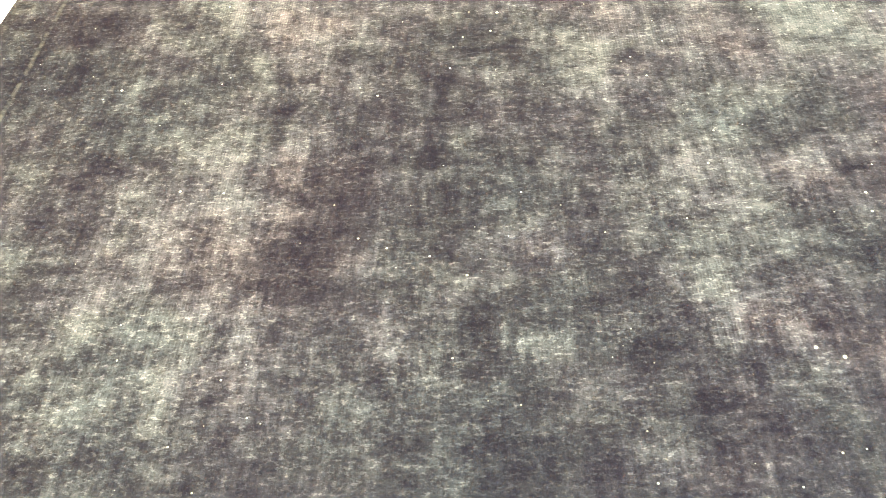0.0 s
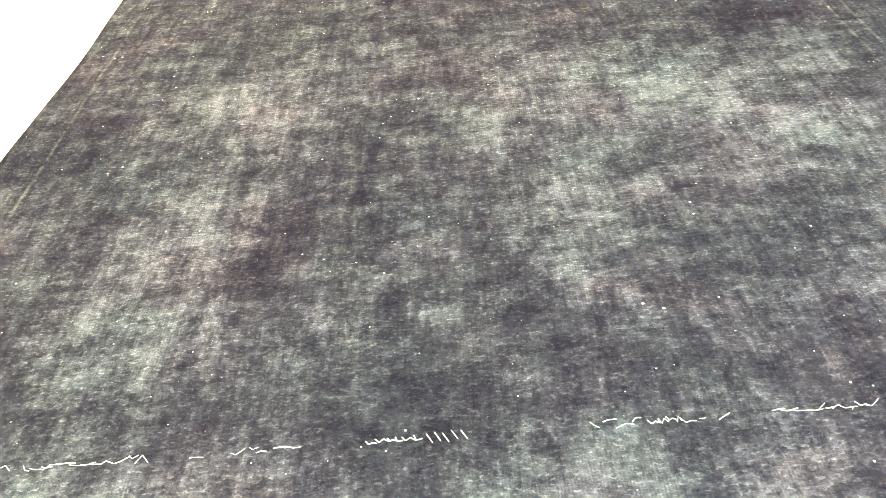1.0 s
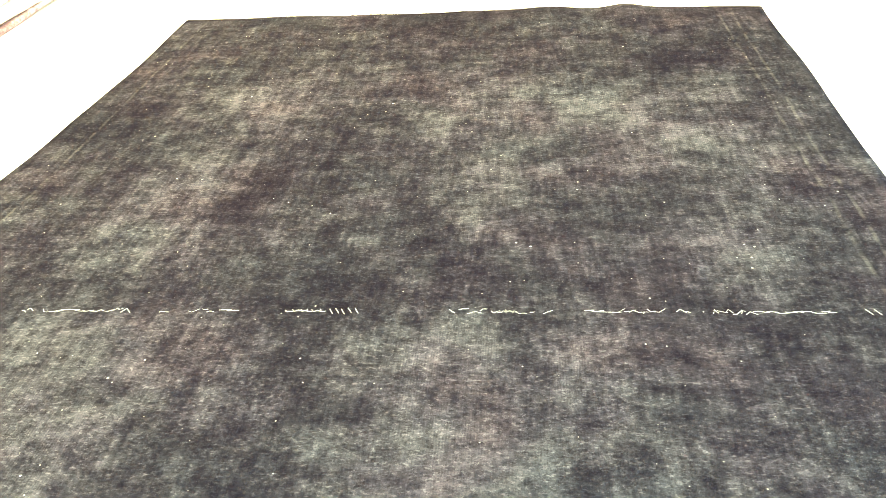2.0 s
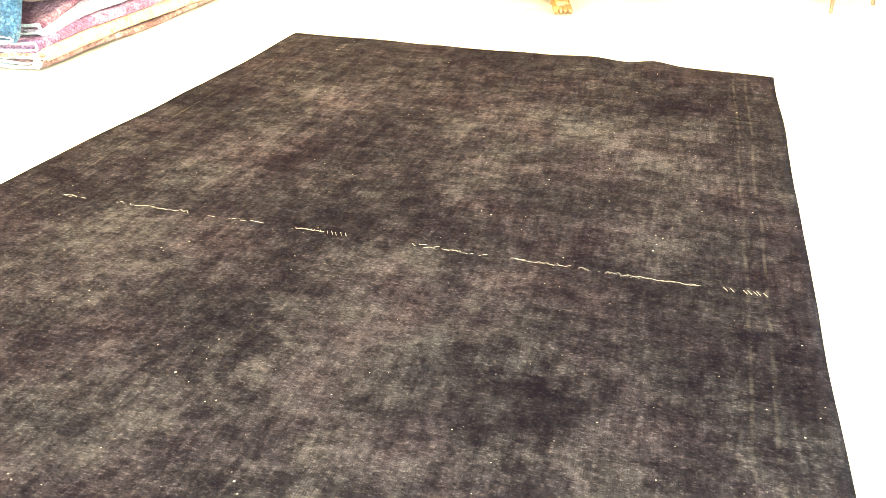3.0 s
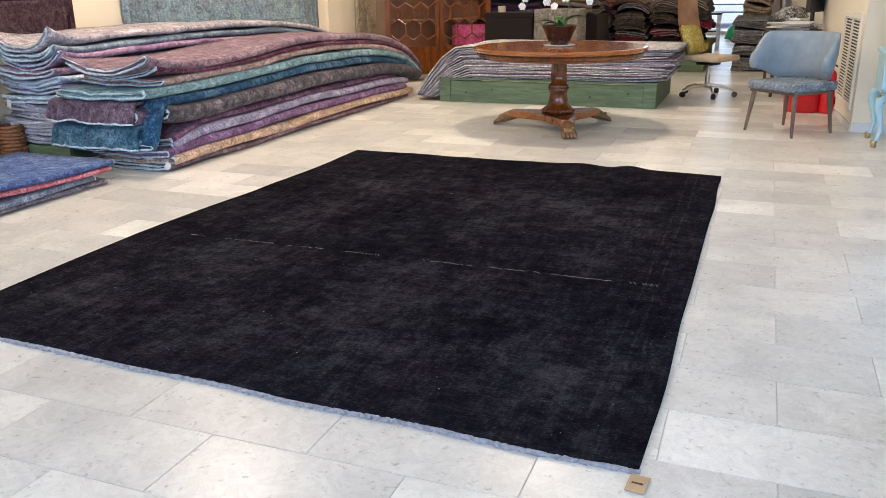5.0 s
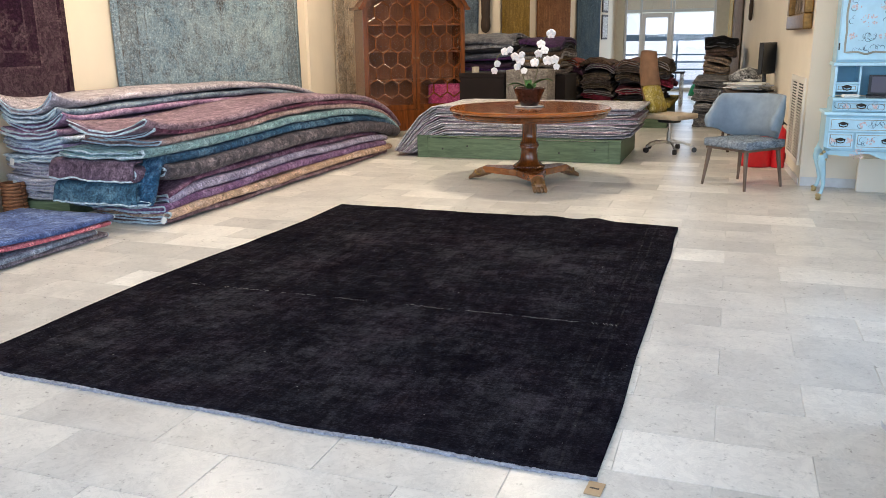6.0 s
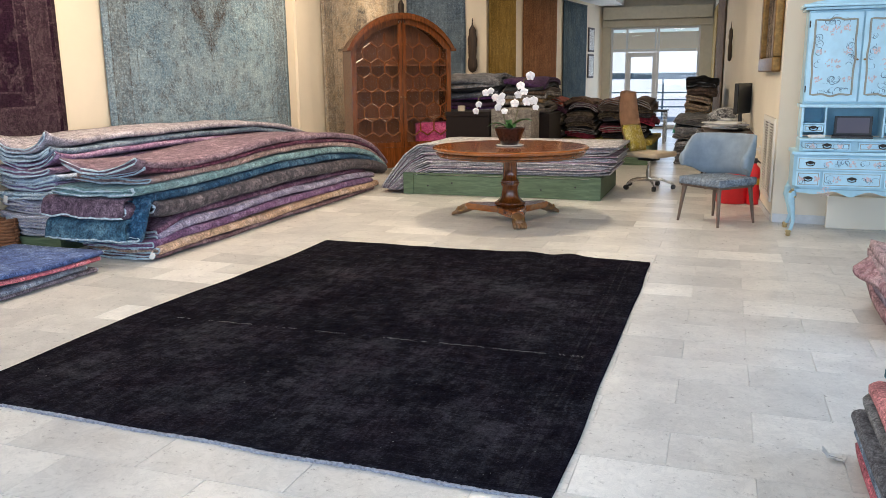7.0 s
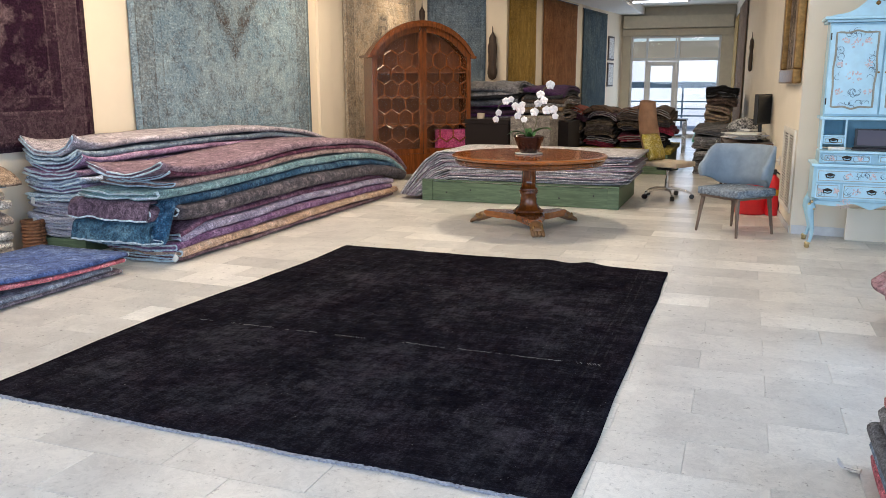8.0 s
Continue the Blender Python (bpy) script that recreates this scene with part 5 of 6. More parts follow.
petals(bm, -0.22, 0.432, 0.012, 0.05, random.Random(7), 30)
tagged(part("painted_spray", bm, FLOWER, sec), kind="stuff")
for sx in (-1, 1):
    for y, dy in ((0.03, -1), (0.44, 1)):
        pts = [(sx * (SW - 0.035), y, 0.47), (sx * (SW - 0.01), y + dy * 0.012, 0.40), (sx * (SW + 0.002), y + dy * 0.02, 0.34), (sx * (SW - 0.02), y + dy * 0.008, 0.24), (sx * (SW - 0.035), y, 0.14), (sx * (SW - 0.02), y + dy * 0.012, 0.065), (sx * (SW + 0.0), y + dy * 0.024, 0.045)]
        leg = part("leg", tube(pts, [0.04, 0.042, 0.036, 0.025, 0.017, 0.016, 0.02], 10), BLUE_PAINT, sec, "pale blue cabriole leg", smooth=True)
        bm = lathe([(0.018, 0.0), (0.024, 0.012), (0.02, 0.03), (0.028, 0.04), (0.024, 0.052), (0.012, 0.06)], 12, at=(sx * SW, y + dy * 0.024, 0.0))
        part("gilt_foot", bm, BRASS, leg, "gilt metal foot", smooth=True)
        bm = bmesh.new()
        for k in range(6):
            bmesh.ops.create_icosphere(bm, subdivisions=1, radius=0.016, matrix=Matrix.Translation((sx * (SW - 0.01) - 0.02 * math.sin(k * 1.7), y + dy * 0.035, 0.44 - 0.022 * k)))
        part("gilt_mount", bm, BRASS, leg, "gilt leaf mount", smooth=True)
# open writing flap and its small drawers
part("flap_case", box(-SW + 0.04, SW - 0.04, 0.03, 0.46, 0.797, 0.895, 0.004), BLUE_PAINT, sec)
part("writing_flap", box(-SW + 0.035, SW - 0.035, -0.02, 0.30, 0.897, 0.917, 0.005), BLUE_LIGHT, sec, "open writing flap")
f1 = drawer(-SW + 0.07, -0.03, 0.81, 0.885, 0.03)
decorate(f1, 0.013, [(-0.35, 0.847, 0.018), (-0.12, 0.847, 0.018)], [(-0.35, 0.847, 0.06, 0.012, 5), (-0.12, 0.847, 0.05, 0.012, 5)], 8)
f2 = drawer(0.03, SW - 0.07, 0.81, 0.885, 0.03)
decorate(f2, 0.013, [(0.12, 0.847, 0.018), (0.35, 0.847, 0.018)], [(0.3, 0.847, 0.1, 0.012, 8)], 9)
HW = 0.455
for sx in (-1, 1):
    part("hutch_side", box(sx * HW - (0.022 if sx > 0 else 0), sx * HW + (0.022 if sx < 0 else 0), 0.14, 0.47, 0.919, 1.19, 0.003), BLUE_LIGHT, sec)
part("hutch_back", box(-HW + 0.022, HW - 0.022, 0.44, 0.465, 0.919, 1.19), INNER, sec)
part("pigeonhole_divider", box(-HW + 0.205, -HW + 0.22, 0.17, 0.44, 0.92, 1.19), BLUE_LIGHT, sec)
part("pigeonhole_divider", box(HW - 0.22, HW - 0.205, 0.17, 0.44, 0.92, 1.19), BLUE_LIGHT, sec)
for x0, x1 in ((-HW + 0.023, -HW + 0.204), (HW - 0.204, HW - 0.023)):
    part("pigeonhole_shelf", box(x0, x1, 0.17, 0.44, 1.035, 1.048), BLUE_LIGHT, sec)
    drawer(x0 + 0.004, x1 - 0.004, 0.965, 1.030, 0.185)
part("waist_moulding", box(-HW - 0.02, HW + 0.02, 0.115, 0.475, 1.192, 1.222, 0.008), BLUE_LIGHT, sec)
part("upper_case", box(-HW, HW, 0.16, 0.47, 1.224, 2.06, 0.004), BLUE_PAINT, sec)
for sx in (-1, 1):
    x0, x1 = sorted((sx * 0.008, sx * (HW - 0.012)))
    dr = part("door", box(x0, x1, 0.138, 0.158, 1.245, 2.04, 0.004), BLUE_LIGHT, sec, "pale blue door with painted flower panel")
    cxm, wv2, hv2 = (x0 + x1) / 2, (x1 - x0) / 2 - 0.035, 0.355
    ring = []
    for k in range(72):
        t = 2 * math.pi * k / 72
        u, v2 = math.cos(t), math.sin(t)
        sq = 1 / max(abs(u), abs(v2)) ** 0.86
        wob2 = 1 + 0.022 * math.cos(8 * t)
        ring.append((cxm + wv2 * u * sq * wob2 * 0.96, 0.134, 1.642 + hv2 * v2 * sq * wob2 * 0.96))
    part("panel_moulding", tube(ring + [ring[0]], 0.0085, 6), BLUE_LINE, dr, "grey gilt serpentine moulding")
    fl = [(cxm, 1.72 + 0.16, 0.045), (cxm - 0.09, 1.90, 0.03), (cxm + 0.09, 1.90, 0.03), (cxm - 0.11, 1.70, 0.03), (cxm + 0.11, 1.70, 0.03), (cxm, 1.58, 0.055), (cxm - 0.12, 1.45, 0.028), (cxm + 0.12, 1.45, 0.028)]
    sc = [(cxm, 1.96, 0.12, 0.02, 10), (cxm - 0.13, 1.70, 0.015, 0.14, 10), (cxm + 0.13, 1.70, 0.015, 0.14, 10), (cxm, 1.43, 0.05, 0.05, 8), (cxm, 1.335, 0.12, 0.015, 10)]
    decorate(dr, 0.136, fl, sc, 20 + sx)
    for z in (1.36, 1.94):
        part("hinge", box(sx * (HW - 0.012) - 0.004, sx * (HW - 0.012) + 0.006, 0.134, 0.15, z - 0.03, z + 0.03), IRON, dr)
    part("knob", tube([(sx * 0.03, 0.138, 1.62), (sx * 0.03, 0.115, 1.62)], 0.009, 10), GOLD, dr)
part("cornice", box(-HW - 0.035, HW + 0.035, 0.10, 0.475, 2.062, 2.085, 0.006), BLUE_PAINT, sec)
part("cornice_lip", box(-HW - 0.055, HW + 0.055, 0.08, 0.475, 2.087, 2.115, 0.010), BLUE_LIGHT, sec)
ped = [(-HW - 0.02, 2.116)] + [(-HW + 0.05 + 0.27 * k / 8, 2.135 + 0.17 * (k / 8) ** 2.2) for k in range(9)] + [(-0.06, 2.36), (0, 2.40), (0.06, 2.36)] + [(HW - 0.32 + 0.27 * k / 8, 2.135 + 0.17 * (1 - k / 8) ** 2.2) for k in range(9)] + [(HW + 0.02, 2.116)]
part("pediment", prism(ped, 0.12, 0.16), BLUE_LIGHT, sec, "swan neck pediment with gilt ornament")
bm = bmesh.new()
for k in range(9):
    bmesh.ops.create_icosphere(bm, subdivisions=1, radius=0.022, matrix=Matrix.Translation((0.09 * math.sin(k * 2.4), 0.115, 2.20 + 0.012 * k)))
part("gilt_ornament", bm, GOLD, sec, smooth=True)
SCREEN = glow("lit_screen", (0.36, 0.28, 0.46), 0.12)
laptop = thing("laptop", "open black laptop with a lilac screen on the writing flap", "laptop", (3.24, 4.60, 0.918), -8)
part("keyboard_base", box(-0.17, 0.17, -0.16, 0.07, 0.0, 0.018, 0.004), BLACK, laptop)
lid = part("lid", box(-0.16, 0.16, 0.071, 0.083, 0.016, 0.19, 0.003), BLACK, laptop)
part("screen", box(-0.135, 0.135, 0.0665, 0.0695, 0.035, 0.175), SCREEN, lid, "lit lilac screen")
mug = thing("glasses_case", "small clear plastic case lying on the writing flap", "case", (2.93, 4.50, 0.9175), 20)
part("shell", box(-0.07, 0.07, -0.03, 0.03, 0.0, 0.028, 0.01), WHITE_COTTON, mug, smooth=True)


# ---- glazed back door and what lies outside ----
ALU = plain("white_aluminium", (0.70, 0.70, 0.68), 0.4, vary=0.05)
SHUTTER = plain("beige_shutter_box", (0.55, 0.50, 0.38), 0.5, vary=0.06)
YN, XA, XB = 20.3, -1.32, 1.74
wall("wall_north", (XA - 0.2, YN), (XB + 0.2, YN), 0, CEIL, 0.2, SHUTTER, holes=[(0.45, 2.90, 0.0, 2.82)], label="end wall with a glazed door")
tagged(part("shutter_box", box(XA + 0.06, XB - 0.06, YN - 0.28, YN - 0.003, 3.02, 3.36, 0.02), SHUTTER), "beige roller shutter box over the glazed door", "shutter box")
tagged(part("trim", box(XA + 0.02, XB - 0.04, YN - 0.12, YN - 0.003, 2.83, 3.0, 0.01), SHUTTER), "beige lintel board over the door", "trim", kind="structure")
win = thing("window_1", "white aluminium glazing with a central door", "window", (0.155, YN + 0.06, 0), kind="structure")
WX = 1.22
for x in (-WX + 0.03, -0.77, 0.10, WX - 0.03):
    part("mullion", box(x - 0.03, x + 0.03, 0, 0.06, 0.0, 2.82, 0.004), ALU, win)
part("mullion", box(0.0, 0.045, 0.002, 0.055, 2.22, 2.82, 0.004), ALU, win)
part("transom", box(-WX + 0.062, WX - 0.062, 0.004, 0.056, 2.14, 2.22, 0.004), ALU, win)
part("head_rail", box(-WX + 0.062, WX - 0.062, 0.004, 0.056, 2.765, 2.82, 0.004), ALU, win)
part("sill_rail", box(-WX + 0.062, WX - 0.062, 0.004, 0.056, 0.0, 0.09, 0.004), ALU, win)
for x0, x1, z0, z1 in ((-WX + 0.06, -0.80, 0.09, 2.14), (-0.64, -0.04, 0.2, 2.0), (0.13, WX - 0.06, 0.09, 2.14), (-WX + 0.06, 0.0, 2.22, 2.765), (0.045, WX - 0.06, 2.22, 2.765)):
    p = part("pane", box(x0, x1, 0.024, 0.030, z0, z1), GLASS, win)
    p.visible_shadow = False
leaf = thing("door_1", "white framed glass door closed in the end wall", "door", (0.155, YN + 0.05, 0), kind="structure")
for x0, x1, z0, z1 in ((-0.735, -0.64, 0.02, 2.12), (-0.04, 0.065, 0.02, 2.12), (-0.638, -0.042, 2.0, 2.12), (-0.638, -0.042, 0.02, 0.2)):
    part("door_frame", box(x0, x1, 0, 0.05, z0, z1, 0.004), ALU, leaf)
part("door_handle", tube([(-0.01, -0.005, 1.02), (-0.01, -0.05, 1.02), (-0.12, -0.05, 1.02)], 0.010, 8), CHROME, leaf)
PAVING = plain("pale_terrace_paving", (0.74, 0.73, 0.70), 0.8)
STUCCO = plaster("ochre_stucco", (0.78, 0.66, 0.46))
BLUE_STEEL = plain("blue_grey_steel", (0.20, 0.28, 0.34), 0.5)
tagged(part("ground", box(-60, 60, 20.92, 160, -0.3, -0.05), PAVING), "pale paved ground outside the back door", "ground", kind="structure")
canopy = thing("canopy", "white flat canopy on posts outside the glazed door", "canopy", (0, 0, 0))
part("canopy_roof", box(-4, 4, 22.6, 26.0, 3.05, 3.15), ALU, canopy)
part("canopy_beam", box(-4, 4, 25.9, 26.1, 2.35, 2.94), STUCCO, canopy)
for x in (-2.2, 2.6):
    part("canopy_post", box(x - 0.12, x + 0.12, 25.9, 26.1, -0.05, 2.34), BLUE_STEEL, canopy)
rail = thing("railing", "blue grey steel railing on the terrace", "railing", (0, 26.6, 0))
for z in (0.35, 0.6, 0.85, 1.35):
    part("rail_bar", box(-6, 6, -0.02, 0.02, z, z + (0.22 if z > 1 else 0.05)), BLUE_STEEL, rail)
for x in (-4, -2, 0, 2, 4):
    part("rail_post", box(x - 0.03, x + 0.03, 0.021, 0.06, -0.05, 1.6), BLUE_STEEL, rail)
house = thing("house", "far pale rendered house across the street", "house", (0, 60, 0))
part("house_wall", box(-30, 30, 0, 8, -0.05, 3.2), plaster("white_render", (0.80, 0.79, 0.76)), house)

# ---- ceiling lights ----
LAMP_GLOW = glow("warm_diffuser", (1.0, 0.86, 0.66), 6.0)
TUBE_GLOW = glow("fluorescent_tube", (1.0, 0.95, 0.85), 7.0)
# every lamp gets a fixture, also the two that are added fill
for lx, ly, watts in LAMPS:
    lamp = thing("ceiling_light", "square white flush ceiling light, its place assumed", "ceiling light", (lx, ly, CEIL), 0, "ceiling lights")
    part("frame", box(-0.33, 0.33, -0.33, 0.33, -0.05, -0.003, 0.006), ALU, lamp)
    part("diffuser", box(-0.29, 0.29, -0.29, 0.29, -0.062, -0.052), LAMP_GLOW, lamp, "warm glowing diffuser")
strip = thing("strip_light", "long white fluorescent strip light under the ceiling", "ceiling light", (0.05, 16.6, 3.40), 0)
part("housing", box(-0.85, 0.85, -0.09, 0.09, 0.03, 0.10, 0.01), ALU, strip)
part("tube", tube([(-0.62, 0, 0.01), (0.62, 0, 0.01)], 0.02, 10), TUBE_GLOW, strip)
for x in (-0.66, 0.66):
    part("end_cap", box(x - 0.03, x + 0.03, -0.04, 0.04, -0.015, 0.03, 0.005), ALU, strip)
    part("hanger", tube([(x, 0, 0.10), (x, 0, 0.218)], 0.006, 6), CHROME, strip)

# ---- things on the passage wall ----
(rx0, ry0), (rx1, ry1) = RIGHT_WALL
WALL_TURN = math.degrees(math.atan2(ry0 - ry1, rx0 - rx1))


def on_east_back(y, off=0.0):
    return (rx0 + (rx1 - rx0) * (y - ry0) / (ry1 - ry0) - off, y)


OLD = carpet("old_canvas", (0.10, 0.08, 0.06), (0.26, 0.21, 0.15), (0.05, 0.04, 0.04), 76, 0.8, 0.5, 0.0)
VENT = plain("white_grille_paint", (0.74, 0.72, 0.66), 0.45, vary=0.04)
SLOT = plain("dark_duct", (0.05, 0.05, 0.05), 0.8)


def frame_on(ob, y, z):
    x, yy = on_east_back(y)
    ob.matrix_basis = Matrix.Translation((x, yy, z)) @ Matrix.Rotation(radians(WALL_TURN), 4, "Z")


# local x runs towards the camera along the wall, local -y stands off the wall
pic = tagged(new("painting"), "dark old painting in a wide gilt frame", "painting")
frame_on(pic, 5.92, 2.25)
for x0, x1, z0, z1 in ((-0.68, 0.68, -0.73, -0.58), (-0.68, 0.68, 0.58, 0.73), (-0.68, -0.53, -0.58, 0.58), (0.53, 0.68, -0.58, 0.58)):
    part("frame_rail", box(x0, x1, -0.09, -0.005, z0, z1, 0.02, 3), GOLD, pic, "carved gilt frame rail", smooth=True)
part("canvas", box(-0.53, 0.53, -0.03, -0.01, -0.58, 0.58), OLD, pic)
vent = tagged(new("air_grille"), "tall white louvred air grille set in the wall", "air grille")
frame_on(vent, 5.76, 0.62)
part("backing", box(-0.44, 0.44, -0.006, -0.001, -0.38, 0.38), SLOT, vent)
for x0, x1, z0, z1 in ((-0.50, 0.50, 0.38, 0.43), (-0.50, 0.50, -0.43, -0.38), (-0.50, -0.44, -0.38, 0.38), (0.44, 0.50, -0.38, 0.38), (-0.02, 0.02, -0.38, 0.38)):
    part("frame", box(x0, x1, -0.022, -0.001, z0, z1, 0.003), VENT, vent)
for k in range(26):
    z = -0.365 + 0.0292 * k
    bm = box(-0.435, 0.435, -0.016, -0.008, z, z + 0.011)
    part("slat", bm, VENT, vent)
sw = tagged(new("wall_switch"), "white wall switch with a plug", "switch")
frame_on(sw, 6.6, 0.62)
part("plate", box(-0.05, 0.05, -0.014, -0.001, -0.05, 0.05, 0.004), ALU, sw)
part("plug", tube([(0, -0.014, 0), (0, -0.06, 0)], 0.016, 8), ALU, sw)
skirt = tagged(new("baseboard"), "pale marble skirting along the ivory wall", "skirting", kind="structure")
frame_on(skirt, 8.65, 0)
part("board", box(-3.5, 3.48, -0.012, -0.001, 0.0, 0.07, 0.002), SKIRT, skirt)
sk = tagged(part("baseboard", box(0.0, 3.3, -0.014, -0.001, 0.0, 0.09, 0.002), SKIRT), "pale marble skirting behind the secretary desk", "skirting", kind="structure")
sk.matrix_basis = pose(2.64, 5.15, 0, 0, 0, math.degrees(math.atan2(4.92 - 5.15, 6.2 - 2.633)))
step = tagged(part("plinth", box(3.12, 5.9, 4.93, 4.99, 0.0, 0.32, 0.006), PIER), "low ivory plinth under the wall", "plinth", kind="structure")
CARVED = wood("dark_carved_wood", (0.025, 0.015, 0.010), (0.10, 0.06, 0.035), 0.6, coat=0.0)


def carving(p, turn, z, h, seed):
    ob = thing("wall_carving", "narrow dark carved wooden ornament hung on the wall", "carving", (p[0], p[1], z), turn, "carved wall ornaments")
    r2 = random.Random(seed)
    prof = [(0.0, -h / 2)] + [(h * (0.075 + 0.035 * r2.random()), -h / 2 + h * (k + 0.5) / 11) for k in range(10)] + [(h * 0.02, h / 2 - 0.04), (0.004, h / 2 + 0.10 * h)]
    bm = lathe(prof, 12)
    for v in bm.verts:
        v.co.y = v.co.y * 0.6 - h * 0.075
    part("body", bm, CARVED, ob, smooth=True)


carving((-2.62, 11.9), 0, 2.05, 0.95, 1)
carving((XL, 11.78), 90, 2.6, 0.9, 2)
carving(on_east_back(12.4), WALL_TURN, 2.05, 0.65, 3)
for zc in (1.75, 2.45):
    x, y = on_west_back(19.1)
    fp = thing("framed_print", "small black and white framed print on the wall", "picture", (x, y, zc), 83, "framed prints")
    part("frame", box(-0.27, 0.27, -0.03, -0.002, -0.32, 0.32, 0.004), CARVED, fp)
    part("print", box(-0.22, 0.22, -0.036, -0.031, -0.27, 0.27), carpet("ink_print", (0.55, 0.54, 0.50), (0.7, 0.7, 0.66), (0.06, 0.06, 0.06), 90, 1.6), fp)
hung_rug("ochre curtain rug hung beside the glazed door", on_east_back(19.9), on_east_back(18.2), 0.3, 3.2, (0.36, 0.24, 0.08), (0.44, 0.32, 0.14), (0.25, 0.15, 0.05), 68, False, 0.3)
hung_rug("grey brown rug hung on the passage wall", on_east_back(17.8), on_east_back(14.8), 0.3, 3.3, (0.16, 0.12, 0.09), (0.24, 0.19, 0.15), (0.09, 0.07, 0.06), 69, False, 0.4)

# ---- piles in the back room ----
# end binding dimmed in its colour for the back-room heaps
HEAP_BINDING = plain("dimmed_cotton_binding", (0.20, 0.19, 0.19), 0.9, vary=0.5, scale=25, grain=0.4)


def heap(words, cols, x0, x1, y0, y1, z0, each, seed, group, where, folds=3, along="y", ragged=0.05, droop=0.014):
    r2 = random.Random(seed)
    z = z0
    for i, (word, c) in enumerate(zip(words, cols)):
        # back-room heaps have a dimming put into their colours: 66 % past y = 5
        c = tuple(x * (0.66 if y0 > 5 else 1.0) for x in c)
        m = carpet("heap_%s_%d" % (word.replace(" ", "_").replace("-", "_"), seed + i), c, shade(c, 1.7), shade(c, 0.55), seed + i, 1.0, 0.45)
        a, b = (y0, y1) if along == "y" else (x0, x1)
        a, b = a + r2.uniform(0, ragged), b - r2.uniform(0, ragged)
        path = [(s, z + 0.012 * wave(s * 2, i, seed)) for s in np.linspace(a, b, 10)]
        w = (x1 - x0 if along == "y" else y1 - y0) - r2.uniform(0, ragged)
        origin = ((x0 + x1) / 2 + r2.uniform(-1, 1) * ragged * 0.4, 0, 0) if along == "y" else (0, (y0 + y1) / 2 + r2.uniform(-1, 1) * ragged * 0.4, 0)
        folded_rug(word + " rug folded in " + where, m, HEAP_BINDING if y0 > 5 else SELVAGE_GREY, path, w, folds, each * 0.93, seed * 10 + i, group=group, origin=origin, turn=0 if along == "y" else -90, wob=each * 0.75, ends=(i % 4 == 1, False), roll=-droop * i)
        z += each
    return z


bench = thing("platform", "low platform draped with a mustard yellow flat rug", "platform", (0, 0, 0))
part("frame", box(-1.15, 0.95, 10.3, 12.2, 0.004, 0.34, 0.01), GREEN_WOOD, bench)
MUSTARD = carpet("mustard_flatweave", (0.30, 0.24, 0.03), (0.40, 0.34, 0.10), (0.22, 0.16, 0.02), 92, 1.0)
part("cover", box(-1.20, 1.0, 10.24, 12.25, 0.342, 0.42, 0.02, 3), MUSTARD, bench, "mustard yellow flat rug", smooth=True)
DARKS = [(0.05, 0.045, 0.05), (0.035, 0.04, 0.055), (0.09, 0.07, 0.06), (0.20, 0.025, 0.05), (0.075, 0.03, 0.055), (0.11, 0.085, 0.06), (0.03, 0.03, 0.035), (0.13, 0.10, 0.07)]
DW = ["charcoal", "midnight blue", "taupe", "crimson", "aubergine", "brown", "black", "mocha"]
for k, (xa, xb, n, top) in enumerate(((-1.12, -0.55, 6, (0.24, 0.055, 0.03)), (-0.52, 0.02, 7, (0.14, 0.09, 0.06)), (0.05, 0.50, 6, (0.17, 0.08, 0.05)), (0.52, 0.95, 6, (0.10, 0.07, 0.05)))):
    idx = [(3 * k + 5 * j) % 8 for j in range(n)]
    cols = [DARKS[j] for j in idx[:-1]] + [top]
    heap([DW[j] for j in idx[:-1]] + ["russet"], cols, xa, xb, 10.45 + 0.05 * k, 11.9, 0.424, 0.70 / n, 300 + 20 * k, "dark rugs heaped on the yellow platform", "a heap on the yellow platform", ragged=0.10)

BROWN = plain("dark_brown_leather", (0.010, 0.005, 0.004), 0.95)
chest = thing("storage_chest", "dark brown leather chest behind the flat rugs", "chest", (-1.78, 9.05, 0))
part("body", box(-0.36, 0.36, -0.3, 0.3, 0.004, 0.88, 0.015), BROWN, chest)
part("lid", box(-0.37, 0.37, -0.31, 0.31, 0.882, 0.955, 0.015), BROWN, chest)
cup = thing("jar", "small cream jar standing on the dark chest", "jar", (-1.92, 8.9, 0.956))
part("body", lathe([(0.055, 0.0), (0.06, 0.01), (0.06, 0.085), (0.05, 0.09)], 20), BEIGE, cup)
crate = thing("storage_box", "grey beige cloth covered box behind the round table", "box", (-1.07, 9.1, 0))
part("body", box(-0.33, 0.33, -0.3, 0.3, 0.004, 1.0, 0.03, 3), carpet("grey_cloth", (0.21, 0.185, 0.155), (0.29, 0.26, 0.22), (0.16, 0.14, 0.12), 93), crate, smooth=True)
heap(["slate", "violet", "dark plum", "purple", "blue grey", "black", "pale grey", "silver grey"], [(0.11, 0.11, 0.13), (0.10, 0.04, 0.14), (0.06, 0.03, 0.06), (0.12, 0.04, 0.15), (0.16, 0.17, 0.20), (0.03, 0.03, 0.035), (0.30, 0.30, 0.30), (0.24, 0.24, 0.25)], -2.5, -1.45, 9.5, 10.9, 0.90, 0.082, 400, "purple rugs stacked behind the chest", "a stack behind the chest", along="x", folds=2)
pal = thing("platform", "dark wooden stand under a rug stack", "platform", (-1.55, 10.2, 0))
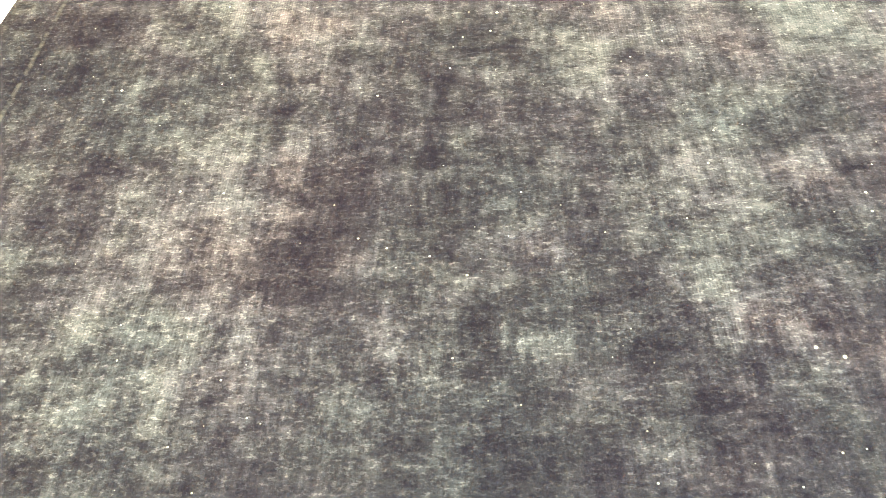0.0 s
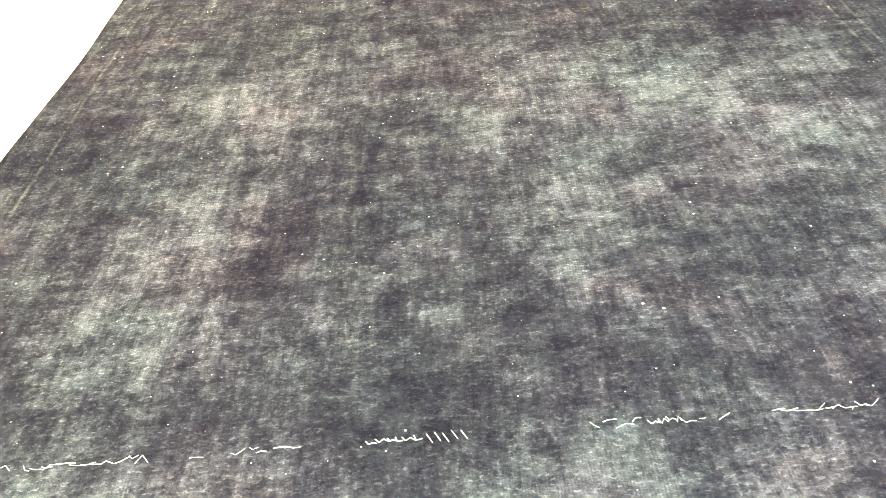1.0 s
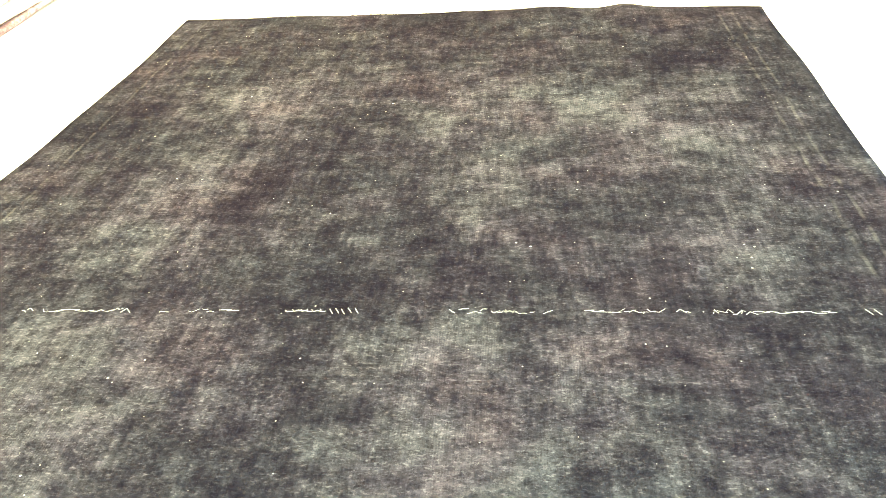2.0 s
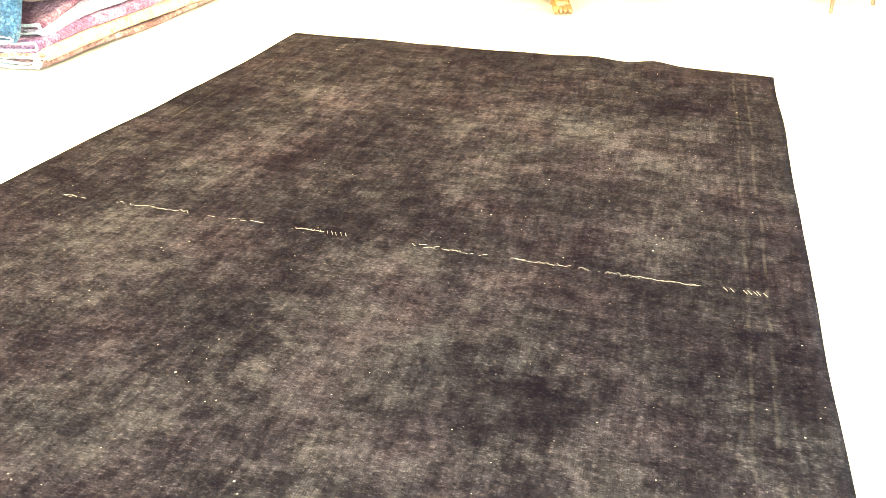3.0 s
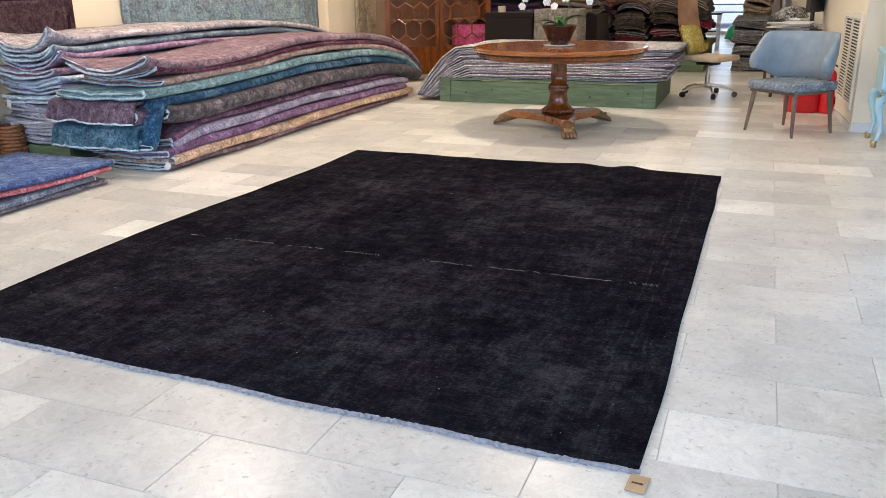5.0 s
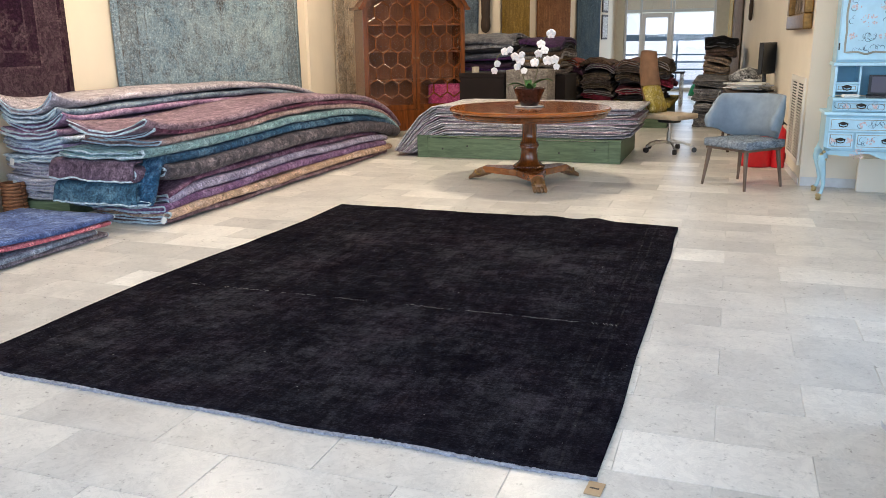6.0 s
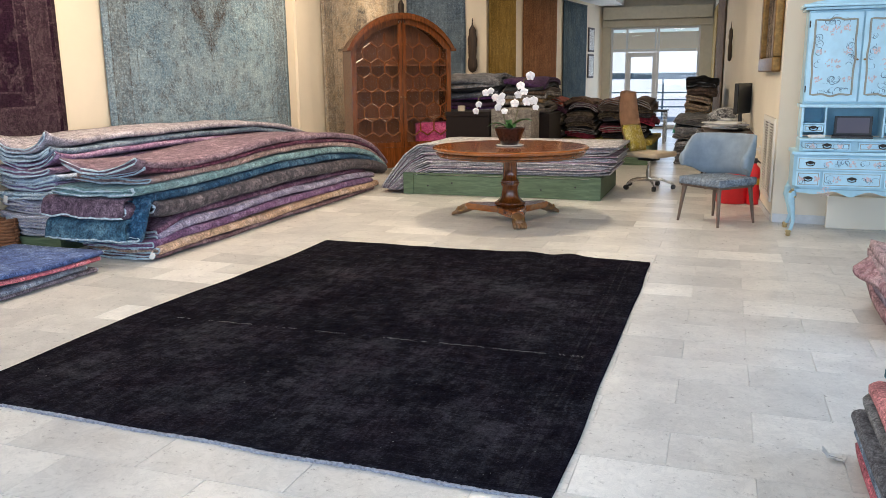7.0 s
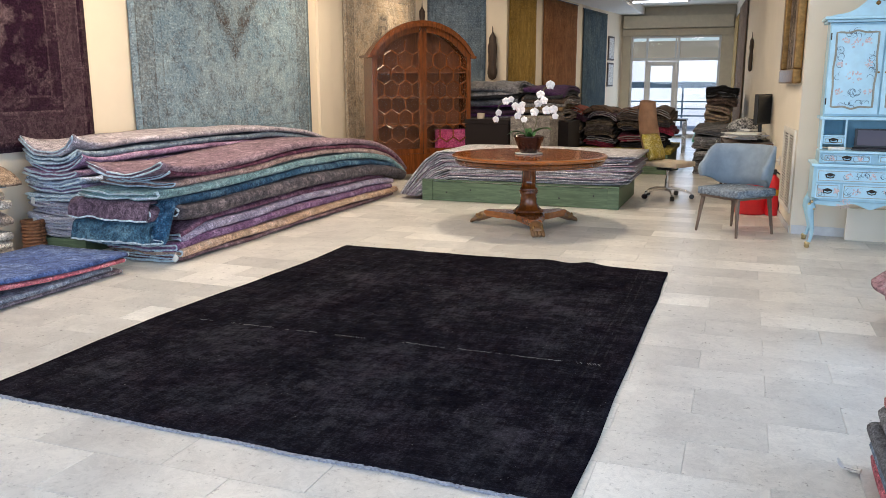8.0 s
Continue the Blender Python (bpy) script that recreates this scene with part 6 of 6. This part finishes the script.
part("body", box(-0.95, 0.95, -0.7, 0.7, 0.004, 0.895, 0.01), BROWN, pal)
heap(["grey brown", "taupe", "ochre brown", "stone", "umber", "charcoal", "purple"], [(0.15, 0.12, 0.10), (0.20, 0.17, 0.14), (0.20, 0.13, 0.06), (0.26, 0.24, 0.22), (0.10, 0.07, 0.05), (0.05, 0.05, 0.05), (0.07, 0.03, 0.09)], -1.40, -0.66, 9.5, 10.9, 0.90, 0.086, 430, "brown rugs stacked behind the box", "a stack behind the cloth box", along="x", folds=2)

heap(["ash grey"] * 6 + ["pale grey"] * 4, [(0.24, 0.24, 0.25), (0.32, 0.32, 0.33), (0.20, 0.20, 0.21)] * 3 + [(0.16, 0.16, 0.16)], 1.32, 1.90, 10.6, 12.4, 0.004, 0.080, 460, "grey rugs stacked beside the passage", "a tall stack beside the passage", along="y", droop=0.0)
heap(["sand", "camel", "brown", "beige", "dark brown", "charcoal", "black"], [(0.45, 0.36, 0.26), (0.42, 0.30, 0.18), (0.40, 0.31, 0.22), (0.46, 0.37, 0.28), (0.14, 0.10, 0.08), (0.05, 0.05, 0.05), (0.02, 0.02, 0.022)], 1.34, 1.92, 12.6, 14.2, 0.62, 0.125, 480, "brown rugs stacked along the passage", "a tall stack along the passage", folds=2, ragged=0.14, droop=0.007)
pl2 = thing("platform", "plain grey block under the brown rug stack", "platform", (1.63, 13.4, 0))
part("body", box(-0.29, 0.29, -0.78, 0.8, 0.004, 0.615, 0.02), GREY_WALL, pl2)
bag = thing("bag", "bright green plastic bag slumped on the floor", "bag", (1.10, 18.2, 0))
bm = lathe([(0.02, 0.0), (0.2, 0.02), (0.22, 0.12), (0.15, 0.27), (0.05, 0.36), (0.02, 0.40)], 14)
for v in bm.verts:
    v.co.x += 0.05 * wave(v.co.z * 9, v.co.y * 8, 5)
part("body", bm, plain("green_plastic", (0.02, 0.30, 0.12), 0.35), bag, smooth=True)
tb = thing("side_table", "small black metal table by the back door", "table", (0.62, 15.2, 0))
part("tabletop", box(-0.42, 0.30, -0.3, 0.3, 0.70, 0.74, 0.006), BLACK, tb)
for x in (-0.38, 0.25):
    for y in (-0.26, 0.26):
        part("leg", box(x - 0.03, x + 0.03, y - 0.03, y + 0.03, 0.0, 0.698, 0.004), CHROME, tb)
part("shelf", box(-0.36, 0.22, -0.26, 0.26, 0.36, 0.385), BLACK, tb)
prn = thing("printer", "dark office printer on the small metal table", "printer", (0.50, 15.2, 0.741))
part("body", box(-0.2, 0.2, -0.18, 0.18, 0.0, 0.18, 0.02), BLACK, prn)
part("tray", box(-0.15, 0.15, -0.27, -0.181, 0.03, 0.05, 0.004), CHROME, prn)

# ---- desk in the passage ----
DESK_WOOD = wood("dark_desk_wood", (0.045, 0.022, 0.012), (0.16, 0.08, 0.04), 0.4, along="X")
desk = thing("writing_desk", "dark wooden desk heaped with papers against the wall", "desk", (2.17, 8.25, 0), 3.4)
part("desktop", box(-0.33, 0.30, -0.75, 0.75, 0.72, 0.755, 0.006), DESK_WOOD, desk)
for x in (-0.28, 0.25):
    for y in (-0.70, 0.70):
        part("leg", lathe([(0.018, 0.0), (0.022, 0.05), (0.018, 0.1), (0.026, 0.45), (0.02, 0.50), (0.03, 0.55), (0.03, 0.719)], 12, at=(x, y, 0)), DESK_WOOD, desk)
part("drawer_front", box(-0.325, -0.29, -0.66, 0.66, 0.60, 0.719, 0.004), DESK_WOOD, desk)
PAPER = plain("white_paper", (0.72, 0.72, 0.70), 0.8, vary=0.08)
GREYP = plain("grey_folder", (0.34, 0.35, 0.36), 0.7)
r3 = random.Random(12)
for k in range(26):
    px, py = 2.12 + r3.uniform(-0.20, 0.2), 8.15 + r3.uniform(-0.6, 0.55)
    h = 0.012 + 0.02 * r3.random()
    pp = tagged(part("paper_pile", box(-0.105, 0.105, -0.148, 0.148, 0, h, 0.001, 1), (PAPER, GREYP, PAPER)[k % 3]), "loose pile of white and grey papers on the desk", "papers", "papers on the desk")
    pp.matrix_basis = pose(px, py, 0.757 + 0.005 * k * (0.6 + 0.4 * r3.random()), r3.uniform(-3, 3), r3.uniform(-3, 3), r3.uniform(0, 180))
ZEBRA = carpet("zebra_cloth", (0.04, 0.04, 0.045), (0.6, 0.6, 0.58), (0.5, 0.5, 0.48), 94, 2.2, 0.6)
zb = thing("cloth_bundle", "black and white striped cloth crumpled on the desk", "cloth", (2.10, 8.72, 0.87), 0)
bm = lathe([(0.02, -0.03), (0.19, -0.02), (0.22, 0.06), (0.14, 0.13), (0.03, 0.15)], 18)
for v in bm.verts:
    v.co += Vector((wave(v.co.y * 6, v.co.z * 6, 3), wave(v.co.x * 6, v.co.z * 6, 4), wave(v.co.x * 8, v.co.y * 8, 6))) * 0.05
part("cloth", bm, ZEBRA, zb, smooth=True)
zb2 = thing("cloth_bundle", "striped black and white cloth hanging off the desk edge", "cloth", (1.80, 8.05, 0.52), 0)
part("cloth", sheet(lambda u, v: Vector((0.02 * wave(v * 3, u * 3, 2) - 0.03 * math.sin(v * 9), -0.35 + 0.7 * u, -0.10 + 0.34 * v)), 14, 12, 0.015), ZEBRA, zb2)
mon = thing("monitor", "black computer monitor on the desk, seen from the side", "monitor", (2.34, 8.0, 0.76), 68)
part("screen_case", box(-0.26, 0.26, -0.025, 0.025, 0.22, 0.62, 0.01), BLACK, mon)
part("screen", box(-0.245, 0.245, -0.029, -0.0255, 0.24, 0.605), plain("dark_screen", (0.008, 0.008, 0.01), 0.15), mon)
part("stand", tube([(0, 0.02, 0.0), (0, 0.03, 0.25)], 0.025, 10), BLACK, mon)
part("foot", box(-0.13, 0.13, -0.08, 0.1, 0.0, 0.015, 0.005), BLACK, mon)

RED = plain("red_plastic", (0.62, 0.012, 0.018), 0.35)
tub = thing("bucket", "red plastic bucket on the floor by the wall", "bucket", (2.25, 6.42, 0))
part("body", lathe([(0.0, 0.003), (0.17, 0.003), (0.185, 0.02), (0.205, 0.30), (0.215, 0.31), (0.21, 0.32), (0.195, 0.315), (0.16, 0.03), (0.0, 0.02)], 32), RED, tub, smooth=True)
ext = thing("fire_extinguisher", "red fire extinguisher standing by the wall", "extinguisher", (2.48, 6.34, 0))
part("cylinder", lathe([(0.0, 0.002), (0.07, 0.002), (0.075, 0.015), (0.075, 0.38), (0.06, 0.43), (0.03, 0.46), (0.025, 0.48), (0.0, 0.48)], 24), RED, ext, smooth=True)
part("valve", box(-0.03, 0.03, -0.02, 0.02, 0.481, 0.54, 0.006), BLACK, ext)
part("lever", tube([(0.02, 0, 0.53), (-0.09, 0, 0.56)], 0.008, 6), BLACK, ext)
part("hose", tube([(0.03, 0, 0.51), (0.10, -0.01, 0.46), (0.09, -0.02, 0.25), (0.082, -0.03, 0.10)], 0.011, 8), BLACK, ext)
part("label_band", lathe([(0.0762, 0.24), (0.0762, 0.31)], 24), plain("yellow_band", (0.6, 0.42, 0.03), 0.5), ext)

# ---- piles at the edge of the hall ----
heap(["cream", "ivory", "pale grey", "ecru", "pale taupe", "white", "cream", "pale blue"], [(0.50, 0.45, 0.38), (0.55, 0.52, 0.46), (0.42, 0.42, 0.42), (0.5, 0.44, 0.34), (0.42, 0.37, 0.33), (0.6, 0.58, 0.54), (0.50, 0.44, 0.36), (0.40, 0.45, 0.5)], -4.12, -3.93, 0.2, 1.50, 0.004, 0.088, 520, "light rugs rolled against the wall", "a light pile against the wall", folds=2, droop=0.0)
wk = thing("folded_rug", "beige and dark brown rug thrown over a pile", "rug", (0, 0, 0))
part("body", sheet(lambda u, v: Vector((-4.13 + 0.36 * u, 0.5 + 1.0 * v, 0.735 + 0.09 * math.sin(2.2 * (1 - u)) - 0.05 * u * u + 0.02 * wave(u * 4, v * 4, 7))), 14, 20, 0.025), carpet("thrown_rug_wool", (0.30, 0.22, 0.15), (0.42, 0.33, 0.25), (0.06, 0.04, 0.04), 95), wk)
WICKER = wood("wicker", (0.16, 0.06, 0.025), (0.36, 0.17, 0.07), 0.7, along="X", scale=9, coat=0.0)
bk = thing("basket", "round brown wicker basket beside the rug stack", "basket", (-3.93, 1.72, 0))
part("body", lathe([(0.0, 0.004), (0.075, 0.004), (0.085, 0.05), (0.088, 0.28), (0.095, 0.29), (0.085, 0.295), (0.07, 0.05), (0.0, 0.04)], 24), WICKER, bk, smooth=True)
for k in range(10):
    ring = [((0.089 + 0.004 * math.sin(5 * a + k * 2.1)) * math.cos(a), (0.089 + 0.004 * math.sin(5 * a + k * 2.1)) * math.sin(a), 0.02 + 0.03 * k + 0.003 * math.sin(3 * a + k)) for a in np.linspace(0, 2 * math.pi, 25)]
    part("weave_band", tube(ring, 0.0145, 7), WICKER, bk, smooth=True)

F_RUGS = [((0.34, 0.10, 0.12), "faded red", 0.085), ((0.13, 0.17, 0.22), "slate blue", 0.085), ((0.09, 0.09, 0.095), "dark grey", 0.055), ((0.12, 0.12, 0.12), "charcoal", 0.055), ((0.40, 0.17, 0.17), "coral pink", 0.07), ((0.045, 0.14, 0.19), "teal", 0.08)]
z = 0.004
for i, (c, word, t) in enumerate(F_RUGS):
    m = carpet("wool_edge_" + word.replace(" ", "_"), c, shade(c, 1.6), shade(c, 2.6), 96 + i, 1.5, 0.5)
    y0, y1 = -2.1, -0.42 - 0.02 * (i % 3)
    ins = (0.03, 0.03, 0.0, 0.02, 0.05, 0.09)[i]
    folded_rug(word + " kilim folded in a pile at the hall's edge", m, SELVAGE_GREY, [(y, z + 0.01 * wave(y * 3, i, 9)) for y in np.linspace(-y1, -y0, 12)], 0.9, 2, t * 0.96, 540 + i, group="kilims piled at the hall's edge", turn=180, origin=(2.66 + 0.45 + ins, 0, 0), wob=0.012, ends=(False, False))
    z += t
G_MAT = carpet("lilac_pink_wool", (0.34, 0.20, 0.24), (0.48, 0.38, 0.42), (0.42, 0.32, 0.16), 103, 1.4)
heap(["dusty rose", "lilac", "pale mauve"], [(0.30, 0.19, 0.21), (0.32, 0.27, 0.34), (0.38, 0.30, 0.34)], 3.08, 3.9, 1.1, 2.2, 0.004, 0.13, 560, "soft rugs piled by the wall", "a soft pile by the wall", folds=2, droop=0.0)
gr = thing("folded_rug", "lilac and rose rug draped over a pile", "rug", (0, 0, 0))
part("body", sheet(lambda u, v: Vector((3.02 + 0.75 * u + 0.05 * (1 - u) * math.sin(v * 5), 1.05 + 1.0 * v, 0.405 + 0.10 * math.sin(u * 2.5) - 0.16 * (1 - u) ** 3 + 0.025 * wave(u * 3, v * 4, 8))), 16, 20, 0.03), G_MAT, gr)
tagpaper = thing("paper_tag", "crumpled white paper price tag lying on the tiles", "tag", (2.60, -0.45, 0.001), -20)
bm = sheet(lambda u, v: Vector((-0.05 + 0.09 * u, -0.022 + 0.045 * v * (0.6 + 0.4 * u), 0.006 + 0.16 * max(0, 0.3 - u) ** 1.2 + 0.010 * wave(u * 5, v * 5, 1) + 0.006)), 10, 5, 0.001)
part("slip", bm, PAPER, tagpaper)
part("print_bars", box(-0.02, 0.03, -0.012, -0.006, 0.016, 0.0165), GREYP, tagpaper)

for tx, ty, tz, tilt in ((-3.965, 1.775, 0.44, 12), (-3.955, 1.775, 0.25, -8), (-2.40, 1.735, 0.028, 35)):
    price = thing("paper_tag", "small white price tag tied to a folded rug", "tag", (tx, ty, tz), 0, "price tags on the rug stacks")
    card = part("card", box(-0.022, 0.022, -0.002, 0.002, 0.0, 0.062, 0.001, 1), PAPER, price)
    card.matrix_basis = Matrix.Rotation(radians(tilt), 4, "Y")
    part("string", tube([(0, 0.001, 0.055), (0.006, 0.03, 0.075), (0.0, 0.075, 0.07)], 0.0015, 5), WHITE_COTTON, price)

# ---- details of the dark carpet ----
bm = bmesh.new()
r4 = random.Random(5)
for k in range(240):
    u = k / 239
    p = carpet_point(u, 0.0)
    vs = 0.007 + 0.009 * r4.random() + 0.006 * wave(u * 14, 0, 33)
    box(p.x - 0.0062, p.x + 0.0062, p.y - vs, p.y + 0.004, 0.001, 0.010 + 0.004 * r4.random(), bm=bm)
part("end_binding", bm, plain("grey_blue_fringe", (0.32, 0.33, 0.385), 0.9, vary=0.4, scale=60, grain=0.6), dark_carpet, "pale grey blue cotton end binding")
THREAD = plain("white_mending_thread", (0.205, 0.20, 0.19), 0.9, vary=0.1, grain=0.3)
for x0, x1, style in ((-1.14, -1.03, 1), (-0.90, -0.86, 1), (-0.84, -0.80, 1), (-0.80, -0.70, 0), (-0.70, -0.665, 1), (-0.65, -0.59, 1), (-0.50, -0.48, 1), (-0.44, -0.36, 1), (-0.35, -0.26, 0), (-0.20, -0.17, 1), (-0.15, -0.05, 4), (-0.03, 0.04, 3), (0.29, 0.38, 1), (0.40, 0.47, 4), (0.50, 0.56, 1), (0.64, 0.76, 0), (0.70, 0.83, 1), (0.87, 0.90, 1), (0.96, 1.04, 1), (1.06, 1.19, 0), (1.20, 1.25, 0), (1.33, 1.36, 3), (1.39, 1.45, 3)):
    bm = bmesh.new()
    x = x0
    while x < x1:
        n = r4.uniform(0.012, 0.03)
        y = 0.396 + 0.006 * (x + 0.9) + 0.003 * r4.uniform(-1, 1)
        if style == 0:
            pts = [(x, y), (x + n * 0.5, y + r4.uniform(-0.004, 0.004)), (x + n * 1.3, y + r4.uniform(-0.004, 0.004))]
        elif style == 3:
            pts = [(x, y + 0.011), (x + 0.012, y - 0.010)]
        elif style == 4:
            pts = [(x, y + r4.uniform(0.003, 0.008)), (x + 0.3 * n, y - r4.uniform(0.003, 0.008)), (x + 0.6 * n, y + r4.uniform(-0.004, 0.008)), (x + n, y - r4.uniform(0.0, 0.006))]
        else:
            pts = [(x, y + r4.uniform(-0.010, 0.010)), (x + n * 0.4, y + r4.uniform(-0.010, 0.010)), (x + n, y + r4.uniform(-0.010, 0.010))]
        u0, v0 = (x + 1.345) / 2.93, 0.36
        zz = carpet_point(min(1, u0), v0).z + 0.0015
        if style in (3, 4) or r4.random() < 0.72:
            tube([(a, b, zz) for a, b in pts], r4.uniform(0.0007, 0.0012), 5, bm=bm, flat=0.6)
        x += n * (0.85 if style != 3 else 0.7)
    tagged(part("mending_stitch", bm, THREAD, dark_carpet, "white mending stitches"), kind="stuff")
label_tag = thing("paper_tag", "small brown card tag at the carpet's corner", "tag", (1.60, -1.17, 0.002), -5)
part("card", box(-0.028, 0.028, -0.045, 0.035, 0.0, 0.006, 0.002), plain("brown_card", (0.42, 0.30, 0.17), 0.8), label_tag)
part("print_bars", box(-0.016, 0.016, -0.012, -0.004, 0.0065, 0.0072), CARVED, label_tag)


# ---- floor tiles ----
def tile_mesh(x0, x1, y0, y1, top):
    b = 0.0018
    v = [(x0, y0, -0.01), (x1, y0, -0.01), (x1, y1, -0.01), (x0, y1, -0.01)]
    v += [(x0, y0, top - b), (x1, y0, top - b), (x1, y1, top - b), (x0, y1, top - b)]
    v += [(x0 + b, y0 + b, top), (x1 - b, y0 + b, top), (x1 - b, y1 - b, top), (x0 + b, y1 - b, top)]
    f = [(8, 9, 10, 11)]
    for k in range(4):
        n = (k + 1) % 4
        f += [(k, n, 4 + n, 4 + k), (4 + k, 4 + n, 8 + n, 8 + k)]
    return v, f


TL, TC, GAP = 0.6667, 0.3253, 0.0008
full_v, full_f = tile_mesh(-TL / 2 + GAP, TL / 2 - GAP, -TC / 2 + GAP, TC / 2 - GAP, 0.0)
tile_data = mesh_of("tile", full_v, full_f)
tile_data.materials.append(MARBLE)
rest_v, rest_f = [], []
placed = 0
rnd = random.Random(4)
for row in range(-20, 64):
    cy = -0.053 + TC * (row + 0.5)
    for col in range(-8, 11):
        cx = 2.30 + TL * (col - 0.5) - (TL / 2 if row % 2 == 0 else 0)
        if not (XL - 0.3 < cx < 6.2 and -6.7 < cy < 20.6):
            continue
        lift = -rnd.random() * 0.0008
        near = -2.75 < cx < 3.3 and -2.1 < cy < 5.4 and not (-1.1 < cx < 1.3 and -0.9 < cy < 2.6)
        if near and placed < 298:
            ob = new("tile", tile_data)
            ob.location, ob.parent = (cx, cy, lift), floor
            placed += 1
        else:
            k = len(rest_v)
            rest_v += [(x + cx, y + cy, z + lift) for x, y, z in full_v]
            rest_f += [tuple(i + k for i in f) for f in full_f]
far_tiles = mesh_of("far_tiles", rest_v, rest_f)
tagged(part("far_tiles", far_tiles, MARBLE, floor), kind="stuff")
